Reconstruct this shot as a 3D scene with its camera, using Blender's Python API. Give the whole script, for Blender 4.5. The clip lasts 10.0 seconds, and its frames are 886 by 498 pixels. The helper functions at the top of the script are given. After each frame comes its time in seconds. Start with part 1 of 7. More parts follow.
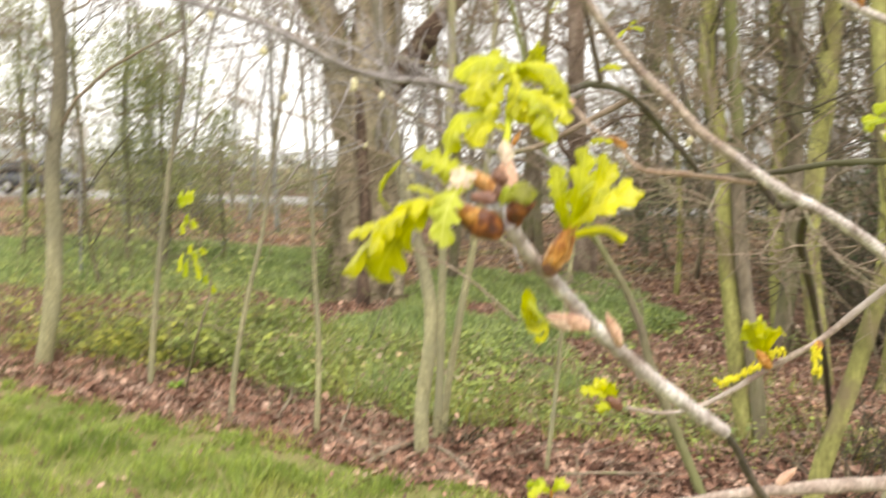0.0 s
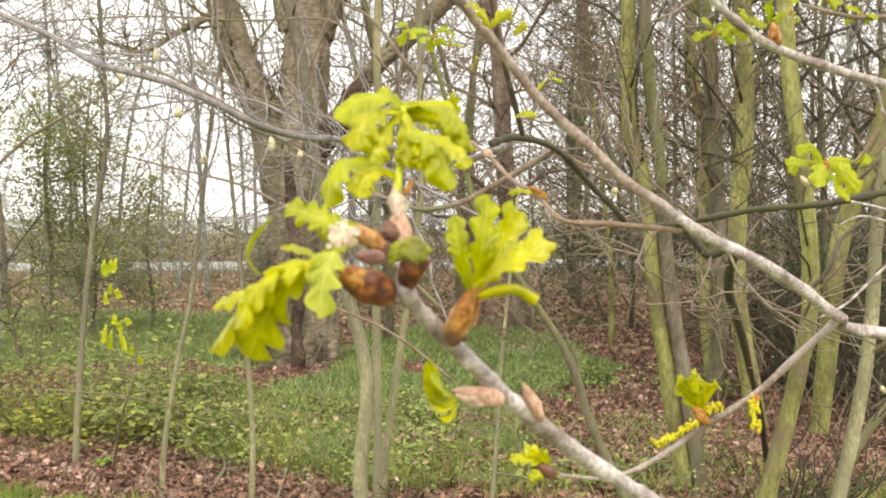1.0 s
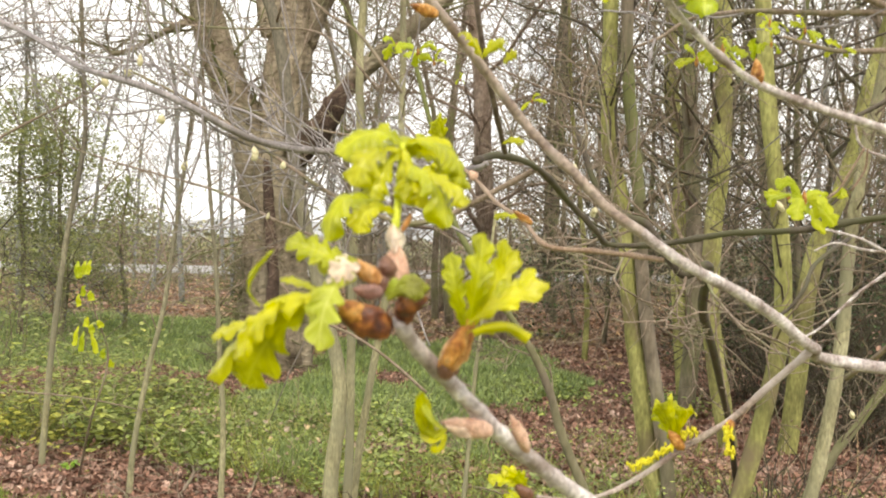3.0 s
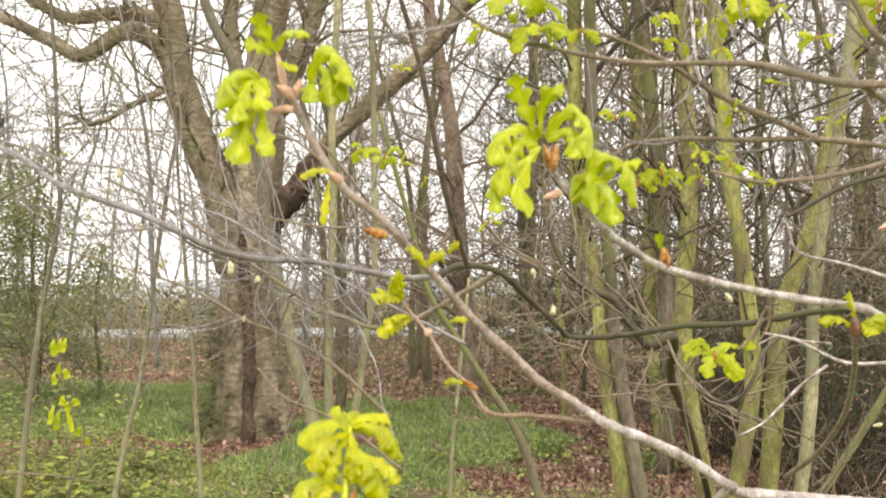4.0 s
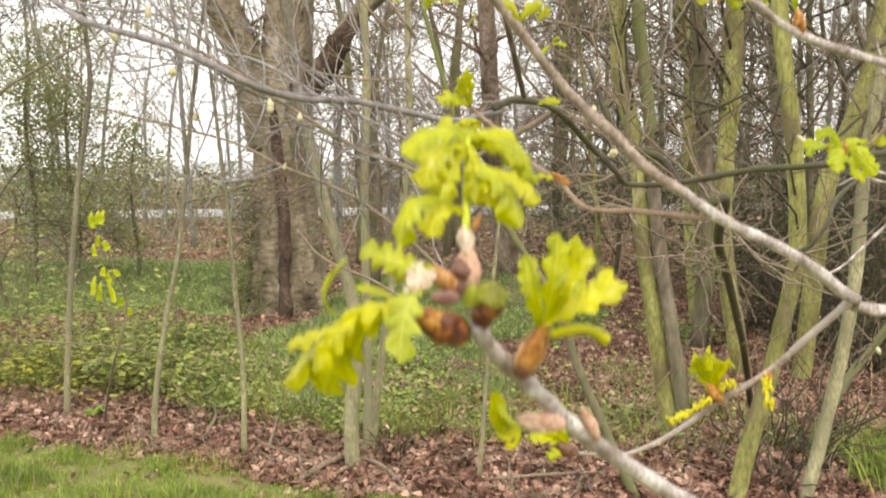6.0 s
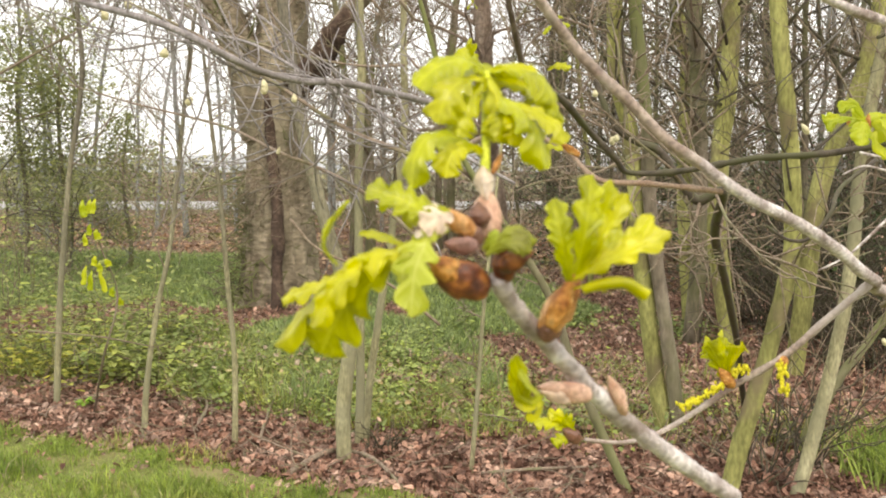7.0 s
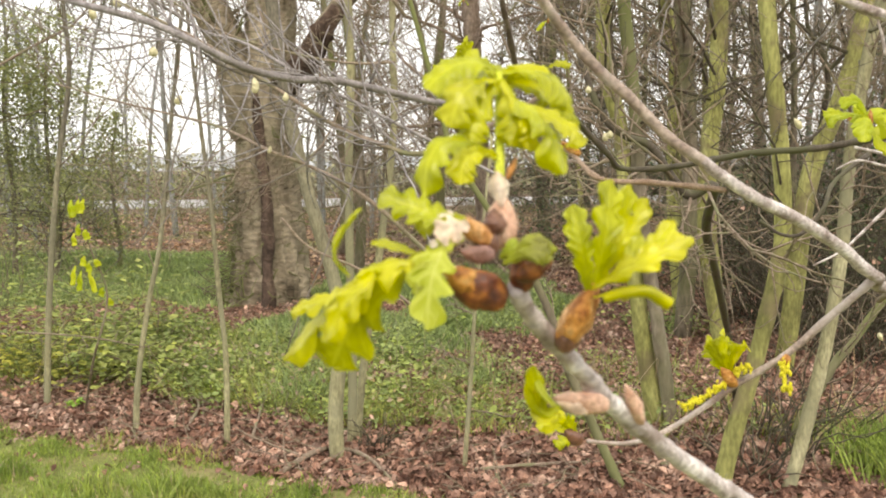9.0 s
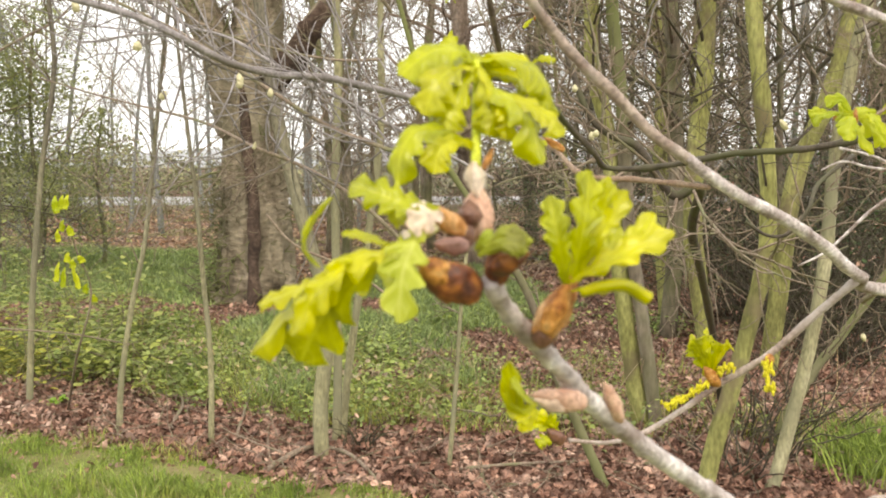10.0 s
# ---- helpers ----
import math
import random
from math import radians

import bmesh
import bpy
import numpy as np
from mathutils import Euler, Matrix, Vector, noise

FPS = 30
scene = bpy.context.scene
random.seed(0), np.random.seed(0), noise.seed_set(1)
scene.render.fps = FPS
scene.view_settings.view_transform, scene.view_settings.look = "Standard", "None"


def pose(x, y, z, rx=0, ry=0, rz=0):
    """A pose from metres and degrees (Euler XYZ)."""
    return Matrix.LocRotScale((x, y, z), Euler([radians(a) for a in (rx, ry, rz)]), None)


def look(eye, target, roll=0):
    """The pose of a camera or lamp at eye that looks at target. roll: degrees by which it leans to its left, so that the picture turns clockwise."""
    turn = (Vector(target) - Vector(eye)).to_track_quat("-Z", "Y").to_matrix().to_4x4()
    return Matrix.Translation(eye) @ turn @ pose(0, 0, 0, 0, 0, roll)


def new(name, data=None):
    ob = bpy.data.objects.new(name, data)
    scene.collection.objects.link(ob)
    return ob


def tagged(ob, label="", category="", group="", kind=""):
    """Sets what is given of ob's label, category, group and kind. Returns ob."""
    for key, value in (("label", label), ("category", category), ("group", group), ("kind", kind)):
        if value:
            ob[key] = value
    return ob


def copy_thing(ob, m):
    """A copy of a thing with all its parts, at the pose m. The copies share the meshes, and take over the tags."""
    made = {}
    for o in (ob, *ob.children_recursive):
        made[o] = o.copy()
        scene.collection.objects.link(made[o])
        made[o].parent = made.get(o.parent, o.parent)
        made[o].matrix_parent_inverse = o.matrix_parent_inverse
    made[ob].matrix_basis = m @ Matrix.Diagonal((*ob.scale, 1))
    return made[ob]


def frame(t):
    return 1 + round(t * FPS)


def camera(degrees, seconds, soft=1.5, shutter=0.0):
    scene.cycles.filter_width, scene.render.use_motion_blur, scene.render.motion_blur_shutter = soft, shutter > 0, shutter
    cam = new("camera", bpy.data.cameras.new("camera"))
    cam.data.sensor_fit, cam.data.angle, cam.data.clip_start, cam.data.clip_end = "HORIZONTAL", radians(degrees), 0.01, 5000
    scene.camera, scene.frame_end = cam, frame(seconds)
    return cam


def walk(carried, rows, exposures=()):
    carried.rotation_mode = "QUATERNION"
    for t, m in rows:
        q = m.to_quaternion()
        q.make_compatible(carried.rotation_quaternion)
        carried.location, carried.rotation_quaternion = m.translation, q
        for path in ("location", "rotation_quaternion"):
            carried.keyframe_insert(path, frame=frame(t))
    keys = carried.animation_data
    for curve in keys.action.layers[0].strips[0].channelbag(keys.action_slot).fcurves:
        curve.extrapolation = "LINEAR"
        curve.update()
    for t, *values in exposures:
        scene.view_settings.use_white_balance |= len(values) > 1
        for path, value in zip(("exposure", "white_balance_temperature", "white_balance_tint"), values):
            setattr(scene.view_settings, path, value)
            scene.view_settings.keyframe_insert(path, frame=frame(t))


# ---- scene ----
cam = camera(52.5, 10.0, soft=1.9, shutter=0.5)
PATH = [
    (0, (0.137, 0.191, 1.68), (0.073, 2.182, 1.504), 1.5),
    (0.1, (0.136, 0.196, 1.684), (0.103, 2.192, 1.552), 0.7),
    (0.2, (0.136, 0.201, 1.687), (0.065, 2.198, 1.610), -0.0),
    (0.3, (0.135, 0.206, 1.690), (0.058, 2.204, 1.623), -0.7),
    (0.4, (0.135, 0.211, 1.691), (0.110, 2.210, 1.648), -1.1),
    (0.5, (0.135, 0.215, 1.692), (0.175, 2.214, 1.654), -1.3),
    (1, (0.148, 0.227, 1.679), (0.228, 2.224, 1.634), -0.4),
    (1.5, (0.147, 0.226, 1.677), (0.242, 2.224, 1.63), -0.1),
    (2, (0.144, 0.228, 1.679), (0.256, 2.224, 1.634), 0.3),
    (2.2, (0.143, 0.229, 1.678), (0.26, 2.225, 1.635), 0.4),
    (3.3, (0.143, 0.21, 1.697), (0.28, 2.205, 1.707), 1.5),
    (3.5, (0.147, 0.198, 1.72), (0.311, 2.19, 1.767), 0.8),
    (4, (0.151, 0.147, 1.755), (0.334, 2.136, 1.855), -0.3),
    (4.5, (0.146, 0.108, 1.769), (0.327, 2.094, 1.917), -0.8),
    (5, (0.141, 0.121, 1.761), (0.327, 2.108, 1.88), -0.5),
    (5.5, (0.128, 0.179, 1.733), (0.255, 2.175, 1.72), -0.4),
    (5.8, (0.13, 0.221, 1.716), (0.217, 2.216, 1.603), 0.1),
    (6, (0.128, 0.226, 1.701), (0.239, 2.216, 1.536), -0.6),
    (6.2, (0.131, 0.233, 1.69), (0.239, 2.223, 1.518), -0.2),
    (7.3, (0.123, 0.252, 1.688), (0.256, 2.24, 1.51), -0.2),
    (7.5, (0.123, 0.252, 1.689), (0.256, 2.24, 1.515), -0.5),
    (8, (0.125, 0.255, 1.689), (0.265, 2.241, 1.507), -0.5),
    (8.5, (0.122, 0.256, 1.689), (0.26, 2.243, 1.507), -0.6),
    (9, (0.12, 0.258, 1.69), (0.268, 2.244, 1.505), -0.5),
    (9.5, (0.122, 0.265, 1.687), (0.29, 2.249, 1.496), -0.3),
    (10, (0.123, 0.263, 1.688), (0.3, 2.247, 1.501), -0.0),
]
walk(cam, [(t, look(eye, target, roll)) for t, eye, target, roll in PATH],
     [(0.0, 0.66, 7800, 12), (1.0, 0.47, 7800, 12), (4.5, 0.49, 7800, 12), (7.5, 0.43, 7800, 12), (10.0, 0.44, 7800, 12)])

cam.data.dof.use_dof = True
cam.data.dof.focus_distance = 4.0
cam.data.dof.aperture_fstop = 44.0

# ---- light: overcast spring day ----
world = bpy.data.worlds.new("overcast_sky")
scene.world = world
world.use_nodes = True
wn, wl = world.node_tree.nodes, world.node_tree.links
sky = wn.new("ShaderNodeTexSky")
sky.sky_type = "NISHITA"
sky.sun_disc = False
sky.sun_elevation, sky.sun_rotation = radians(48), radians(200)
sky.air_density, sky.dust_density = 1.0, 4.0
cloud = wn.new("ShaderNodeTexNoise")
cloud.inputs["Scale"].default_value = 2.2
cloud.inputs["Detail"].default_value = 5.0
cramp = wn.new("ShaderNodeValToRGB")
cramp.color_ramp.elements[0].position, cramp.color_ramp.elements[0].color = 0.3, (10.8, 11.7, 12.9, 1)
cramp.color_ramp.elements[1].position, cramp.color_ramp.elements[1].color = 0.75, (13.6, 14.5, 15.7, 1)
wmix = wn.new("ShaderNodeMixRGB")
wmix.inputs[0].default_value = 0.88
wl.new(cloud.outputs["Fac"], cramp.inputs[0])
wl.new(sky.outputs[0], wmix.inputs[1])
wl.new(cramp.outputs[0], wmix.inputs[2])
wl.new(wmix.outputs[0], wn["Background"].inputs[0])
wn["Background"].inputs[1].default_value = 0.115

sun_data = bpy.data.lights.new("sun", "SUN")
sun_data.energy, sun_data.angle, sun_data.color = 1.3, radians(25), (1.0, 0.94, 0.84)
sun = new("sun", sun_data)
sun.matrix_world = look((4, -12, 18), (0, 2, 0))
scene.view_settings.exposure = 0.0


# ---- materials ----
def ramp(nodes, links, fac, stops):
    node = nodes.new("ShaderNodeValToRGB")
    e = node.color_ramp.elements
    while len(e) < len(stops):
        e.new(0.5)
    for k, (pos, col) in enumerate(stops):
        e[k].position, e[k].color = pos, (*col, 1)
    links.new(fac, node.inputs[0])
    return node.outputs[0]


def noise_node(nodes, links, coord, scale, detail=4.0, stretch=(1, 1, 1)):
    mp = nodes.new("ShaderNodeMapping")
    mp.inputs["Scale"].default_value = stretch
    links.new(coord, mp.inputs[0])
    n = nodes.new("ShaderNodeTexNoise")
    n.inputs["Scale"].default_value, n.inputs["Detail"].default_value = scale, detail
    links.new(mp.outputs[0], n.inputs["Vector"])
    return n.outputs["Fac"]


def blend(nodes, links, fac, a, b, kind="MIX"):
    m = nodes.new("ShaderNodeMixRGB")
    m.blend_type = kind
    if isinstance(fac, float):
        m.inputs[0].default_value = fac
    else:
        links.new(fac, m.inputs[0])
    for sock, v in ((m.inputs[1], a), (m.inputs[2], b)):
        if isinstance(v, tuple):
            sock.default_value = (*v, 1)
        else:
            links.new(v, sock)
    return m.outputs[0]


def surface(name, stops, scale, fine=None, rough=0.85, bump=0.3, stretch=(1, 1, 1), fine_stretch=None, patch=None, patch_scale=3.0,
            patch_range=(0.45, 0.6), island=0.0, through_light=0.0, bump_dist=0.005, spec=0.3, island_tint=(1.0, 0.8, -0.3), above=None):
    """A rough natural surface: a ramp over one noise, a finer grain, patches of a second tint, variation between islands."""
    m = bpy.data.materials.new(name)
    m.use_nodes = True
    n, l = m.node_tree.nodes, m.node_tree.links
    bsdf = n["Principled BSDF"]
    coord = n.new("ShaderNodeTexCoord").outputs["Object"]
    big = noise_node(n, l, coord, scale, 5.0, stretch)
    col = ramp(n, l, big, stops)
    small = noise_node(n, l, coord, fine or scale * 7, 3.0, fine_stretch or stretch)
    grain = ramp(n, l, small, [(0.3, (0.62, 0.62, 0.62)), (0.7, (1.25, 1.25, 1.25))])
    col = blend(n, l, 1.0, col, grain, "MULTIPLY")
    if patch:
        pn = noise_node(n, l, coord, patch_scale, 6.0)
        mask = ramp(n, l, pn, [(patch_range[0], (0, 0, 0)), (patch_range[1], (1, 1, 1))])
        col = blend(n, l, mask, col, patch)
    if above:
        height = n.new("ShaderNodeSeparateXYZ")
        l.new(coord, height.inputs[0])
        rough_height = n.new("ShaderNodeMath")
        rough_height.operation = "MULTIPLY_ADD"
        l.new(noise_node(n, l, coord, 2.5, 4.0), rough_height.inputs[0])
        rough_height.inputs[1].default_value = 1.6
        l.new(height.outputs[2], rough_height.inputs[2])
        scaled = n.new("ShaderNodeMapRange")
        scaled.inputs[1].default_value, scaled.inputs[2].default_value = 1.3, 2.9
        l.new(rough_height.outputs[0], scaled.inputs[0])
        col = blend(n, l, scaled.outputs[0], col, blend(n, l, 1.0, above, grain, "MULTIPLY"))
    if island:
        geo = n.new("ShaderNodeNewGeometry")
        var = ramp(n, l, geo.outputs["Random Per Island"], [(0.0, (1 - island,) * 3), (0.5, (1.0, 1.0, 1.0)), (1.0, tuple(1 + island * c for c in island_tint))])
        col = blend(n, l, 1.0, col, var, "MULTIPLY")
    l.new(col, bsdf.inputs["Base Color"])
    bsdf.inputs["Roughness"].default_value = rough
    bsdf.inputs["Specular IOR Level"].default_value = spec
    b = n.new("ShaderNodeBump")
    b.inputs["Strength"].default_value, b.inputs["Distance"].default_value = bump, bump_dist
    l.new(small, b.inputs["Height"])
    l.new(b.outputs[0], bsdf.inputs["Normal"])
    if through_light:
        tr = n.new("ShaderNodeBsdfTranslucent")
        l.new(col, tr.inputs[0])
        mx = n.new("ShaderNodeMixShader")
        mx.inputs[0].default_value = through_light
        l.new(bsdf.outputs[0], mx.inputs[1])
        l.new(tr.outputs[0], mx.inputs[2])
        l.new(mx.outputs[0], n["Material Output"].inputs[0])
    return m


def leaf_surface(name, blade, vein, dark, glow=0.45, rough=0.38):
    """A thin fresh leaf: paler midrib and side veins from the leaf's own coordinates, light shining through."""
    m = bpy.data.materials.new(name)
    m.use_nodes = True
    n, l = m.node_tree.nodes, m.node_tree.links
    bsdf = n["Principled BSDF"]
    tc = n.new("ShaderNodeTexCoord")
    sep = n.new("ShaderNodeSeparateXYZ")
    l.new(tc.outputs["UV"], sep.inputs[0])

    def calc(op, a, b=None):
        k = n.new("ShaderNodeMath")
        k.operation = op
        for sock, v in zip(k.inputs, (a, b)):
            if v is None:
                continue
            if isinstance(v, (int, float)):
                sock.default_value = v
            else:
                l.new(v, sock)
        return k.outputs[0]

    side = calc("ABSOLUTE", calc("SUBTRACT", sep.outputs[1], 0.5))
    rib = calc("LESS_THAN", side, 0.035)
    run = calc("FRACT", calc("SUBTRACT", calc("MULTIPLY", sep.outputs[0], 6.0), calc("MULTIPLY", side, 2.2)))
    veins = calc("MULTIPLY", calc("LESS_THAN", run, 0.13), 0.6)
    mask = calc("MAXIMUM", rib, veins)
    blotch = noise_node(n, l, tc.outputs["Object"], 140.0, 3.0)
    col = blend(n, l, ramp(n, l, blotch, [(0.35, (0, 0, 0)), (0.7, (1, 1, 1))]), blade, dark)
    geo = n.new("ShaderNodeObjectInfo")
    var = ramp(n, l, geo.outputs["Random"], [(0.0, (0.8, 0.86, 0.8)), (1.0, (1.12, 1.06, 1.0))])
    col = blend(n, l, 1.0, col, var, "MULTIPLY")
    col = blend(n, l, calc("MULTIPLY", mask, 0.3), col, vein)
    l.new(col, bsdf.inputs["Base Color"])
    bsdf.inputs["Roughness"].default_value = rough
    bsdf.inputs["Specular IOR Level"].default_value = 0.5
    bump = n.new("ShaderNodeBump")
    bump.inputs["Strength"].default_value, bump.inputs["Distance"].default_value = 0.8, 0.001
    l.new(calc("ADD", calc("MULTIPLY", mask, -1.0), blotch), bump.inputs["Height"])
    l.new(bump.outputs[0], bsdf.inputs["Normal"])
    tr = n.new("ShaderNodeBsdfTranslucent")
    l.new(col, tr.inputs[0])
    mx = n.new("ShaderNodeMixShader")
    mx.inputs[0].default_value = glow
    l.new(bsdf.outputs[0], mx.inputs[1])
    l.new(tr.outputs[0], mx.inputs[2])
    l.new(mx.outputs[0], n["Material Output"].inputs[0])
    return m


LEAF = leaf_surface("fresh_oak_leaf", (0.57, 0.58, 0.003), (0.70, 0.72, 0.05), (0.32, 0.34, 0.002), 0.3, 0.3)
LEAF_GREEN = leaf_surface("fresh_green_leaf", (0.52, 0.60, 0.010), (0.66, 0.74, 0.10), (0.33, 0.41, 0.005), 0.3, 0.28)
LEAF_PALE = leaf_surface("pale_downy_leaf", (0.60, 0.63, 0.07), (0.78, 0.80, 0.26), (0.46, 0.50, 0.03), 0.3, 0.35)
LEAF_FAR = leaf_surface("young_leaf", (0.54, 0.60, 0.02), (0.66, 0.70, 0.08), (0.38, 0.47, 0.012), 0.36, 0.4)
LEAF_DARK = leaf_surface("dark_young_leaf", (0.30, 0.36, 0.02), (0.38, 0.42, 0.05), (0.16, 0.17, 0.02), 0.2, 0.5)
PETIOLE = surface("leaf_stalk", [(0.3, (0.50, 0.58, 0.03)), (0.7, (0.64, 0.70, 0.08))], 200, rough=0.5, bump=0.1)
BUD_BROWN = surface("brown_bud_scale", [(0.3, (0.10, 0.045, 0.03)), (0.7, (0.22, 0.10, 0.06))], 260, rough=0.4, bump=0.4, bump_dist=0.0006, spec=0.5)
BUD_MAUVE = surface("mauve_brown_bud", [(0.3, (0.16, 0.08, 0.065)), (0.7, (0.36, 0.21, 0.18))], 200, rough=0.4, bump=0.3, bump_dist=0.0006)
BUD_ORANGE = surface("orange_bud_scale", [(0.3, (0.26, 0.09, 0.02)), (0.52, (0.48, 0.22, 0.05)), (0.70, (0.62, 0.38, 0.15))], 340, fine=900, rough=0.5, bump=0.7, bump_dist=0.0008, patch=(0.16, 0.055, 0.02), patch_scale=160, patch_range=(0.56, 0.72))
BUD_PINK = surface("pink_bud_scale", [(0.3, (0.50, 0.27, 0.19)), (0.7, (0.72, 0.50, 0.38))], 220, rough=0.5, bump=0.4, bump_dist=0.0006)
BUD_PALE = surface("pale_closed_bud", [(0.3, (0.50, 0.47, 0.28)), (0.7, (0.66, 0.62, 0.42))], 150, rough=0.6, bump=0.3, bump_dist=0.0005)
PAPER = surface("papery_stipule", [(0.3, (0.78, 0.60, 0.47)), (0.7, (0.90, 0.84, 0.74))], 160, fine=420, rough=0.5, bump=0.3, bump_dist=0.0005, through_light=0.35)
CATKIN = surface("yellow_catkin", [(0.3, (0.60, 0.55, 0.02)), (0.7, (0.80, 0.72, 0.06))], 300, rough=0.7, bump=0.6, bump_dist=0.001)
TWIG = surface("grey_oak_twig", [(0.3, (0.26, 0.205, 0.19)), (0.52, (0.50, 0.45, 0.44)), (0.68, (0.76, 0.73, 0.725))], 110, fine=520, rough=0.75,
               bump=0.7, bump_dist=0.0012, patch=(0.17, 0.12, 0.09), patch_scale=40, patch_range=(0.54, 0.7))
TWIG_PINK = surface("pinkish_brown_twig", [(0.3, (0.22, 0.16, 0.135)), (0.55, (0.37, 0.30, 0.26)), (0.75, (0.56, 0.48, 0.43))], 70, fine=420, rough=0.6, bump=0.6, bump_dist=0.001, patch=(0.40, 0.36, 0.33), patch_scale=38.0, patch_range=(0.5, 0.68))
BUD_RUST = surface("dark_rust_bud_scale", [(0.32, (0.05, 0.014, 0.007)), (0.52, (0.16, 0.045, 0.014)), (0.70, (0.40, 0.15, 0.03))], 300, fine=700, rough=0.48, bump=0.6, bump_dist=0.0008, spec=0.5)
BUD_TAN = surface("tan_bud_scale", [(0.3, (0.30, 0.11, 0.035)), (0.5, (0.52, 0.25, 0.08)), (0.68, (0.70, 0.46, 0.24))], 320, fine=900, rough=0.5, bump=0.7, bump_dist=0.0008, patch=(0.26, 0.11, 0.04), patch_scale=150, patch_range=(0.62, 0.78))
TWIG_BROWN = surface("brown_twig", [(0.3, (0.17, 0.125, 0.09)), (0.7, (0.33, 0.265, 0.21))], 60, fine=300, rough=0.8, bump=0.5, bump_dist=0.001,
                     patch=(0.18, 0.19, 0.10), patch_scale=14, patch_range=(0.5, 0.7))
# dark twig colour; in the wood it also paints the shadows deeper
TWIG_DARK = surface("dark_twig", [(0.3, (0.05, 0.04, 0.032)), (0.7, (0.12, 0.10, 0.075))], 60, rough=0.7, bump=0.5, bump_dist=0.001,
                    patch=(0.085, 0.085, 0.045), patch_scale=12)
TWIG_DARKBROWN = surface("dark_brown_branch", [(0.3, (0.09, 0.066, 0.055)), (0.7, (0.19, 0.15, 0.125))], 60, fine=300, rough=0.75, bump=0.5, bump_dist=0.001)
TWIG_MID = surface("greyish_branch", [(0.3, (0.18, 0.165, 0.17)), (0.7, (0.40, 0.375, 0.385))], 45, fine=300, rough=0.75, bump=0.6, bump_dist=0.001,
                   patch=(0.15, 0.13, 0.11), patch_scale=3, patch_range=(0.5, 0.65))
TWIG_RED = surface("reddish_shoot", [(0.3, (0.24, 0.15, 0.10)), (0.7, (0.36, 0.27, 0.20))], 120, rough=0.5, bump=0.3, bump_dist=0.0006)
BARK_MOSS = surface("algae_green_bark", [(0.28, (0.115, 0.112, 0.042)), (0.5, (0.285, 0.288, 0.10)), (0.72, (0.44, 0.44, 0.18))], 6, fine=60, rough=0.9,
                    bump=0.6, bump_dist=0.004, stretch=(1, 1, 0.35), patch=(0.17, 0.14, 0.08), patch_scale=4, patch_range=(0.53, 0.7))
BARK_PALE = surface("pale_sapling_bark", [(0.25, (0.18, 0.165, 0.095)), (0.5, (0.33, 0.315, 0.185)), (0.75, (0.46, 0.44, 0.29))], 9, fine=80, rough=0.9,
                    bump=0.5, bump_dist=0.003, stretch=(1, 1, 0.35), patch=(0.24, 0.235, 0.15), patch_scale=3.5, patch_range=(0.45, 0.65))
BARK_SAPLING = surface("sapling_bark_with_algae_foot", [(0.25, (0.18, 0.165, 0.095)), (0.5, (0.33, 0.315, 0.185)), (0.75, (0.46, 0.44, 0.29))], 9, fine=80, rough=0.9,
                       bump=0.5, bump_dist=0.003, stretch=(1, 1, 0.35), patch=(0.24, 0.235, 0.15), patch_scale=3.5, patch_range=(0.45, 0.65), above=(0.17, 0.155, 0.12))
BARK_OLD = surface("old_oak_bark", [(0.28, (0.09, 0.07, 0.048)), (0.5, (0.28, 0.235, 0.17)), (0.72, (0.47, 0.41, 0.31))], 3.4, fine=9, rough=0.95,
                   bump=1.0, bump_dist=0.04, stretch=(1, 1, 0.55), fine_stretch=(1, 1, 2.0), patch=(0.21, 0.195, 0.13), patch_scale=1.3, patch_range=(0.5, 0.7))
BARK_DARK = surface("dark_reddish_bark", [(0.28, (0.04, 0.028, 0.022)), (0.55, (0.11, 0.075, 0.058)), (0.75, (0.22, 0.16, 0.12))], 5, fine=24, rough=0.95, bump=1.0, bump_dist=0.03)
BARK_WOOD = surface("woodland_bark", [(0.25, (0.09, 0.075, 0.055)), (0.5, (0.19, 0.16, 0.12)), (0.75, (0.31, 0.27, 0.21))], 6, fine=30, rough=0.95,
                    bump=0.5, bump_dist=0.01, stretch=(1, 1, 0.4), patch=(0.17, 0.19, 0.075), patch_scale=0.9, patch_range=(0.42, 0.6))
BARK_WARM = surface("warm_brown_bark", [(0.25, (0.17, 0.125, 0.095)), (0.5, (0.28, 0.215, 0.17)), (0.75, (0.38, 0.31, 0.26))], 5, fine=26, rough=0.95, bump=0.4, bump_dist=0.01, stretch=(1, 1, 0.5))
# light low-contrast grey: haze over distant trunks and twigs, mixed into their colour
BARK_FAR = surface("haze_grey_bark", [(0.3, (0.20, 0.21, 0.20)), (0.7, (0.32, 0.33, 0.315))], 3, rough=0.95, bump=0.2)
SOIL = surface("woodland_soil", [(0.25, (0.08, 0.048, 0.032)), (0.5, (0.16, 0.10, 0.068)), (0.75, (0.27, 0.18, 0.13))], 3.5, fine=38, rough=1.0,
               bump=1.0, bump_dist=0.03, patch=(0.12, 0.14, 0.05), patch_scale=0.5, patch_range=(0.55, 0.7))
LITTER = surface("dead_oak_leaf", [(0.28, (0.14, 0.068, 0.05)), (0.5, (0.31, 0.18, 0.135)), (0.70, (0.56, 0.41, 0.34))], 5, fine=90, rough=0.75,
                 bump=0.4, bump_dist=0.002, island=0.55, island_tint=(1.0, 0.95, 0.85))
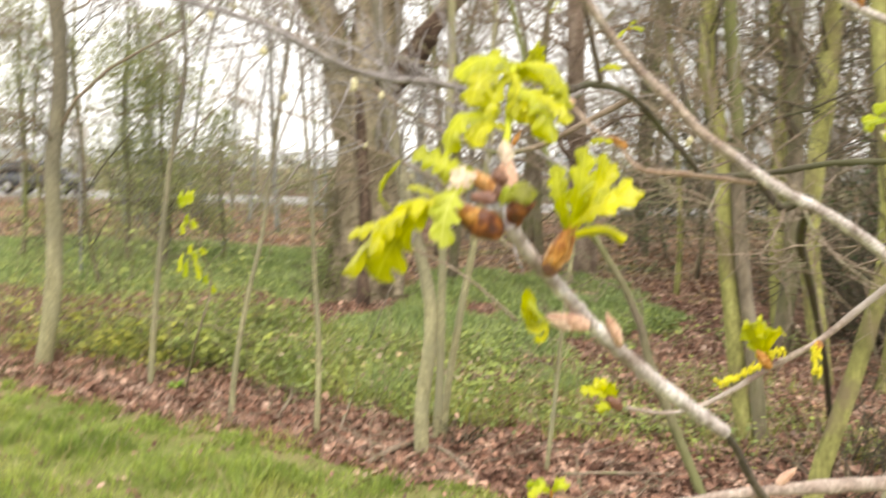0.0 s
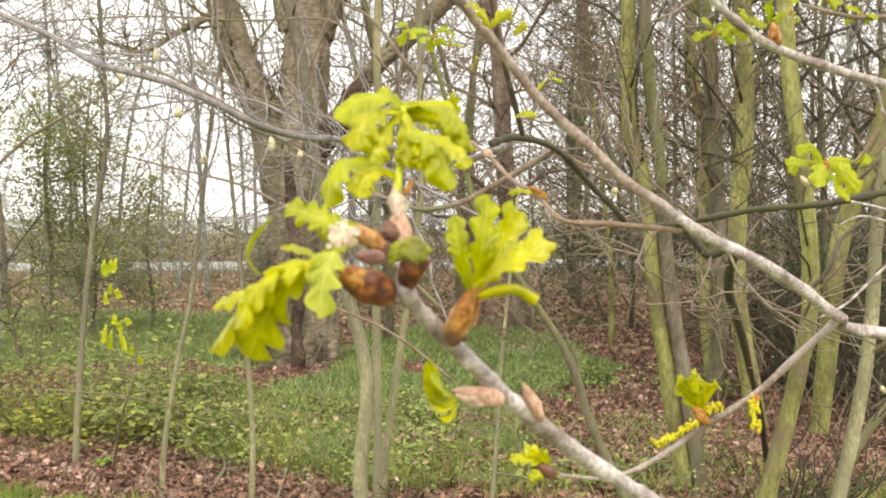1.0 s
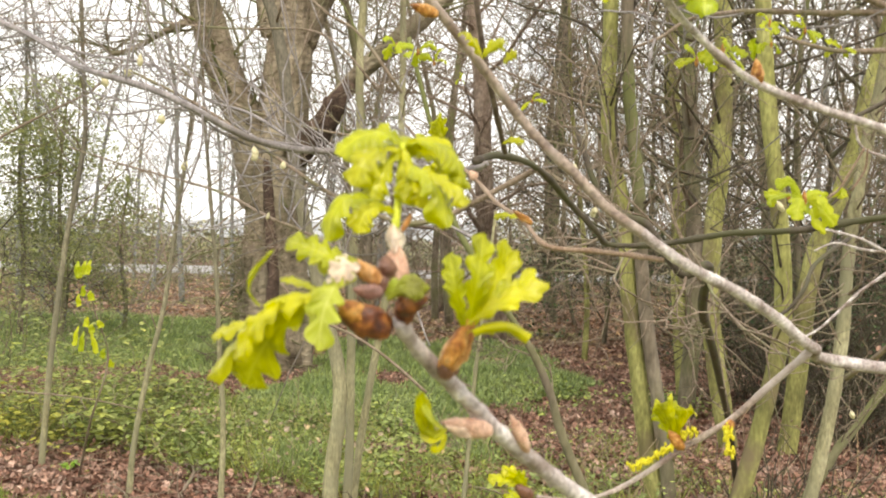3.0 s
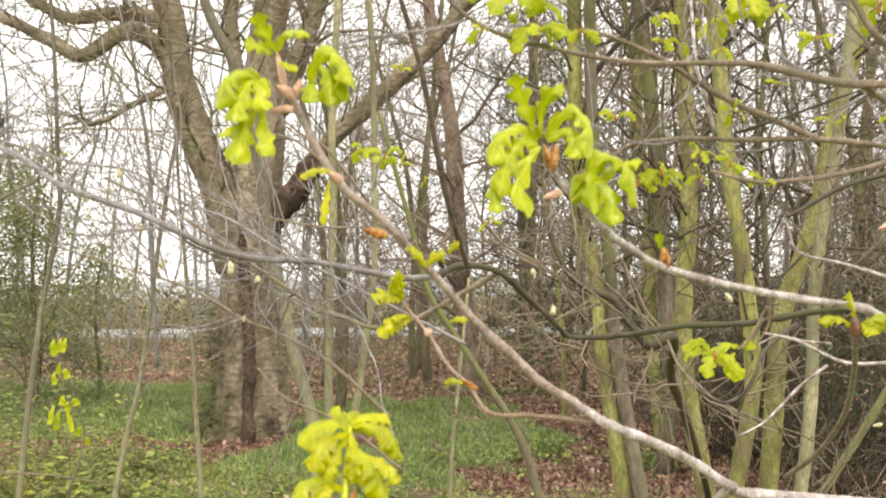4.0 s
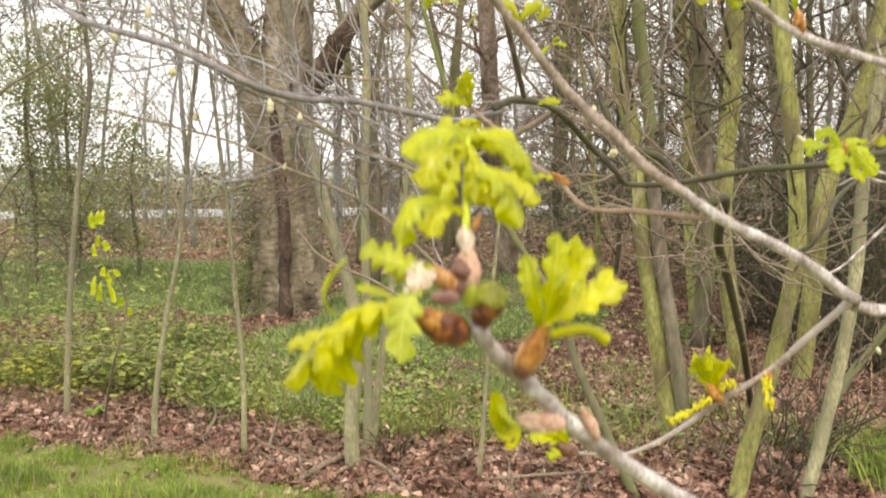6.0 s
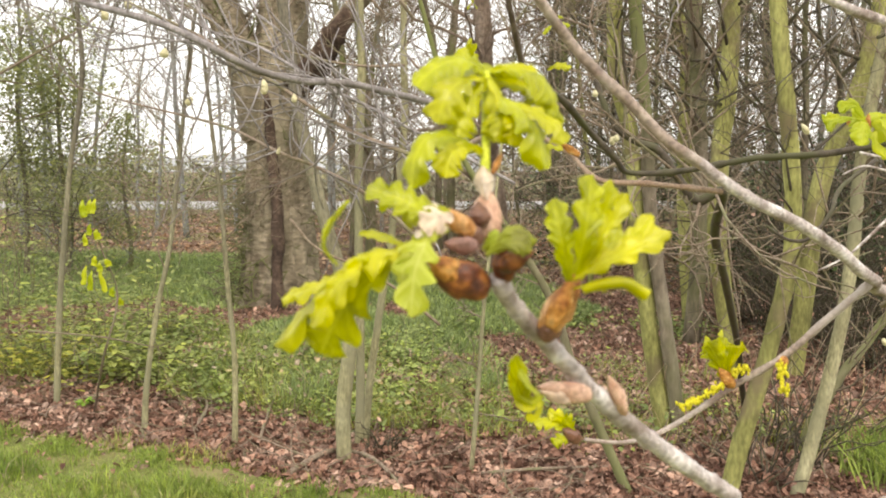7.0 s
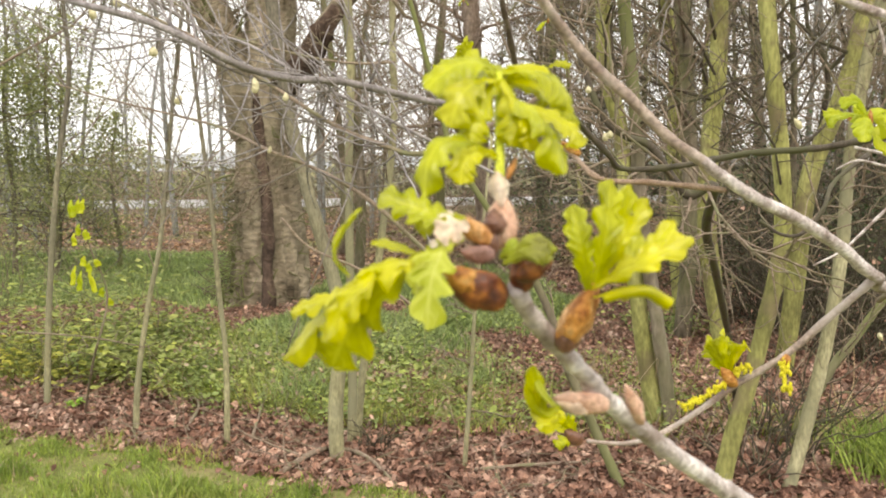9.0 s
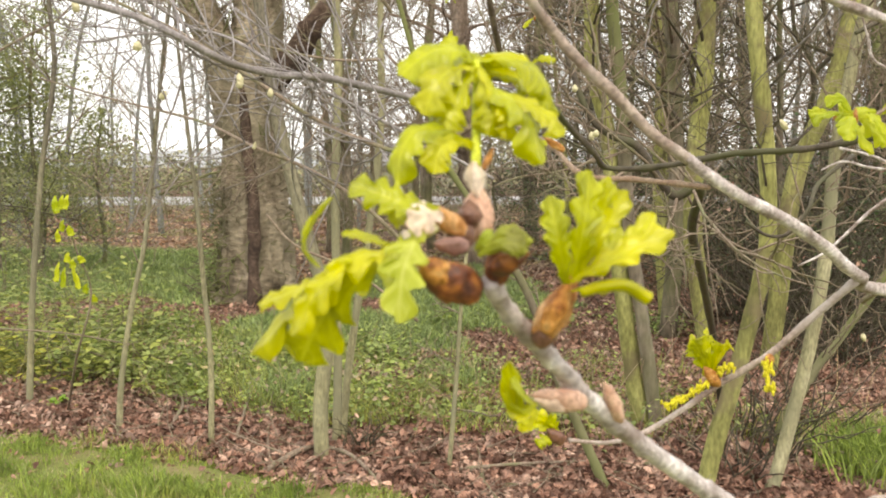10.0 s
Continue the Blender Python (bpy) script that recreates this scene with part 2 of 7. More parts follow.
# paler tan than LITTER and with less contrast, for the far floor
LITTER_FAR = surface("tan_dead_leaf", [(0.3, (0.28, 0.165, 0.115)), (0.5, (0.39, 0.26, 0.185)), (0.72, (0.50, 0.38, 0.285))], 0.8, fine=8, rough=0.8, bump=0.0, island=0.22,
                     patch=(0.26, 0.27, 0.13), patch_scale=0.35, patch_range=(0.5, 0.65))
LAWN = surface("lawn_turf", [(0.3, (0.13, 0.14, 0.045)), (0.7, (0.21, 0.24, 0.07))], 4, fine=60, rough=1.0, bump=0.8, bump_dist=0.01,
               patch=(0.26, 0.22, 0.11), patch_scale=1.6, patch_range=(0.5, 0.68))
GRASS = surface("grass_blade", [(0.3, (0.19, 0.28, 0.065)), (0.52, (0.31, 0.41, 0.11)), (0.7, (0.50, 0.52, 0.19))], 1.8, fine=20, rough=0.6, bump=0.0, island=0.35, through_light=0.3)
GRASS_WOOD = surface("woodland_grass", [(0.3, (0.22, 0.32, 0.12)), (0.7, (0.37, 0.46, 0.21))], 1.5, fine=12, rough=0.65, bump=0.0, island=0.35, through_light=0.25)
HERB = surface("bank_herb", [(0.3, (0.26, 0.29, 0.09)), (0.5, (0.34, 0.42, 0.13)), (0.7, (0.52, 0.51, 0.19))], 1.6, fine=14, rough=0.7, bump=0.0, island=0.35, through_light=0.3)
SHRUB = surface("bramble_leaf", [(0.28, (0.29, 0.24, 0.12)), (0.42, (0.26, 0.34, 0.12)), (0.58, (0.36, 0.46, 0.165)), (0.75, (0.54, 0.55, 0.22))], 1.9, fine=30, rough=0.6, bump=0.0, island=0.4, through_light=0.3)
MAPLE = surface("young_maple_leaf", [(0.3, (0.24, 0.33, 0.11)), (0.7, (0.50, 0.55, 0.20))], 3.0, fine=30, rough=0.55, bump=0.0, island=0.35, through_light=0.4)
MAPLE_YELLOW = surface("yellow_maple_leaf", [(0.3, (0.36, 0.39, 0.09)), (0.7, (0.60, 0.60, 0.15))], 3.0, fine=30, rough=0.55, bump=0.0, island=0.3, through_light=0.4)
MAPLE_BRIGHT = surface("bright_seedling_leaf", [(0.3, (0.25, 0.46, 0.06)), (0.7, (0.40, 0.58, 0.10))], 6.0, fine=40, rough=0.5, bump=0.0, island=0.2, through_light=0.3)
EVERGREEN = surface("holly_leaf", [(0.3, (0.03, 0.07, 0.025)), (0.7, (0.09, 0.15, 0.05))], 3.0, fine=30, rough=0.4, bump=0.0, island=0.4)
# greyed and lightened leaf colour, with the haze over the hedge painted in
HEDGE = surface("hazy_hedge_leaf", [(0.3, (0.21, 0.215, 0.15)), (0.7, (0.35, 0.35, 0.26))], 0.5, fine=6, rough=0.9, bump=0.0, island=0.3)
OLIVE = surface("olive_bush_leaf", [(0.3, (0.25, 0.29, 0.135)), (0.7, (0.43, 0.47, 0.23))], 1.5, fine=20, rough=0.7, bump=0.0, island=0.25, through_light=0.45)
STRAW = surface("dry_stalk", [(0.3, (0.36, 0.28, 0.19)), (0.7, (0.55, 0.46, 0.34))], 6, rough=0.8, bump=0.1, island=0.3)
MOSS_MAT = surface("mossy_ground", [(0.3, (0.14, 0.11, 0.06)), (0.45, (0.20, 0.22, 0.075)), (0.6, (0.32, 0.33, 0.11)), (0.75, (0.42, 0.38, 0.18))], 2.2, fine=45, rough=1.0, bump=1.0, bump_dist=0.03,
                   patch=(0.20, 0.135, 0.095), patch_scale=3.2, patch_range=(0.52, 0.66))
# base colour lightened to carry the sky's glancing reflection on the road
ASPHALT = surface("pale_asphalt", [(0.3, (0.24, 0.24, 0.245)), (0.7, (0.36, 0.36, 0.36))], 0.8, fine=20, rough=0.5, bump=0.2)
# woods tinted pale blue-grey: distance haze put into the base colour
HILL = surface("hazy_far_hill", [(0.3, (0.30, 0.32, 0.33)), (0.7, (0.40, 0.42, 0.44))], 0.05, fine=0.4, rough=1.0, bump=0.0)
CAR_PAINT = surface("dark_car_paint", [(0.3, (0.035, 0.04, 0.05)), (0.7, (0.05, 0.055, 0.065))], 2, rough=0.25, bump=0.0, spec=0.6)
CAR_GLASS = surface("dark_car_window", [(0.3, (0.02, 0.024, 0.03)), (0.7, (0.03, 0.035, 0.04))], 1, rough=0.06, bump=0.0, spec=0.9)
TYRE = surface("black_rubber", [(0.3, (0.02, 0.02, 0.02)), (0.7, (0.035, 0.035, 0.035))], 8, rough=0.8, bump=0.1)
SIGN = surface("white_sign_paint", [(0.3, (0.72, 0.70, 0.68)), (0.7, (0.82, 0.80, 0.78))], 5, rough=0.5, bump=0.05)
METAL = surface("galvanised_steel", [(0.3, (0.30, 0.30, 0.31)), (0.7, (0.42, 0.42, 0.43))], 20, rough=0.5, bump=0.1)


# ---- shape helpers ----
class Geo:
    """Collects vertices and faces for one mesh."""

    def __init__(self):
        self.v, self.f, self.uv = [], [], []

    def mesh(self, name, material, smooth=True):
        me = bpy.data.meshes.new(name)
        me.from_pydata(self.v, [], self.f)
        me.materials.append(material)
        if smooth:
            me.polygons.foreach_set("use_smooth", [True] * len(me.polygons))
        if self.uv:
            layer = me.uv_layers.new(name="UVMap")
            idx = np.empty(len(me.loops), dtype=np.int32)
            me.loops.foreach_get("vertex_index", idx)
            layer.data.foreach_set("uv", np.asarray(self.uv, dtype=np.float32)[idx].ravel())
        me.update()
        return me


def spline(pts, n):
    """Catmull-Rom through a few control points."""
    p = [Vector(q) for q in pts]
    p = [p[0] * 2 - p[1]] + p + [p[-1] * 2 - p[-2]]
    out = []
    for k in range(1, len(p) - 2):
        a, b, c, d = p[k - 1:k + 3]
        for j in range(n):
            t = j / n
            out.append(0.5 * (2 * b + (c - a) * t + (2 * a - 5 * b + 4 * c - d) * t * t + (3 * b - a - 3 * c + d) * t ** 3))
    out.append(p[-2])
    return out


def tube(g, pts, r0, r1, sides=8, rough=0.0, knots=0.0, power=1.0, rng=None, ridge=0.0):
    """A tapered limb along pts, with an uneven skin and swollen nodes."""
    rng = rng or random
    n = len(pts)
    start = len(g.v)
    side = None
    phase = rng.random() * 10
    for k, p in enumerate(pts):
        d = (pts[min(k + 1, n - 1)] - pts[max(k - 1, 0)]).normalized()
        if side is None:
            side = d.orthogonal().normalized()
        side = (side - d * side.dot(d)).normalized()
        up = d.cross(side)
        t = (k / max(n - 1, 1)) ** power
        r = r0 + (r1 - r0) * t
        if knots:
            r *= 1 + knots * max(0.0, math.sin(k * 0.9 + phase)) ** 6
        for s in range(sides):
            a = 2 * math.pi * s / sides
            rr = r
            if rough:
                q = p * (0.35 / max(r0, 1e-4)) + Vector((math.cos(a), math.sin(a), phase)) * 0.8
                rr = r * (1 + rough * noise.noise(q))
            if ridge:
                w = noise.noise(Vector((math.cos(a) * 6, math.sin(a) * 6, p.z * 1.3 + phase)))
                rr *= 1 - ridge * max(0.0, 0.35 - abs(w)) / 0.35
            g.v.append(tuple(p + (side * math.cos(a) + up * math.sin(a)) * rr))
    for k in range(n - 1):
        for s in range(sides):
            a, b = start + k * sides + s, start + k * sides + (s + 1) % sides
            g.f.append((a, b, b + sides, a + sides))
    g.f.append(tuple(start + s for s in reversed(range(sides))))
    g.f.append(tuple(start + (n - 1) * sides + s for s in range(sides)))


def thing(name, at=(0, 0, 0), label="", category="", group="", kind=""):
    ob = new(name)
    ob.location = at
    ob.empty_display_size = 0.1
    return tagged(ob, label, category, group, kind)


def under(ob, parent):
    ob.parent = parent
    if parent.type == "EMPTY":
        ob.matrix_parent_inverse = Matrix.Translation(-Vector(parent.location))
    return ob


def part(name, g, material, parent, label="", smooth=True, kind=""):
    ob = under(new(name, g.mesh(name, material, smooth)), parent)
    return tagged(ob, label, kind=kind)


def limb(name, pts, r0, r1, material, parent, sides=10, steps=6, rough=0.12, knots=0.0, label="", power=1.0):
    g = Geo()
    tube(g, spline(pts, steps), r0, r1, sides, rough, knots, power)
    return part(name, g, material, parent, label)


def wander(g, rng, start, way, length, r0, r1, sides=3, steps=5, lift=0.1, shake=0.25):
    """One free twig; returns its points."""
    p, d = Vector(start), Vector(way).normalized()
    pts = [p.copy()]
    for k in range(steps):
        d = (d + Vector((rng.gauss(0, shake), rng.gauss(0, shake), rng.gauss(0, shake) + lift))).normalized()
        p = p + d * (length / steps)
        pts.append(p.copy())
    tube(g, pts, r0, r1, sides, rng=rng)
    return pts


def twigs(g, rng, pts, r, count, reach, depth=1, lift=0.12, low=0.25, thin=0.004, kids=(4, 6), shake=0.25):
    """Side twigs off a limb, each with smaller ones of its own; thin is the least radius."""
    n = len(pts)
    for k in range(count):
        u = low + (1 - low) * (k + rng.random()) / count
        i = min(int(u * (n - 1)), n - 2)
        base = pts[i].lerp(pts[i + 1], u * (n - 1) - i)
        d = (pts[i + 1] - pts[i]).normalized()
        a = rng.random() * 2 * math.pi
        o = d.orthogonal().normalized()
        out = o * math.cos(a) + d.cross(o) * math.sin(a)
        way = d * rng.uniform(0.1, 0.9) + out + Vector((0, 0, lift * 2))
        length = reach * rng.uniform(0.5, 1.2) * (1.15 - 0.5 * u)
        rr = max(thin * (1 + 0.8 * depth), r * (1 - 0.6 * u) * rng.uniform(0.35, 0.6))
        q = wander(g, rng, base, way, length, rr, max(thin * 0.8, rr * 0.45), 3 if depth < 2 else 5, 5, lift * 0.6, shake)
        if depth > 0:
            twigs(g, rng, q, rr, rng.randint(*kids), length * 0.6, depth - 1, lift, 0.15, thin, kids, shake)


def young_leaf(name, spine, width, face, material, parent, lobes=3, deep=0.3, fold=0.3, droop=0.3, seed=1):
    """A soft unfolding oak leaf along a curved spine: lobes that point forward, pleats along the side veins, drooping margins."""
    rng = random.Random(seed)
    line = spline(spine, 14)
    rows, half = len(line) - 1, 6
    length = sum((line[k + 1] - line[k]).length for k in range(rows))
    off, shift, lean = rng.random() * 20, rng.uniform(0.05, 0.3), rng.uniform(-0.35, 0.35)
    g = Geo()
    side = None
    for k, p in enumerate(line):
        u = k / rows
        d = (line[min(k + 1, rows)] - line[max(k - 1, 0)]).normalized()
        nrm = Vector(face)
        nrm = (nrm - d * nrm.dot(d)).normalized()
        s = d.cross(nrm)
        side = s if side is None else (side * 0.6 + s * 0.4).normalized()
        nrm = side.cross(d)
        env = (0.10 + 0.90 * math.sin(math.pi * min(1.0, 0.05 + 0.80 * u)) ** 0.9) * (0.72 + 0.38 * u)
        if u > 0.88:
            env *= math.sqrt(max(0.03, 1 - ((u - 0.88) / 0.125) ** 2))
        for j in range(-half, half + 1):
            v = j / half
            ph = ((lobes + 1) * u * 0.96 + shift + (0.22 if v > 0 else 0.0)) % 1.0
            tooth = math.sin(math.pi * ph ** 1.5) ** 0.8
            w = 0.54 * width * env * (1 - min(0.75, deep * 1.7) * (1 - tooth) * abs(v) ** 0.5)
            pleat = math.sin(2 * math.pi * (2 * lobes * u - 0.9 * abs(v))) * abs(v)
            wave = noise.noise(Vector((u * 3.2, v * 1.5, off))) * 0.17 + noise.noise(Vector((u * 8.0, v * 4.0, off + 5))) * 0.09
            lift = fold * abs(v) * w - droop * 1.5 * w * abs(v) ** 2.2 + 0.11 * w * pleat + width * wave * (0.3 + 0.7 * abs(v))
            q = p + d * (0.40 * w * abs(v) ** 1.3 * (1 - 0.7 * u)) + side * (v * w) + nrm * (lift + lean * v * w)
            g.v.append(tuple(q))
            g.uv.append((u, 0.5 + 0.5 * v))
    m = 2 * half + 1
    for k in range(rows):
        for j in range(m - 1):
            i = k * m + j
            g.f.append((i, i + 1, i + 1 + m, i + m))
    return part(name, g, material, parent)


def hanging(base, tip, arch):
    """A spine from base to tip that rises first and then hangs."""
    a, b = Vector(base), Vector(tip)
    q = (b - a).length
    return [a, a.lerp(b, 0.35) + Vector((0, 0, arch * q)), a.lerp(b, 0.75) + Vector((0, 0, arch * q * 0.75)), b + Vector((0, 0, -arch * 0.4 * q))]


def bud(name, base, tip, r, material, parent, label="", scales=True):
    """A pointed bud with overlapping scales."""
    a, b = Vector(base), Vector(tip)
    d = (b - a)
    length = d.length
    d.normalize()
    o = d.orthogonal().normalized()
    c = d.cross(o)
    g = Geo()
    rings, sides = 20, 16
    for k in range(rings + 1):
        u = k / rings
        rr = r * max(math.sin(math.pi * (0.12 + 0.88 * u ** 0.85)), 0.02) ** 0.8
        for s in range(sides):
            t = 2 * math.pi * s / sides
            step = 1 + (0.10 * math.cos(3 * t + math.floor(u * 3) * 1.6) - 0.09 * ((u * 3) % 1.0) + 0.06 * noise.noise(Vector((math.cos(t) * 2, math.sin(t) * 2, u * 4 + r * 900))) if scales else 0)
            p = a + d * (length * u) + (o * math.cos(t) + c * math.sin(t)) * (rr * step)
            g.v.append(tuple(p))
    for k in range(rings):
        for s in range(sides):
            i, j = k * sides + s, k * sides + (s + 1) % sides
            g.f.append((i, j, j + sides, i + sides))
    g.f.append(tuple(reversed(range(sides))))
    g.f.append(tuple(range(rings * sides, (rings + 1) * sides)))
    return part(name, g, material, parent, label)


def leaf_cluster(centre, size, count, parent, seed, hang=0.5, material=None):
    """A tuft of small unfolding leaves round a bud."""
    rng = random.Random(seed)
    c = Vector(centre)
    bud("bud", c - Vector((0, 0, size * 0.2)), c + Vector((0, 0, size * 0.15)), size * 0.065, BUD_ORANGE, parent)
    for k in range(count):
        a = 2 * math.pi * (k + rng.random() * 0.6) / count
        way = Vector((math.cos(a), 0.6 * math.sin(a), rng.uniform(-1.1, 0.9) * hang + (0.5 - hang) * 0.9))
        way.normalize()
        ln = size * rng.uniform(0.6, 1.0)
        face = Vector((rng.uniform(-0.5, 0.5), -0.8, rng.uniform(0.1, 1.0)))
        young_leaf("leaf", hanging(c + way * size * 0.08, c + way * ln, rng.uniform(0.05, 0.3)), ln * rng.uniform(0.38, 0.58), face, material or LEAF_FAR, parent,
                   rng.choice((2, 3)), 0.3, rng.uniform(0.0, 0.4), rng.uniform(0.2, 0.5), seed * 31 + k)


# ---- ground, lawn, road ----
def spaced(lo, hi, near_lo, near_hi, step):
    vals = list(np.arange(near_lo, near_hi + 1e-6, step))
    s, x = step, near_hi
    while x < hi:
        s *= 1.35
        x += s
        vals.append(x)
    s, x = step, near_lo
    while x > lo:
        s *= 1.35
        x -= s
        vals.insert(0, x)
    return vals


def ground_z(x, y):
    """Gently uneven ground, level far off."""
    k = 1 / (1 + (max(0.0, math.hypot(x, y - 8) - 14) / 8) ** 2)
    return 0.045 * k * noise.noise(Vector((x * 0.45, y * 0.45, 3.1))) + 0.015 * k * noise.noise(Vector((x * 2.3, y * 2.3, 7.7)))


def sheet(name, xs, ys, material, zf, parent=None):
    g = Geo()
    for y in ys:
        for x in xs:
            g.v.append((x, y, zf(x, y)))
    m = len(xs)
    for j in range(len(ys) - 1):
        for i in range(m - 1):
            a = j * m + i
            g.f.append((a, a + 1, a + 1 + m, a + m))
    return new(name, g.mesh(name, material))


tagged(sheet("ground", spaced(-900, 900, -8, 8, 0.12), spaced(-200, 1500, 1, 14, 0.12), SOIL, ground_z),
       "brown woodland floor of soil and dead leaves", "ground", kind="structure")


def lawn_edge(x):
    """The uneven far edge of the mown grass."""
    if x < 0.4:
        y = 5.03 - 0.53 * (x + 0.25)
    else:
        y = 4.69 - 0.75 * (x - 0.4)
    return y + 0.10 * noise.noise(Vector((x * 1.7, 0.3, 0))) + 0.05 * noise.noise(Vector((x * 6, 1.3, 0)))


g = Geo()
lx = list(np.arange(-9, 5.01, 0.1))
for k in range(41):
    for x in lx:
        y = -6 + (lawn_edge(x) + 6) * (k / 40) ** 0.6
        g.v.append((x, y, ground_z(x, y) + (0.02 if k < 40 else -0.01)))
m = len(lx)
for k in range(40):
    for i in range(m - 1):
        a = k * m + i
        g.f.append((a, a + 1, a + 1 + m, a + m))
tagged(new("lawn", g.mesh("lawn", LAWN)), "short green lawn beside the wood", "lawn", kind="structure")

g = Geo()
for x in np.arange(-140, 90, 4.0):
    for y, z in ((38.4, -0.05), (38.5, 0.06), (42.5, 0.12), (46.5, 0.06), (46.6, -0.05)):
        g.v.append((x, y - 0.06 * x, z))
m = 5
for k in range(len(g.v) // m - 1):
    for i in range(m - 1):
        a = k * m + i
        g.f.append((a, a + m, a + m + 1, a + 1))
tagged(new("road", g.mesh("road", ASPHALT)), "asphalt road beyond the trees, sky reflection in its pale grey", "road", kind="structure")


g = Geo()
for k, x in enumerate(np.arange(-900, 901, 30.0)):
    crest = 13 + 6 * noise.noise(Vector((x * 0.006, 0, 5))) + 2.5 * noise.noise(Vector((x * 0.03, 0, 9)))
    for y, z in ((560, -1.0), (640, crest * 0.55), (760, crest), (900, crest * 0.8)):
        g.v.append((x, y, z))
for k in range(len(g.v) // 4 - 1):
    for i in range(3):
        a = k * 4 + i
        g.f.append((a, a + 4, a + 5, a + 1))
tagged(new("backdrop", g.mesh("backdrop", HILL)), "low wooded hill far beyond the road, haze put into its blue-grey colour", "hill", kind="structure")


def body_shell(g, sections):
    """A car's shell: rounded cross-sections from front to back; each is x, half width, low, high."""
    n = 20
    for x, half, low, high in sections:
        for s in range(n):
            a = 2 * math.pi * s / n
            cx, cz = math.cos(a), math.sin(a)
            g.v.append((x, half * math.copysign(abs(cx) ** 0.45, cx), (low + high) / 2 + (high - low) / 2 * math.copysign(abs(cz) ** 0.5, cz)))
    for k in range(len(sections) - 1):
        for s in range(n):
            a, b = k * n + s, k * n + (s + 1) % n
            g.f.append((a, b, b + n, a + n))
    g.f.append(tuple(reversed(range(n))))
    g.f.append(tuple(range(len(g.v) - n, len(g.v))))


def car(at, turn):
    """A dark estate car: lower body, glazed cabin, four wheels with tyres and rims, lamps."""
    t = thing("car", (0, 0, 0), "dark blue-grey car standing on the road beyond the trees", "car")
    g = Geo()
    body_shell(g, [(-2.15, 0.62, 0.42, 0.78), (-2.05, 0.80, 0.30, 0.90), (-1.2, 0.88, 0.24, 0.97), (0.4, 0.89, 0.24, 0.96), (1.3, 0.87, 0.24, 0.92), (1.95, 0.80, 0.28, 0.80), (2.12, 0.66, 0.36, 0.66)])
    shell = part("body", g, CAR_PAINT, t)
    g = Geo()
    body_shell(g, [(-2.0, 0.66, 0.85, 1.02), (-1.6, 0.66, 0.86, 1.38), (-0.9, 0.66, 0.86, 1.48), (0.1, 0.66, 0.86, 1.46), (0.6, 0.67, 0.86, 1.30), (1.25, 0.70, 0.85, 0.95)])
    cabin = part("cabin", g, CAR_GLASS, t, "glazed cabin reflecting the sky")
    g = Geo()
    body_shell(g, [(-1.65, 0.55, 1.37, 1.43), (-0.9, 0.60, 1.44, 1.51), (0.1, 0.60, 1.43, 1.49), (0.35, 0.52, 1.38, 1.43)])
    part("roof", g, CAR_PAINT, t)
    for x in (-1.3, 1.35):
        for y in (-0.8, 0.8):
            g = Geo()
            tube(g, [Vector((x, y - 0.1, 0.31)), Vector((x, y - 0.08, 0.31)), Vector((x, y + 0.08, 0.31)), Vector((x, y + 0.1, 0.31))], 0.31, 0.31, 20)
            wheel = part("wheel", g, TYRE, t, "black tyre")
            g = Geo()
            tube(g, [Vector((x, y - 0.11, 0.31)), Vector((x, y + 0.11, 0.31))], 0.19, 0.19, 16)
            part("rim", g, METAL, wheel, "grey metal rim")
    for y in (-0.6, 0.6):
        g = Geo()
        tube(g, [Vector((2.0, y, 0.66)), Vector((2.08, y, 0.66)), Vector((2.10, y, 0.66))], 0.11, 0.09, 12)
        part("headlight", g, METAL, shell)
    t.matrix_basis = Matrix.Translation(at) @ Matrix.Rotation(radians(turn), 4, "Z")
    return t


car((-19.7, 41.2, 0.08), -4)


# ---- the near oak: trunk out of view, branches reaching in ----
oak = thing("oak_tree", (1.75, 0.9, 0.0), "young oak tree with grey twigs and unfolding yellow-green leaves", "tree")
limb("trunk", [(1.75, 0.9, -0.05), (1.73, 0.92, 0.8), (1.78, 0.95, 1.7), (1.74, 1.0, 2.8), (1.8, 1.02, 4.2)], 0.075, 0.03, BARK_MOSS, oak, 12, 6)

# lowest twig with the large unfolding cluster
twig = limb("branch", [(0.1469, 0.4300, 1.6662), (0.1513, 0.4370, 1.6595), (0.1580, 0.4450, 1.6519), (0.1657, 0.4540, 1.6435), (0.1738, 0.4630, 1.6346), (0.1847, 0.4740, 1.6244), (0.1982, 0.4870, 1.6126), (0.2150, 0.5010, 1.5994), (0.2301, 0.5120, 1.5881)],
            0.0019, 0.0026, TWIG, oak, 12, 9, 0.2, 0.16, "grey oak twig with ringed bud scars", 1.0)
limb("branch", [(0.2296, 0.5115, 1.5885), (0.236, 0.517, 1.581), (0.25, 0.53, 1.56), (0.275, 0.55, 1.535), (0.322, 0.58, 1.506), (0.441, 0.63, 1.471)] + [(0.9, 0.8, 1.40), (1.74, 0.92, 1.42)], 0.0013, 0.0026, TWIG_DARK, oak, 8, 6, 0.14, 0.1, "thin dark twig carrying a pale one")
UPFRONT = (0.0, -0.75, 0.65)
FRONT = (0.1, -1.0, 0.15)
LEFTUP = (-0.5, -0.7, 0.5)
RIGHTUP = (0.5, -0.7, 0.5)
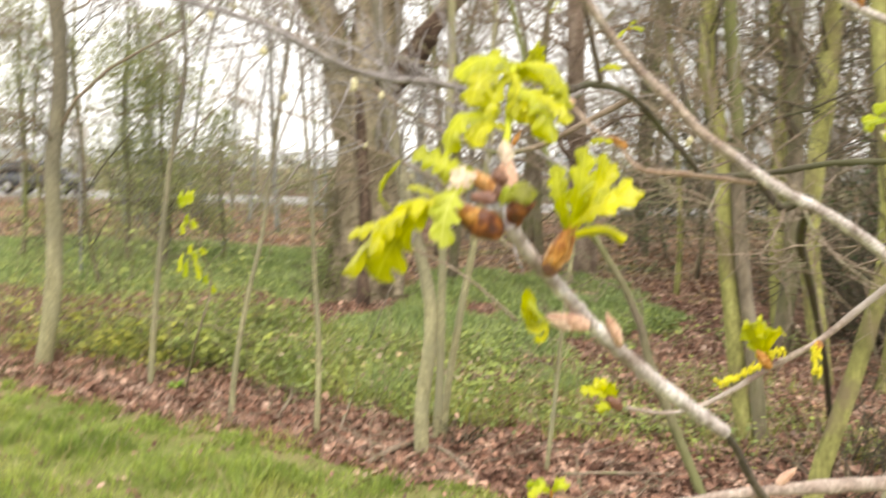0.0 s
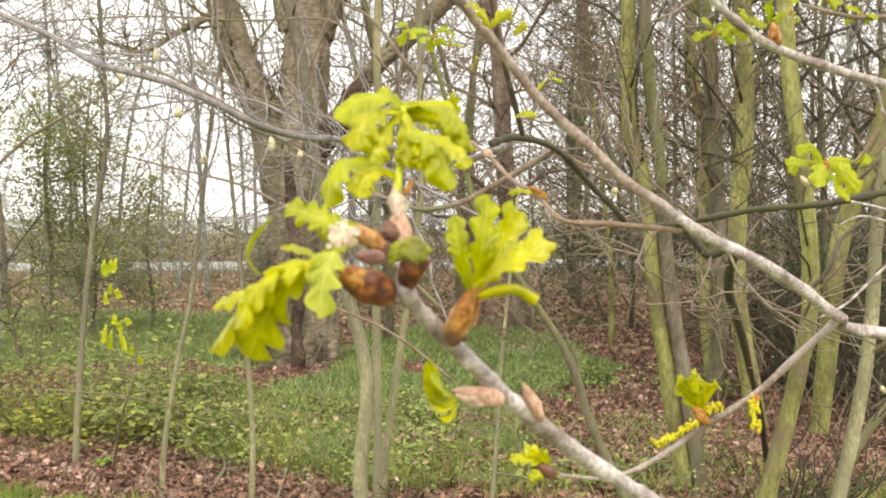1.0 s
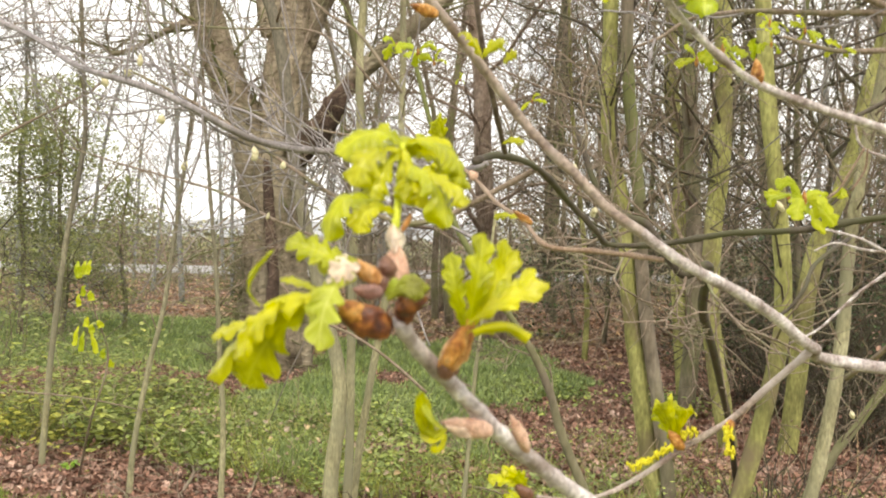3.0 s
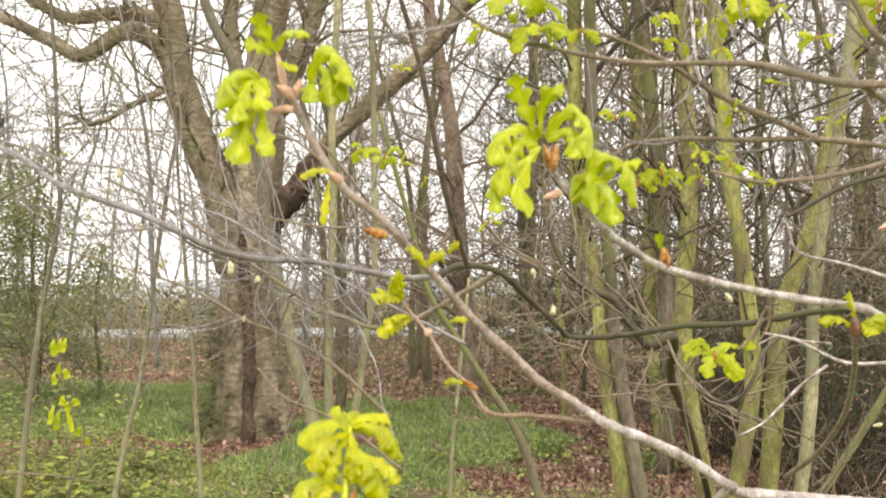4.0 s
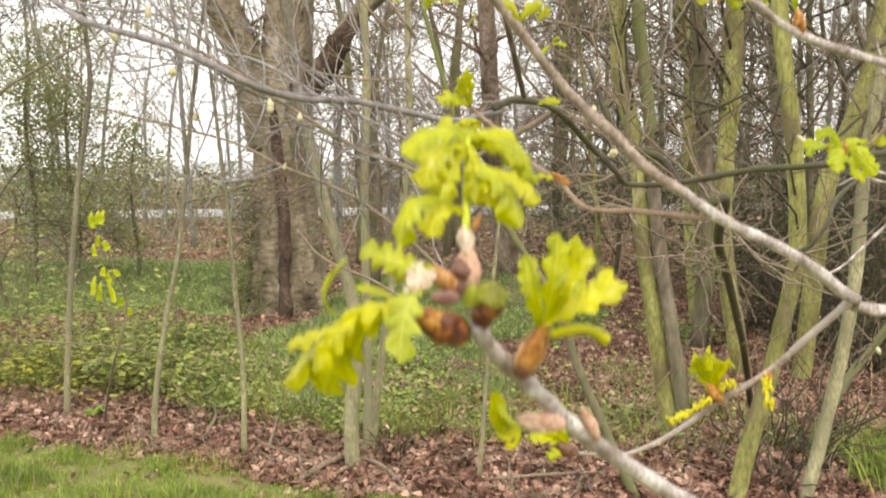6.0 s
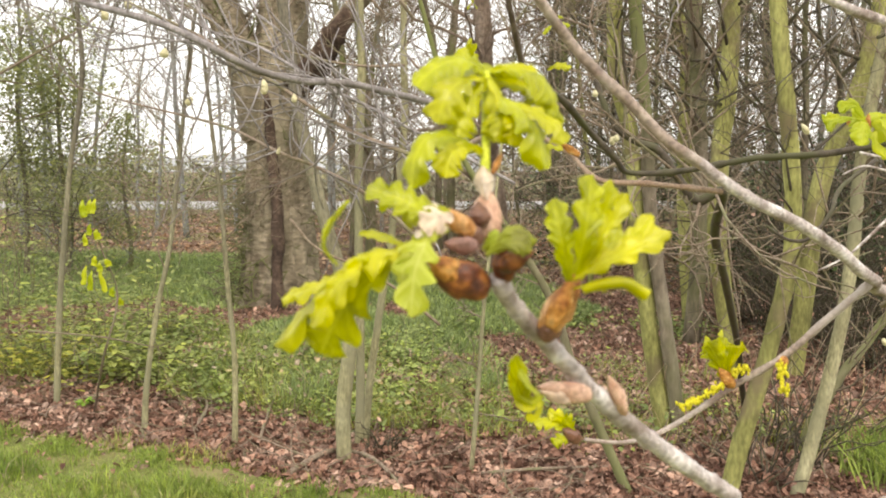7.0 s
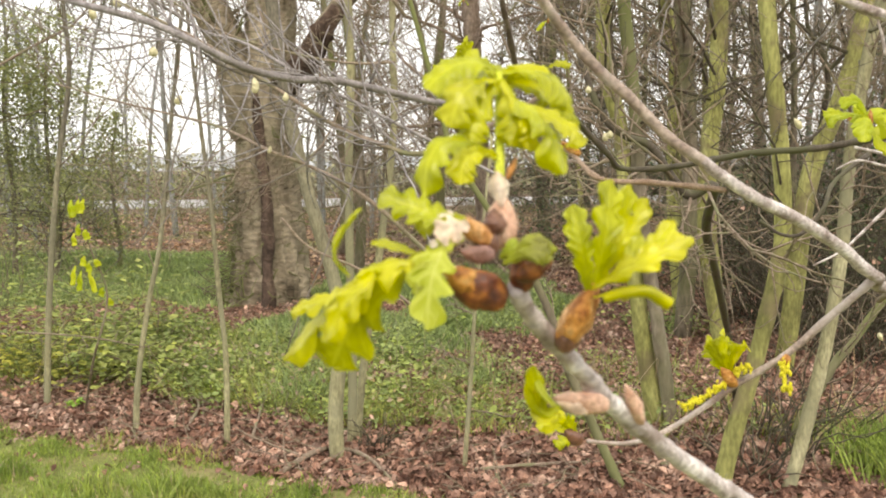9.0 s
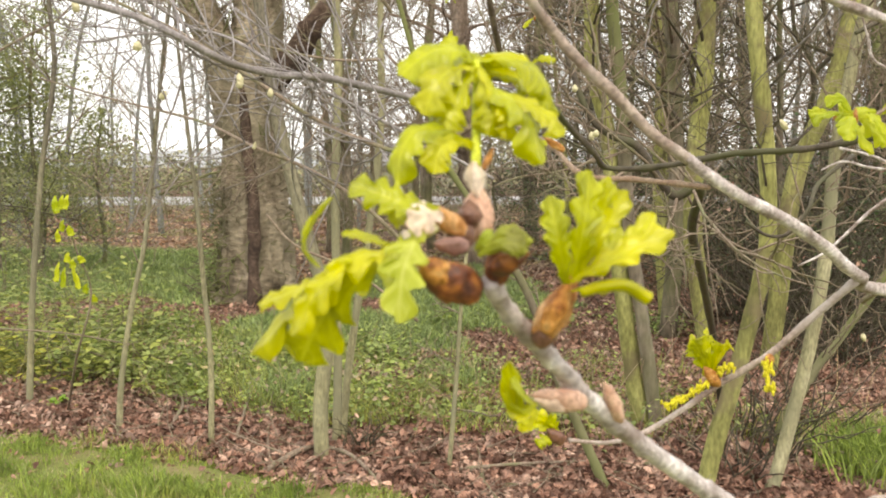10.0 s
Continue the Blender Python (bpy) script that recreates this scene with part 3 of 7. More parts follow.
# buds at the tip of the twig
bud("bud", (0.1438, 0.4370, 1.6759), (0.1437, 0.4380, 1.6814), 0.0026, BUD_BROWN, twig, "round dark brown bud")
bud("bud_scale", (0.1458, 0.4410, 1.6730), (0.1454, 0.4440, 1.6831), 0.0037, BUD_PINK, twig, "pinkish opened bud scale")
bud("bud_scale", (0.1477, 0.4410, 1.6741), (0.1468, 0.4430, 1.6837), 0.0019, BUD_PINK, twig, "thin pink bud scale")
bud("stipule", (0.1475, 0.4450, 1.6871), (0.1500, 0.4470, 1.6919), 0.0008, BUD_TAN, twig, "narrow dry stipule", False)
bud("bud_scale", (0.1424, 0.4340, 1.6750), (0.1345, 0.4300, 1.6806), 0.0021, BUD_TAN, twig, "thin tan bud scale")
bud("bud", (0.1428, 0.4320, 1.6724), (0.1359, 0.4290, 1.6734), 0.0019, BUD_MAUVE, twig, "dark mauve-brown bud")
bud("bud", (0.1441, 0.4360, 1.6734), (0.1389, 0.4340, 1.6758), 0.0026, BUD_BROWN, twig, "dark brown bud")
bud("bud_scale", (0.1447, 0.4310, 1.6636), (0.1314, 0.4270, 1.6702), 0.0041, BUD_RUST, twig, "large dark rust-brown bud scale")
bud("bud_scale", (0.1394, 0.4280, 1.6671), (0.1322, 0.4260, 1.6703), 0.0026, BUD_ORANGE, twig, "golden brown bud scale lying over another")
bud("bud", (0.1484, 0.4310, 1.6657), (0.1485, 0.4280, 1.6740), 0.0028, BUD_RUST, twig, "dark brown bud base")
bud("bud_scale", (0.1466, 0.4280, 1.6685), (0.1533, 0.4240, 1.6720), 0.0021, BUD_RUST, twig, "brown bud scale below a curled leaf")
CURLED = [
    ([(0.1440, 0.4270, 1.6715), (0.1469, 0.4220, 1.6763), (0.1500, 0.4210, 1.6769), (0.1536, 0.4220, 1.6745)], 0.0060, (0.1, -0.6, 0.8), 2, 0.12, -0.20, 0.60),
    ([(0.1443, 0.4250, 1.6719), (0.1472, 0.4200, 1.6740), (0.1500, 0.4190, 1.6741), (0.1522, 0.4200, 1.6727)], 0.0052, (0.1, -0.95, 0.2), 2, 0.12, 0.20, 0.40),
    ([(0.1436, 0.4280, 1.6720), (0.1449, 0.4250, 1.6743), (0.1464, 0.4240, 1.6751)], 0.0035, (-0.2, -0.9, 0.3), 1, 0.05, 0.30, 0.40),
]
for k, (spine, width, face, lobes, deep, fold, droop) in enumerate(CURLED):
    young_leaf("leaf", spine, width, face, LEAF_DARK, twig, lobes, deep, fold, droop, 170 + k)
PAPERY = [
    ([(0.1378, 0.4280, 1.6786), (0.1345, 0.4250, 1.6785), (0.1310, 0.4240, 1.6769)], 0.0056, (0, -1, 0.3), 2, 0.30, 0.20, 0.20),
    ([(0.1369, 0.4290, 1.6767), (0.1336, 0.4270, 1.6760), (0.1309, 0.4260, 1.6736)], 0.0048, (-0.2, -1, 0.1), 2, 0.30, 0.20, 0.20),
    ([(0.1351, 0.4270, 1.6708), (0.1332, 0.4260, 1.6703), (0.1315, 0.4260, 1.6686)], 0.0024, (-0.2, -1, 0.2), 1, 0.20, 0.40, 0.20),
    ([(0.1370, 0.4310, 1.6799), (0.1343, 0.4300, 1.6808), (0.1318, 0.4300, 1.6806)], 0.0028, (0, -0.7, 0.7), 2, 0.30, 0.30, 0.20),
    ([(0.1458, 0.4400, 1.6815), (0.1449, 0.4400, 1.6849), (0.1449, 0.4420, 1.6888)], 0.0048, (-0.2, -1, 0.1), 1, 0.20, -0.60, 0.50),
    ([(0.1466, 0.4430, 1.6816), (0.1471, 0.4450, 1.6850), (0.1467, 0.4460, 1.6882)], 0.0043, (0.2, -1, 0.1), 1, 0.20, -0.60, 0.50),
]
for k, (spine, width, face, lobes, deep, fold, droop) in enumerate(PAPERY):
    young_leaf("stipule", spine, width, face, PAPER, twig, lobes, deep, fold, droop, 180 + k)

# upright shoot with a drooping umbrella of leaves
limb("leaf_stalk", [(0.1456, 0.4430, 1.6871), (0.1463, 0.4470, 1.6940), (0.1468, 0.4520, 1.7023), (0.1474, 0.4560, 1.7100)], 0.0011, 0.0008, PETIOLE, twig, 8, 4, 0.05)
TOP = [
    ([(0.1472, 0.4560, 1.7096), (0.1417, 0.4520, 1.7121), (0.1362, 0.4490, 1.7105), (0.1307, 0.4470, 1.7059)], 0.0102, (-0.1, -0.5, 0.85), 3, 0.16, 0.20, 0.50),
    ([(0.1471, 0.4550, 1.7087), (0.1414, 0.4480, 1.7075), (0.1376, 0.4440, 1.7034), (0.1354, 0.4430, 1.6977)], 0.0091, (-0.35, -0.8, 0.5), 3, 0.30, 0.30, 0.30),
    ([(0.1470, 0.4540, 1.7082), (0.1426, 0.4470, 1.7031), (0.1404, 0.4440, 1.6983), (0.1397, 0.4430, 1.6947)], 0.0082, (-0.1, -1, 0.15), 3, 0.30, -0.30, 0.20),
    ([(0.1475, 0.4540, 1.7086), (0.1487, 0.4470, 1.7031), (0.1494, 0.4440, 1.6984), (0.1484, 0.4430, 1.6938)], 0.0085, (0.1, -1, 0.15), 3, 0.30, -0.25, 0.20),
    ([(0.1478, 0.4570, 1.7102), (0.1537, 0.4560, 1.7106), (0.1596, 0.4550, 1.7084), (0.1623, 0.4540, 1.7032), (0.1611, 0.4540, 1.6995)], 0.0098, (0.3, -0.5, 0.8), 4, 0.20, 0.20, 0.50),
    ([(0.1475, 0.4520, 1.7047), (0.1516, 0.4460, 1.7025), (0.1564, 0.4420, 1.6972), (0.1581, 0.4400, 1.6880)], 0.0116, (0.45, -0.7, 0.55), 3, 0.30, 0.20, 0.45),
    ([(0.1496, 0.4470, 1.7024), (0.1559, 0.4440, 1.7005), (0.1609, 0.4430, 1.6970), (0.1629, 0.4420, 1.6936)], 0.0060, (0.3, -0.5, 0.8), 3, 0.25, 0.30, 0.40),
    ([(0.1460, 0.4460, 1.6914), (0.1396, 0.4420, 1.6947), (0.1338, 0.4390, 1.6948), (0.1304, 0.4370, 1.6904), (0.1299, 0.4360, 1.6841)], 0.0065, (-0.4, -0.5, 0.75), 3, 0.22, 0.25, 0.50),
    ([(0.1454, 0.4450, 1.6914), (0.1407, 0.4410, 1.6926), (0.1377, 0.4390, 1.6902), (0.1368, 0.4380, 1.6862)], 0.0069, (0, -0.8, 0.6), 3, 0.25, 0.40, 0.20),
    ([(0.1474, 0.4570, 1.7099), (0.1467, 0.4660, 1.7127), (0.1463, 0.4740, 1.7123)], 0.0139, (0, -0.1, 1), 3, 0.14, 0.10, 0.50),
    ([(0.1478, 0.4570, 1.7099), (0.1538, 0.4660, 1.7130), (0.1582, 0.4720, 1.7120)], 0.0139, (0.1, -0.1, 1), 3, 0.14, 0.10, 0.50),
    ([(0.1479, 0.4580, 1.7098), (0.1442, 0.4620, 1.7129), (0.1409, 0.4640, 1.7153)], 0.0051, (0, -0.7, 0.7), 2, 0.25, 0.30, 0.20),
    ([(0.1481, 0.4600, 1.7088), (0.1559, 0.4620, 1.7078), (0.1601, 0.4620, 1.7042)], 0.0085, (0.2, -0.6, 0.7), 3, 0.25, 0.20, 0.30),
    ([(0.1474, 0.4500, 1.7068), (0.1502, 0.4450, 1.7013), (0.1523, 0.4430, 1.6967), (0.1517, 0.4420, 1.6929)], 0.0062, (0.25, -0.9, 0.3), 3, 0.28, 0.30, 0.30),
]
for k, (spine, width, face, lobes, deep, fold, droop) in enumerate(TOP):
    young_leaf("leaf", spine, width, face, LEAF, twig, lobes, deep, fold, droop, 100 + k)

# drooping shoot on the far side of the twig's tip
limb("leaf_stalk", [(0.1364, 0.4300, 1.6766), (0.1321, 0.4290, 1.6741), (0.1279, 0.4280, 1.6721)], 0.0012, 0.0008, PETIOLE, twig, 8, 4, 0.05)
SIDE = [
    ([(0.1371, 0.4280, 1.6797), (0.1311, 0.4300, 1.6807), (0.1265, 0.4310, 1.6824), (0.1207, 0.4320, 1.6844)], 0.0078, (-0.1, -0.7, 0.7), 4, 0.36, 0.30, 0.30),
    ([(0.1336, 0.4270, 1.6774), (0.1316, 0.4240, 1.6730), (0.1299, 0.4220, 1.6681), (0.1290, 0.4210, 1.6599)], 0.0078, (0.2, -1, 0.1), 3, 0.42, 0.35, 0.20),
    ([(0.1312, 0.4280, 1.6752), (0.1289, 0.4260, 1.6718), (0.1273, 0.4250, 1.6657)], 0.0053, (-0.2, -1, 0.2), 2, 0.30, 0.40, 0.20),
    ([(0.1295, 0.4280, 1.6726), (0.1206, 0.4280, 1.6704), (0.1119, 0.4340, 1.6636), (0.1003, 0.4460, 1.6497)], 0.0116, (-0.25, -0.6, 0.8), 4, 0.46, 0.20, 0.50),
    ([(0.1259, 0.4310, 1.6697), (0.1189, 0.4320, 1.6643), (0.1138, 0.4370, 1.6565), (0.1104, 0.4410, 1.6489)], 0.0138, (-0.1, -1, 0.3), 3, 0.38, 0.10, 0.20),
    ([(0.1196, 0.4260, 1.6698), (0.1156, 0.4240, 1.6665), (0.1125, 0.4250, 1.6623), (0.1097, 0.4280, 1.6569)], 0.0082, (-0.3, -0.7, 0.6), 2, 0.30, 0.35, 0.40),
    ([(0.1164, 0.4290, 1.6674), (0.1099, 0.4330, 1.6643), (0.1027, 0.4380, 1.6611)], 0.0056, (-0.1, -0.5, 0.85), 3, 0.35, 0.30, 0.30),
    ([(0.1150, 0.4300, 1.6690), (0.1123, 0.4320, 1.6729), (0.1141, 0.4330, 1.6774), (0.1175, 0.4340, 1.6818)], 0.0033, (-0.9, -0.4, 0.1), 1, 0.05, 0.90, 0.20),
    ([(0.1282, 0.4310, 1.6727), (0.1238, 0.4330, 1.6746), (0.1190, 0.4350, 1.6751)], 0.0040, (0, -0.6, 0.8), 2, 0.15, 0.30, 0.30),
    ([(0.1160, 0.4270, 1.6693), (0.1196, 0.4280, 1.6708), (0.1227, 0.4290, 1.6713)], 0.0038, (0, -0.6, 0.8), 2, 0.20, 0.30, 0.30),
    ([(0.1354, 0.4300, 1.6796), (0.1307, 0.4320, 1.6789), (0.1281, 0.4330, 1.6773)], 0.0051, (0.1, -0.8, 0.6), 2, 0.30, 0.30, 0.30),
]
for k, (spine, width, face, lobes, deep, fold, droop) in enumerate(SIDE):
    young_leaf("leaf", spine, width, face, LEAF_PALE if k in (1, 2) else LEAF, twig, lobes, deep, fold, droop, 200 + k)

# upright shoot below the tip, in an orange bud
bud("bud_scale", (0.1583, 0.4400, 1.6522), (0.1651, 0.4370, 1.6665), 0.0033, BUD_TAN, twig, "orange bud scale")
bud("bud_scale", (0.1589, 0.4360, 1.6548), (0.1635, 0.4350, 1.6663), 0.0024, BUD_ORANGE, twig, "thin orange bud scale lying over another")
bud("bud", (0.1581, 0.4400, 1.6515), (0.1614, 0.4380, 1.6578), 0.0026, BUD_BROWN, twig, "reddish brown bud base")
UPRIGHT = [
    ([(0.1640, 0.4370, 1.6634), (0.1647, 0.4330, 1.6719), (0.1659, 0.4330, 1.6795), (0.1668, 0.4350, 1.6869)], 0.0078, (0.1, -1, 0.15), 3, 0.36, 0.30, 0.10),
    ([(0.1654, 0.4380, 1.6646), (0.1690, 0.4370, 1.6726), (0.1729, 0.4390, 1.6775), (0.1758, 0.4410, 1.6830)], 0.0054, (0.3, -0.9, 0.2), 3, 0.30, 0.30, 0.10),
    ([(0.1627, 0.4350, 1.6641), (0.1607, 0.4310, 1.6710), (0.1596, 0.4310, 1.6764), (0.1588, 0.4330, 1.6821)], 0.0058, (-0.4, -0.9, 0.1), 4, 0.25, 0.35, 0.20),
    ([(0.1628, 0.4330, 1.6655), (0.1678, 0.4280, 1.6695), (0.1739, 0.4270, 1.6726), (0.1815, 0.4280, 1.6756)], 0.0065, (0.1, -0.7, 0.65), 3, 0.30, 0.35, 0.30),
    ([(0.1699, 0.4300, 1.6705), (0.1743, 0.4300, 1.6744), (0.1787, 0.4310, 1.6787)], 0.0041, (-0.2, -0.9, 0.4), 2, 0.20, 0.40, 0.20),
    ([(0.1667, 0.4300, 1.6689), (0.1697, 0.4300, 1.6721), (0.1721, 0.4310, 1.6761)], 0.0035, (-0.2, -0.9, 0.4), 2, 0.15, 0.40, 0.20),
    ([(0.1653, 0.4400, 1.6638), (0.1677, 0.4410, 1.6711), (0.1720, 0.4430, 1.6790), (0.1733, 0.4440, 1.6857)], 0.0050, (0, -1, 0.1), 3, 0.30, 0.20, 0.10),
    ([(0.1633, 0.4340, 1.6635), (0.1670, 0.4310, 1.6642), (0.1695, 0.4300, 1.6636)], 0.0028, (0, -0.6, 0.8), 1, 0.10, 0.50, 0.20),
]
for k, (spine, width, face, lobes, deep, fold, droop) in enumerate(UPRIGHT):
    young_leaf("leaf", spine, width, face, LEAF, twig, lobes, deep, fold, droop, 300 + k)
limb("rolled_leaf", [(0.1648, 0.4310, 1.6635), (0.1681, 0.4290, 1.6649), (0.1722, 0.4280, 1.6652), (0.1756, 0.4280, 1.6636), (0.1770, 0.4280, 1.6626)], 0.0010, 0.0015, LEAF, twig, 10, 6, 0.25, 0.0, "small leaf still rolled up")
# pink lower bud with its first leaf, and a closed bud opposite
bud("bud_scale", (0.1725, 0.4580, 1.6346), (0.1588, 0.4520, 1.6383), 0.0027, BUD_PINK, twig, "pink bud scale opening")
bud("bud_scale", (0.1673, 0.4550, 1.6343), (0.1597, 0.4520, 1.6373), 0.0017, PAPER, twig, "pale papery scale")
bud("bud", (0.1844, 0.4700, 1.6266), (0.1784, 0.4640, 1.6380), 0.0020, BUD_PINK, twig, "closed pinkish bud")
FIRST = [
    ([(0.1602, 0.4510, 1.6364), (0.1564, 0.4490, 1.6358), (0.1541, 0.4480, 1.6404), (0.1533, 0.4470, 1.6468)], 0.0043, (0.1, -1, 0.15), 2, 0.20, 0.50, 0.20),
    ([(0.1603, 0.4530, 1.6363), (0.1575, 0.4500, 1.6343), (0.1543, 0.4490, 1.6371), (0.1525, 0.4480, 1.6435)], 0.0041, (-0.5, -0.7, 0.5), 2, 0.20, 0.40, 0.20),
    ([(0.1594, 0.4500, 1.6367), (0.1561, 0.4460, 1.6397), (0.1536, 0.4450, 1.6439)], 0.0026, (0.5, -0.7, 0.5), 1, 0.10, 0.60, 0.20),
    ([(0.1604, 0.4520, 1.6349), (0.1584, 0.4510, 1.6315), (0.1561, 0.4500, 1.6322)], 0.0024, (0.1, -1, 0.15), 1, 0.20, 0.30, 0.30),
]
for k, (spine, width, face, lobes, deep, fold, droop) in enumerate(FIRST):
    young_leaf("leaf", spine, width, face, LEAF_PALE if k == 2 else LEAF, twig, lobes, deep, fold, droop, 400 + k)

# low twigs that pass below the large cluster
low_twig = limb("branch", [(0.236, 0.62, 1.520), (0.2761, 0.62, 1.5278), (0.3083, 0.62, 1.5319), (0.3494, 0.64, 1.528), (0.4235, 0.68, 1.5185), (0.9, 0.8, 1.46), (1.74, 0.92, 1.40)], 0.0022, 0.006, TWIG_PINK, oak, 8, 6, 0.2, 0.2, "low pinkish grey twig")
bud("bud", (0.288, 0.62, 1.532), (0.296, 0.617, 1.542), 0.0025, BUD_PINK, low_twig)
leaf_cluster((0.1735, 0.56, 1.546), 0.012, 4, low_twig, 760, 0.4)
limb("stalk", [(0.1735, 0.56, 1.547), (0.20, 0.59, 1.528), (0.236, 0.62, 1.520)], 0.0008, 0.0014, TWIG_RED, low_twig, 6, 5)

# second branch, crossing above
branch_b = limb("branch", [(0.112, 0.64, 1.866), (0.137, 0.63, 1.818), (0.163, 0.642, 1.796), (0.187, 0.657, 1.772), (0.208, 0.671, 1.75), (0.224, 0.672, 1.733), (0.239, 0.672, 1.72), (0.257, 0.675, 1.703), (0.278, 0.68, 1.69)],
                0.0021, 0.0028, TWIG_PINK, oak, 12, 9, 0.16, 0.12, "pinkish brown oak branch with bud scars", 1.1)
limb("branch", [(0.275, 0.679, 1.692), (0.291, 0.682, 1.681), (0.311, 0.69, 1.671), (0.341, 0.703, 1.658), (0.368, 0.718, 1.644), (0.395, 0.732, 1.627), (0.443, 0.757, 1.613)] + [(0.75, 0.80, 1.58), (1.2, 0.86, 1.56), (1.75, 0.92, 1.60)],
     0.0026, 0.0042, TWIG, oak, 12, 8, 0.22, 0.16, "pale grey oak branch with lichen", 1.0)
shoot = limb("branch", [(0.29, 0.684, 1.677), (0.273, 0.688, 1.679), (0.254, 0.69, 1.681), (0.229, 0.69, 1.683), (0.22, 0.715, 1.696), (0.209, 0.75, 1.708), (0.201, 0.8, 1.725), (0.19, 0.85, 1.741), (0.181, 0.86, 1.751)], 0.0014, 0.0011, TWIG_RED, oak, 8, 6, 0.2, 0.4, "thin reddish oak twig")
low_shoot = limb("branch", [(0.395, 0.733, 1.625), (0.377, 0.745, 1.603), (0.356, 0.755, 1.579), (0.33, 0.765, 1.559), (0.308, 0.765, 1.544), (0.284, 0.76, 1.533), (0.261, 0.75, 1.531), (0.235, 0.737, 1.537)], 0.0024, 0.0011, TWIG_PINK, oak, 8, 6, 0.14, 0.2, "thin pinkish grey oak twig with catkins")
branch_c = limb("branch", [(0.258, 0.66, 1.832), (0.272, 0.655, 1.813), (0.294, 0.66, 1.792), (0.337, 0.68, 1.77), (0.415, 0.707, 1.754), (0.489, 0.735, 1.745), (0.581, 0.77, 1.735)] + [(0.9, 0.85, 1.80), (1.4, 0.9, 1.85), (1.76, 0.95, 1.9)],
                0.0016, 0.0046, TWIG, oak, 12, 8, 0.2, 0.3, "pale grey oak branch", 1.5)
branch_e = limb("branch", [(0.199, 0.95, 2.067), (0.229, 0.95, 2.025), (0.273, 0.96, 1.998), (0.355, 1.0, 1.991), (0.439, 1.04, 1.992), (0.537, 1.08, 2.004), (0.576, 1.05, 1.994), (0.64, 0.98, 1.959), (0.733, 0.98, 1.984)] + [(1.1, 1.0, 2.15), (1.77, 1.0, 2.3)],
                0.0016, 0.0056, TWIG_BROWN, oak, 10, 7, 0.14, 0.2, "long brown oak branch", 1.4)
limb("branch", [(0.64, 0.98, 1.959), (0.678, 1.0, 1.948), (0.756, 1.02, 1.92)] + [(1.1, 1.05, 1.98), (1.75, 0.98, 2.0)], 0.003, 0.006, TWIG_BROWN, oak, 8, 6)
limb("branch", [(0.591, 0.95, 2.103), (0.604, 0.95, 2.065), (0.618, 0.95, 2.034), (0.64, 0.95, 1.999), (0.683, 0.96, 1.976)], 0.0022, 0.0038, TWIG_BROWN, oak, 8, 6)
branch_f = limb("branch", [(0.407, 1.18, 1.897), (0.437, 1.18, 1.909), (0.47, 1.18, 1.93), (0.518, 1.15, 1.933), (0.588, 1.13, 1.929), (0.67, 1.12, 1.929), (0.789, 1.15, 1.925), (0.877, 1.18, 1.924)] + [(1.3, 1.1, 1.95), (1.76, 0.98, 2.1)],
                0.0014, 0.0048, TWIG_BROWN, oak, 8, 6, 0.14, 0.2)
limb("branch", [(0.387, 1.08, 2.039), (0.429, 1.08, 2.027), (0.481, 1.09, 2.008), (0.547, 1.1, 1.973), (0.608, 1.11, 1.951), (0.67, 1.12, 1.929)], 0.002, 0.004, TWIG_BROWN, oak, 7, 5, 0.1, 0.15)
limb("branch", [(0.507, 1.03, 1.879), (0.543, 1.03, 1.87), (0.57, 1.03, 1.868), (0.648, 1.05, 1.878), (0.745, 1.08, 1.901), (0.823, 1.1, 1.919)], 0.0016, 0.0034, TWIG_BROWN, oak, 7, 5, 0.12, 0.2)
limb("branch", [(0.819, 1.5, 1.873), (0.839, 1.5, 1.883), (0.917, 1.5, 1.923), (1.003, 1.5, 1.946), (1.08, 1.45, 1.963)], 0.003, 0.005, TWIG_DARK, oak, 7, 5)
limb("branch", [(0.532, 1.15, 2.136), (0.529, 1.13, 2.073), (0.521, 1.1, 2.01), (0.53, 1.1, 1.972), (0.55, 1.12, 1.934)], 0.0016, 0.0024, TWIG, oak, 6, 5, 0.1, 0.2)
limb("branch", [(0.872, 1.3, 1.771), (0.801, 1.3, 1.792), (0.736, 1.3, 1.808), (0.722, 1.3, 1.84), (0.714, 1.3, 1.863)], 0.0025, 0.0012, TWIG, oak, 6, 5)
limb("branch", [(0.875, 1.2, 1.666), (0.806, 1.2, 1.668), (0.74, 1.2, 1.669), (0.682, 1.2, 1.695), (0.638, 1.2, 1.706)], 0.0028, 0.0014, TWIG, oak, 6, 5)
limb("branch", [(0.479, 0.72, 1.725), (0.523, 0.8, 1.692), (0.569, 0.9, 1.646), (0.597, 1.0, 1.597), (0.613, 1.1, 1.554)], 0.0018, 0.003, TWIG_BROWN, oak, 6, 5)
limb("branch", [(0.429, 0.75, 1.737), (0.423, 0.752, 1.724), (0.414, 0.755, 1.712)], 0.0015, 0.001, TWIG_BROWN, oak, 6, 4)
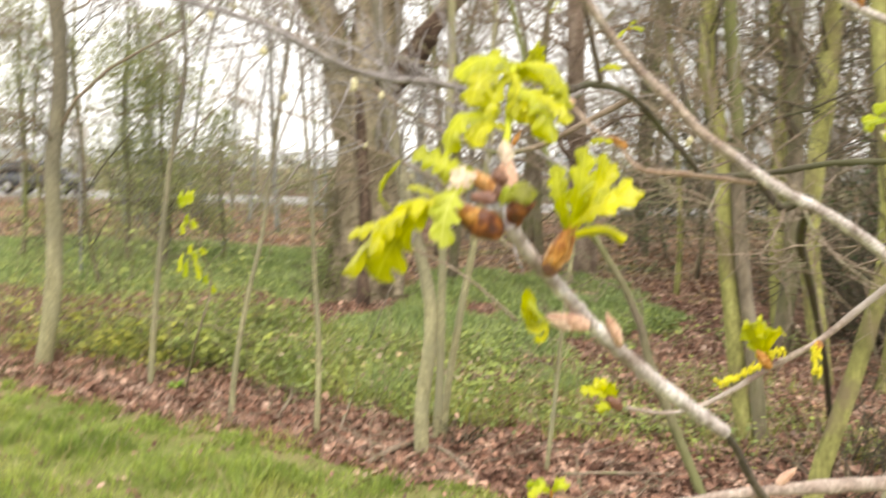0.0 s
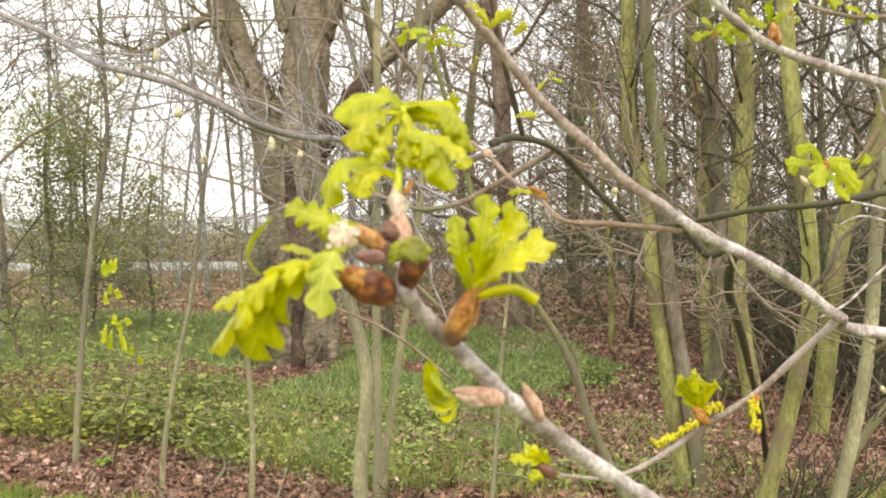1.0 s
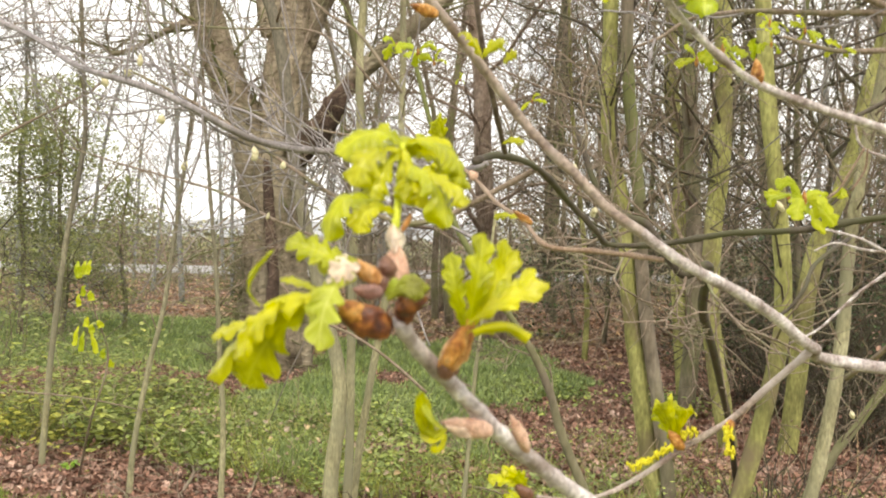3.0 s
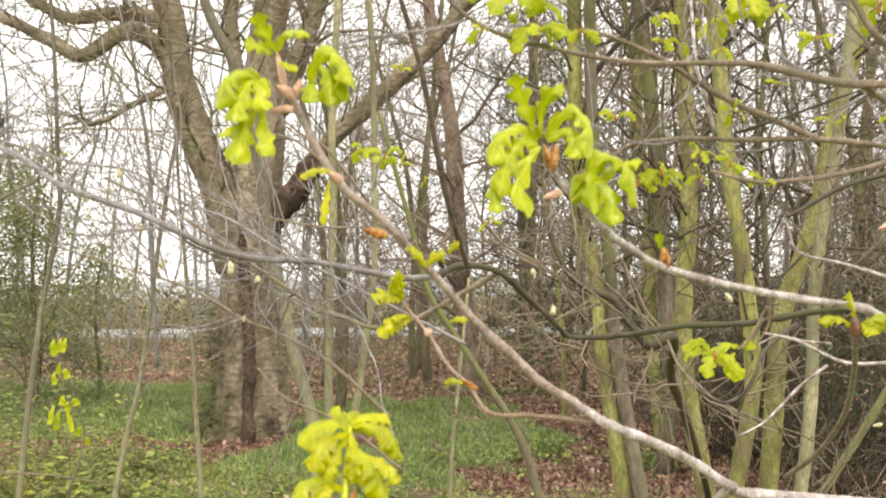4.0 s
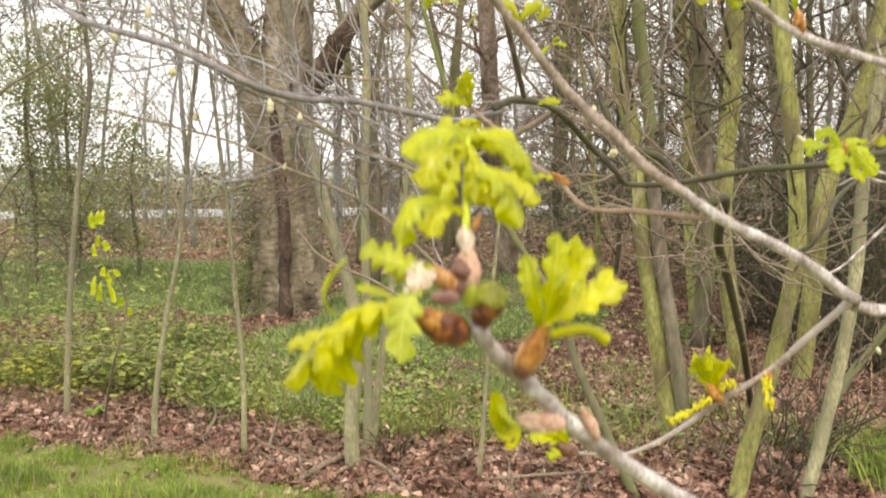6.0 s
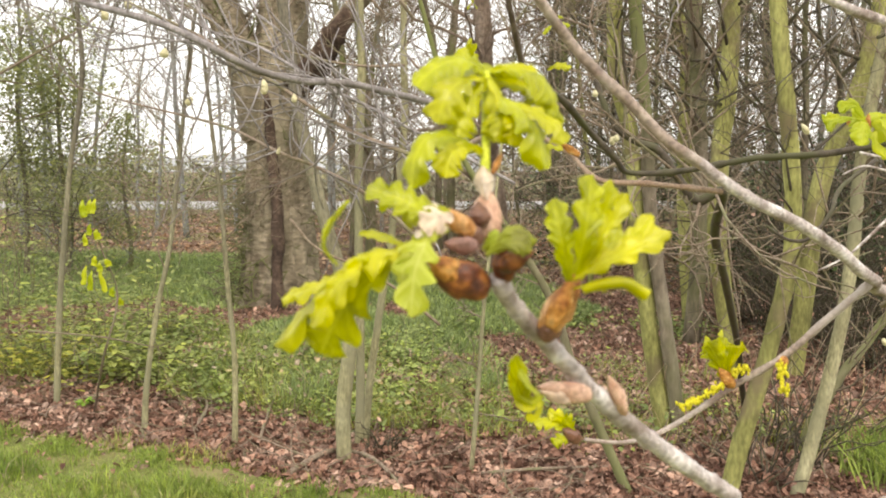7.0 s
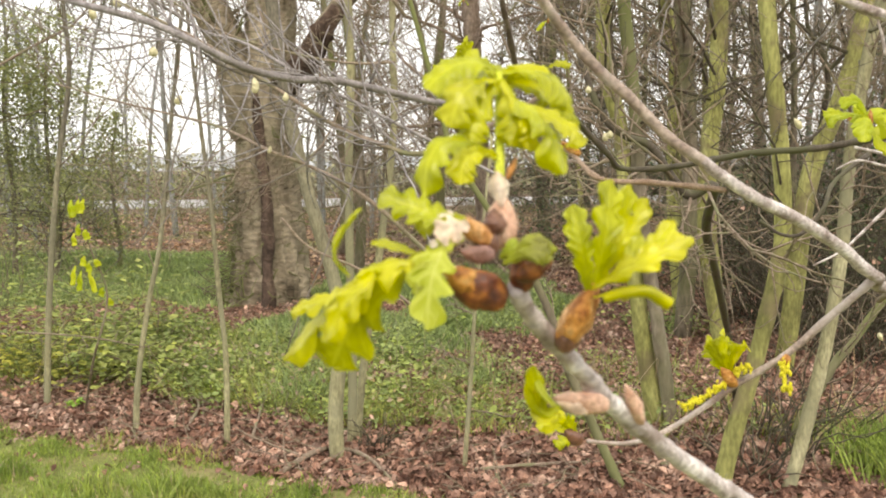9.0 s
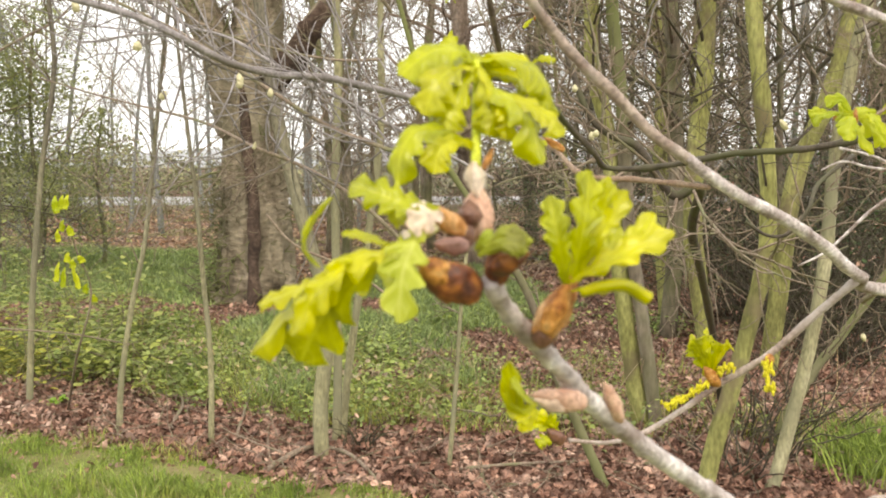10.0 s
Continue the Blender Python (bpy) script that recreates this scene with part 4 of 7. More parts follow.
# long dark branch that runs across, rising to a budded end
limb("branch", [(0.858, 1.35, 1.735), (0.79, 1.4, 1.724), (0.733, 1.42, 1.712), (0.701, 1.45, 1.707), (0.652, 1.5, 1.704), (0.605, 1.55, 1.693), (0.562, 1.6, 1.684), (0.499, 1.62, 1.683), (0.466, 1.58, 1.705), (0.423, 1.55, 1.74), (0.353, 1.45, 1.786), (0.287, 1.35, 1.793), (0.249, 1.28, 1.779)],
     0.0048, 0.0044, TWIG_DARK, oak, 9, 6, 0.35, 0.3, "dark bent branch", 0.9)
branch_h = limb("branch", [(0.276, 1.4, 1.788), (0.261, 1.42, 1.781), (0.22, 1.58, 1.781), (0.134, 1.53, 1.795), (0.073, 1.5, 1.805), (0.013, 1.49, 1.807), (-0.034, 1.45, 1.814), (-0.064, 1.42, 1.825), (-0.108, 1.4, 1.848), (-0.167, 1.42, 1.874), (-0.304, 1.55, 1.924), (-0.397, 1.65, 1.98), (-0.528, 1.7, 2.04)],
                0.0050, 0.0042, TWIG_MID, oak, 9, 7, 0.14, 0.15, "long grey branch with pale buds", 0.9)
limb("branch", [(0.18, 1.1, 2.145), (0.186, 1.1, 2.1), (0.201, 1.12, 2.06), (0.224, 1.15, 1.988), (0.247, 1.2, 1.893), (0.267, 1.25, 1.84), (0.291, 1.33, 1.795)], 0.0022, 0.0036, TWIG_DARKBROWN, oak, 7, 6, 0.2, 0.2)
branch_i = limb("branch", [(0.199, 1.6, 1.557), (0.126, 1.6, 1.627), (0.07, 1.62, 1.666), (0.018, 1.64, 1.692), (-0.041, 1.66, 1.715), (-0.143, 1.85, 1.758), (-0.258, 2.05, 1.79), (-0.414, 2.2, 1.829), (-0.587, 2.35, 1.879)],
                0.0035, 0.0018, TWIG_BROWN, oak, 8, 6, 0.1, 0.12, "thin budded twig")
limb("branch", [(0.126, 1.8, 1.945), (0.063, 1.8, 2.015), (-0.005, 1.85, 2.056), (-0.142, 1.9, 2.064), (-0.35, 1.95, 2.083), (-0.588, 2.0, 2.08)], 0.0022, 0.0016, TWIG_BROWN, oak, 6, 5)
limb("branch", [(0.164, 1.5, 1.892), (0.103, 1.5, 1.972), (0.06, 1.5, 1.998), (0.008, 1.5, 2.042)], 0.0025, 0.0014, TWIG_BROWN, oak, 6, 5)
branch_j = limb("branch", [(0.353, 1.45, 1.786), (0.285, 1.455, 1.748), (0.225, 1.465, 1.716), (0.174, 1.48, 1.706), (0.133, 1.5, 1.718), (0.064, 1.55, 1.748), (-0.013, 1.6, 1.798), (-0.075, 1.65, 1.839), (-0.172, 1.72, 1.9), (-0.305, 1.8, 1.966)], 0.0042, 0.0024, TWIG_BROWN, oak, 7, 6, 0.1, 0.1)
limb("branch", [(0.167, 2.2, 1.91), (0.071, 2.2, 1.908), (-0.047, 2.2, 1.928), (-0.187, 2.2, 1.969), (-0.3, 2.2, 2.038)], 0.003, 0.002, TWIG_BROWN, oak, 6, 5)
limb("branch", [(0.786, 2.0, 1.639), (0.733, 2.0, 1.723), (0.703, 2.0, 1.822), (0.657, 2.0, 1.877)], 0.002, 0.0014, TWIG_BROWN, oak, 6, 5)
limb("branch", [(0.771, 1.3, 1.657), (0.735, 1.3, 1.632), (0.709, 1.3, 1.608), (0.681, 1.3, 1.583), (0.646, 1.3, 1.566)], 0.0024, 0.0012, TWIG, oak, 6, 5)
limb("branch", [(0.832, 1.4, 1.68), (0.792, 1.4, 1.684), (0.753, 1.4, 1.692), (0.724, 1.4, 1.681)], 0.0022, 0.0012, TWIG, oak, 6, 5)
limb("branch", [(-0.123, 2.6, 1.56), (-0.055, 2.6, 1.483), (0.066, 2.6, 1.427), (0.158, 2.6, 1.368), (0.265, 2.6, 1.277)], 0.0035, 0.0045, TWIG_BROWN, oak, 6, 5)
branch_k = limb("branch", [(0.34, 1.75, 1.664), (0.293, 1.75, 1.689), (0.182, 1.75, 1.746), (0.1, 1.75, 1.789), (0.018, 1.75, 1.828), (-0.089, 1.8, 1.894), (-0.175, 1.85, 1.925), (-0.282, 1.9, 1.991), (-0.405, 1.95, 2.015), (-0.498, 2.0, 2.045), (-0.588, 2.0, 2.074), (-0.655, 2.0, 2.097)], 0.003, 0.002, TWIG_MID, oak, 6, 5, 0.14, 0.2)
# leaves and catkins on those branches
def tuft(parent, leaves, seed, deep=0.32, material=None):
    """Young leaves in pairs, the second of each a little turned and shorter."""
    rng = random.Random(seed)
    for k, (a, b, w, face, bend) in enumerate(leaves):
        young_leaf("leaf", hanging(a, b, bend * 1.2), w * 0.82, face, material or LEAF, parent, 3, deep, rng.uniform(-0.1, 0.35), rng.uniform(0.2, 0.55), seed + k)
        if w > 0.013:
            a, b = Vector(a), Vector(b)
            q = (b - a).length
            c = b + Vector((rng.uniform(-0.35, 0.35), rng.uniform(0.0, 0.3), rng.uniform(-0.45, 0.1))) * q
            f = Vector(face) + Vector((rng.uniform(-0.6, 0.6), 0, rng.uniform(-0.4, 0.4)))
            young_leaf("leaf", hanging(a, a + (c - a) * rng.uniform(0.7, 0.95), bend), w * 0.66, f, material or LEAF, parent, 3, deep, 0.2, 0.4, seed + 700 + k)


tuft(branch_b, [
    ((0.14, 0.616, 1.817), (0.12, 0.61, 1.816), 0.010, UPFRONT, 0.12), ((0.135, 0.615, 1.814), (0.132, 0.61, 1.791), 0.006, FRONT, 0.05),
    ((0.187, 0.635, 1.769), (0.177, 0.63, 1.78), 0.012, UPFRONT, 0.12), ((0.187, 0.635, 1.77), (0.197, 0.63, 1.777), 0.011, RIGHTUP, 0.1),
    ((0.205, 0.7, 1.78), (0.212, 0.7, 1.786), 0.008, FRONT, 0.1)], 540)
bud("bud", (0.165, 0.625, 1.786), (0.152, 0.62, 1.789), 0.0028, BUD_ORANGE, branch_b)
bud("bud", (0.142, 0.616, 1.814), (0.134, 0.612, 1.818), 0.0024, BUD_PINK, branch_b)
tuft(shoot, [
    ((0.184, 0.858, 1.749), (0.161, 0.85, 1.752), 0.018, UPFRONT, 0.1), ((0.184, 0.858, 1.75), (0.178, 0.85, 1.771), 0.016, FRONT, 0.1),
    ((0.191, 0.85, 1.736), (0.165, 0.84, 1.724), 0.016, UPFRONT, 0.12), ((0.191, 0.85, 1.735), (0.175, 0.84, 1.737), 0.012, LEFTUP, 0.1),
    ((0.205, 0.7, 1.737), (0.217, 0.7, 1.739), 0.007, UPFRONT, 0.1), ((0.222, 0.72, 1.696), (0.204, 0.72, 1.699), 0.007, UPFRONT, 0.1)], 560)
bud("bud", (0.224, 0.71, 1.695), (0.213, 0.71, 1.702), 0.002, BUD_ORANGE, shoot)
bud("bud", (0.202, 0.8, 1.725), (0.197, 0.8, 1.73), 0.003, BUD_PINK, shoot)

bud("bud_scale", (0.337, 0.68, 1.77), (0.334, 0.678, 1.783), 0.0035, BUD_ORANGE, branch_c)
bud("bud", (0.48, 0.72, 1.725), (0.479, 0.72, 1.739), 0.004, BUD_BROWN, branch_c)
tuft(branch_c, [
    ((0.478, 0.72, 1.732), (0.453, 0.715, 1.736), 0.013, UPFRONT, 0.12), ((0.481, 0.72, 1.734), (0.475, 0.72, 1.755), 0.011, FRONT, 0.1),
    ((0.482, 0.72, 1.733), (0.487, 0.71, 1.727), 0.016, FRONT, 0.1), ((0.483, 0.72, 1.732), (0.519, 0.72, 1.733), 0.015, UPFRONT, 0.12)], 640)
bud("bud", (0.495, 0.67, 1.802), (0.464, 0.665, 1.793), 0.004, BUD_PINK, branch_c, "pale pink closed bud")
bud("bud", (0.487, 0.67, 1.801), (0.474, 0.665, 1.78), 0.003, PETIOLE, branch_c)
bud("bud", (0.509, 0.68, 1.81), (0.48, 0.67, 1.809), 0.003, BUD_PINK, branch_c)
TUFT_B = [
    ([(0.1018, 0.6380, 1.8663), (0.0907, 0.6340, 1.8745), (0.0798, 0.6300, 1.8697), (0.0756, 0.6260, 1.8535)], 0.0183, (-0.5, -0.7, 0.5), 3, 0.31, 0.10, 0.50),
    ([(0.1021, 0.6340, 1.8639), (0.0927, 0.6300, 1.8688), (0.0868, 0.6260, 1.8575), (0.0850, 0.6220, 1.8454)], 0.0166, (0, -0.75, 0.65), 3, 0.31, 0.10, 0.40),
    ([(0.1029, 0.6320, 1.8625), (0.0997, 0.6280, 1.8694), (0.0982, 0.6240, 1.8598), (0.1023, 0.6200, 1.8516)], 0.0120, (0, -0.75, 0.65), 2, 0.31, 0.20, 0.40),
    ([(0.0944, 0.6360, 1.8559), (0.0893, 0.6320, 1.8469), (0.0875, 0.6280, 1.8365), (0.0861, 0.6240, 1.8240)], 0.0155, (0.1, -1, 0.15), 2, 0.25, -0.20, 0.30),
    ([(0.0979, 0.6340, 1.8555), (0.0992, 0.6300, 1.8450), (0.1012, 0.6260, 1.8362), (0.1009, 0.6220, 1.8276)], 0.0115, (0.1, -1, 0.15), 2, 0.25, 0.20, 0.30),
    ([(0.0909, 0.6320, 1.8492), (0.0833, 0.6280, 1.8431), (0.0769, 0.6240, 1.8376)], 0.0040, (0.1, -1, 0.15), 1, 0.12, 0.30, 0.20),
    ([(0.1053, 0.6360, 1.8868), (0.1013, 0.6320, 1.8936), (0.0978, 0.6280, 1.8993), (0.0966, 0.6240, 1.9045)], 0.0120, (0.1, -1, 0.15), 2, 0.38, 0.30, 0.20),
    ([(0.1043, 0.6360, 1.8861), (0.0974, 0.6320, 1.8885), (0.0887, 0.6280, 1.8896)], 0.0115, (0, -0.75, 0.65), 2, 0.38, 0.30, 0.30),
    ([(0.1063, 0.6360, 1.8871), (0.1105, 0.6320, 1.8943), (0.1173, 0.6280, 1.8958), (0.1240, 0.6240, 1.8928)], 0.0103, (0.5, -0.7, 0.5), 2, 0.38, 0.30, 0.40),
    ([(0.1072, 0.6320, 1.8802), (0.1124, 0.6280, 1.8774), (0.1181, 0.6240, 1.8743)], 0.0057, (0, -0.75, 0.65), 1, 0.25, 0.30, 0.30),
    ([(0.1240, 0.6360, 1.8677), (0.1282, 0.6320, 1.8807), (0.1362, 0.6280, 1.8852), (0.1440, 0.6240, 1.8754), (0.1472, 0.6200, 1.8638)], 0.0166, (0.5, -0.7, 0.5), 3, 0.31, 0.10, 0.50),
    ([(0.1256, 0.6300, 1.8689), (0.1244, 0.6260, 1.8648), (0.1252, 0.6220, 1.8562)], 0.0109, (0.1, -1, 0.15), 2, 0.25, 0.30, 0.30),
    ([(0.1295, 0.6320, 1.8803), (0.1342, 0.6280, 1.8712), (0.1351, 0.6240, 1.8559)], 0.0143, (0.1, -1, 0.15), 2, 0.31, -0.20, 0.30),
    ([(0.1334, 0.6340, 1.8831), (0.1407, 0.6300, 1.8733), (0.1420, 0.6260, 1.8582)], 0.0126, (0.5, -0.7, 0.5), 2, 0.31, 0.20, 0.30),
]
TUFT_C = [
    ([(0.2521, 0.6500, 1.8425), (0.2410, 0.6460, 1.8486), (0.2288, 0.6420, 1.8432), (0.2224, 0.6380, 1.8263)], 0.0169, (-0.5, -0.7, 0.5), 3, 0.35, 0.10, 0.50),
    ([(0.2517, 0.6480, 1.8405), (0.2405, 0.6440, 1.8400), (0.2319, 0.6400, 1.8258), (0.2279, 0.6360, 1.8084)], 0.0152, (0, -0.75, 0.65), 3, 0.35, 0.20, 0.40),
    ([(0.2530, 0.6460, 1.8385), (0.2451, 0.6420, 1.8294), (0.2389, 0.6380, 1.8136), (0.2436, 0.6340, 1.7967)], 0.0134, (0.1, -1, 0.15), 2, 0.38, 0.20, 0.30),
    ([(0.2280, 0.6440, 1.8245), (0.2251, 0.6400, 1.8088), (0.2271, 0.6360, 1.7997)], 0.0105, (0.1, -1, 0.15), 2, 0.38, 0.20, 0.30),
    ([(0.2521, 0.6500, 1.8425), (0.2450, 0.6460, 1.8576), (0.2397, 0.6420, 1.8691), (0.2371, 0.6380, 1.8777)], 0.0146, (0.1, -1, 0.15), 3, 0.43, 0.30, 0.20),
    ([(0.2539, 0.6500, 1.8442), (0.2534, 0.6460, 1.8576), (0.2581, 0.6420, 1.8674), (0.2653, 0.6380, 1.8702)], 0.0140, (0.5, -0.7, 0.5), 3, 0.40, 0.30, 0.30),
    ([(0.2557, 0.6500, 1.8442), (0.2657, 0.6460, 1.8556), (0.2737, 0.6420, 1.8580), (0.2794, 0.6380, 1.8460), (0.2762, 0.6340, 1.8300)], 0.0169, (0.5, -0.7, 0.5), 3, 0.31, 0.10, 0.50),
    ([(0.2566, 0.6460, 1.8419), (0.2671, 0.6420, 1.8466), (0.2708, 0.6380, 1.8374), (0.2676, 0.6340, 1.8297)], 0.0123, (0, -0.75, 0.65), 2, 0.31, 0.20, 0.40),
    ([(0.2703, 0.6480, 1.8090), (0.2803, 0.6440, 1.8225), (0.2900, 0.6400, 1.8317), (0.3012, 0.6360, 1.8233), (0.3029, 0.6320, 1.8025)], 0.0187, (0.5, -0.7, 0.5), 3, 0.35, 0.10, 0.50),
    ([(0.2694, 0.6440, 1.8070), (0.2826, 0.6400, 1.8169), (0.2900, 0.6360, 1.8080), (0.2902, 0.6320, 1.7922)], 0.0158, (0, -0.75, 0.65), 3, 0.35, 0.10, 0.40),
    ([(0.2699, 0.6460, 1.8089), (0.2762, 0.6420, 1.8196), (0.2803, 0.6380, 1.8151), (0.2806, 0.6340, 1.7984)], 0.0146, (0.1, -1, 0.15), 2, 0.35, 0.20, 0.40),
    ([(0.2748, 0.6520, 1.8093), (0.2919, 0.6480, 1.8236), (0.3023, 0.6440, 1.8280), (0.3096, 0.6400, 1.8296)], 0.0117, (0, -0.75, 0.65), 3, 0.38, 0.20, 0.30),
    ([(0.3319, 0.6760, 1.7814), (0.3300, 0.6720, 1.7867), (0.3269, 0.6680, 1.7902)], 0.0070, (0.1, -1, 0.15), 2, 0.25, 0.40, 0.20),
]
for parent, leaves, seed in ((branch_b, TUFT_B, 500), (branch_c, TUFT_C, 600)):
    for k, (spine, width, face, lobes, deep, fold, droop) in enumerate(leaves):
        young_leaf("leaf", spine, width, face, LEAF_GREEN, parent, lobes, deep, fold, droop, seed + k)
bud("bud_scale", (0.1164, 0.6300, 1.8609), (0.1062, 0.6280, 1.8671), 0.0030, BUD_PINK, branch_b, "pinkish opened bud scale")
bud("bud_scale", (0.1164, 0.6300, 1.8609), (0.1193, 0.6260, 1.8701), 0.0030, BUD_PINK, branch_b, "pale pink bud scale")
bud("bud_scale", (0.1102, 0.6360, 1.8666), (0.1056, 0.6360, 1.8878), 0.0023, BUD_PINK, branch_b, "narrow tan bud scale")
bud("bud_scale", (0.1153, 0.6320, 1.8552), (0.1028, 0.6300, 1.8536), 0.0023, BUD_PINK, branch_b, "thin tan bud scale")
bud("bud", (0.2603, 0.6520, 1.8276), (0.2552, 0.6480, 1.8398), 0.0030, BUD_TAN, branch_c, "opened brown bud")
bud("bud_scale", (0.2606, 0.6500, 1.8250), (0.2618, 0.6460, 1.8402), 0.0030, BUD_TAN, branch_c, "thin tan bud scale")
bud("bud_scale", (0.2660, 0.6520, 1.8129), (0.2541, 0.6460, 1.8090), 0.0027, BUD_PINK, branch_c, "pale pink bud scale")
limb("stalk", [(0.4281, 0.7400, 1.7458), (0.4230, 0.7450, 1.7327), (0.4170, 0.7480, 1.7211), (0.4108, 0.7500, 1.7154)], 0.0006, 0.0009, TWIG_RED, branch_c, 6, 5, 0.2, 0.2, "dry reddish-brown stalk")
limb("stalk", [(0.4298, 0.7400, 1.7450), (0.4311, 0.7450, 1.7325), (0.4246, 0.7480, 1.7202)], 0.0006, 0.0008, TWIG_RED, branch_c, 6, 5, 0.2, 0.2, "dry reddish-brown stalk")
HANGING = [
    ([(0.4117, 0.7500, 1.7178), (0.4007, 0.7480, 1.7182), (0.3856, 0.7450, 1.7090)], 0.0089, (0, -0.75, 0.65), 2, 0.30, 0.20, 0.40),
    ([(0.4090, 0.7500, 1.7138), (0.4019, 0.7480, 1.7051), (0.4083, 0.7460, 1.6938)], 0.0072, (0.1, -1, 0.15), 2, 0.30, 0.20, 0.30),
    ([(0.4134, 0.7500, 1.7162), (0.4178, 0.7480, 1.7195), (0.4193, 0.7460, 1.7155)], 0.0072, (0.1, -1, 0.15), 1, 0.20, 0.30, 0.30),
    ([(0.4021, 0.7520, 1.7121), (0.3939, 0.7500, 1.7092), (0.3893, 0.7500, 1.7117)], 0.0056, (0.1, -1, 0.15), 2, 0.30, 0.30, 0.30),
]
for k, (spine, width, face, lobes, deep, fold, droop) in enumerate(HANGING):
    young_leaf("leaf", spine, width, face, LEAF_FAR, branch_c, lobes, deep, fold, droop, 660 + k)
limb("branch", [(0.8799, 1.6000, 1.7016), (0.8000, 1.5500, 1.6603), (0.7599, 1.5000, 1.6252), (0.7325, 1.5000, 1.5904), (0.7000, 1.5000, 1.5868), (0.6667, 1.5000, 1.6070)], 0.0035, 0.0022, TWIG_DARK, oak, 7, 6, 0.2, 0.2, "dark hooked twig")

tuft(low_shoot, [
    ((0.325, 0.765, 1.563), (0.319, 0.76, 1.591), 0.017, FRONT, 0.08), ((0.325, 0.765, 1.564), (0.31, 0.76, 1.588), 0.012, LEFTUP, 0.1),
    ((0.326, 0.765, 1.564), (0.335, 0.76, 1.585), 0.012, RIGHTUP, 0.1), ((0.231, 0.74, 1.538), (0.206, 0.735, 1.548), 0.012, UPFRONT, 0.1),
    ((0.23, 0.74, 1.539), (0.222, 0.735, 1.55), 0.012, FRONT, 0.1), ((0.231, 0.74, 1.538), (0.214, 0.738, 1.552), 0.012, LEFTUP, 0.1), ((0.23, 0.738, 1.537), (0.217, 0.733, 1.536), 0.010, FRONT, 0.1), ((0.326, 0.765, 1.563), (0.329, 0.763, 1.586), 0.012, FRONT, 0.1)], 680)
bud("bud", (0.232, 0.738, 1.536), (0.222, 0.736, 1.544), 0.004, BUD_BROWN, low_shoot)
bud("bud", (0.33, 0.764, 1.559), (0.32, 0.762, 1.571), 0.004, BUD_ORANGE, low_shoot)


def catkin(points, r, parent):
    """A hanging string of tiny yellow flowers."""
    g = Geo()
    pts = spline(points, 8)
    tube(g, pts, r * 0.5, r * 0.3, 6)
    rng = random.Random(len(g.v) + int(points[0][0] * 1e5))
    for p in pts:
        for k in range(3):
            c = p + Vector((rng.uniform(-1, 1), rng.uniform(-1, 1), rng.uniform(-1, 1))) * r
            tube(g, [c + Vector((0, 0, -r * 0.5)), c, c + Vector((0, 0, r * 0.5))], r * 0.35, r * 0.3, 5, 0.3, rng=rng)
    return part("catkin", g, CATKIN, parent, "yellow-green catkin")


catkin([(0.325, 0.764, 1.563), (0.315, 0.76, 1.557), (0.304, 0.757, 1.553), (0.295, 0.755, 1.55)], 0.0022, low_shoot)
catkin([(0.328, 0.764, 1.565), (0.331, 0.76, 1.57), (0.336, 0.758, 1.571)], 0.0022, low_shoot)
catkin([(0.354, 0.752, 1.576), (0.352, 0.748, 1.57), (0.352, 0.745, 1.561)], 0.0026, low_shoot)
bud("bud", (0.356, 0.754, 1.579), (0.353, 0.75, 1.572), 0.003, BUD_ORANGE, low_shoot)

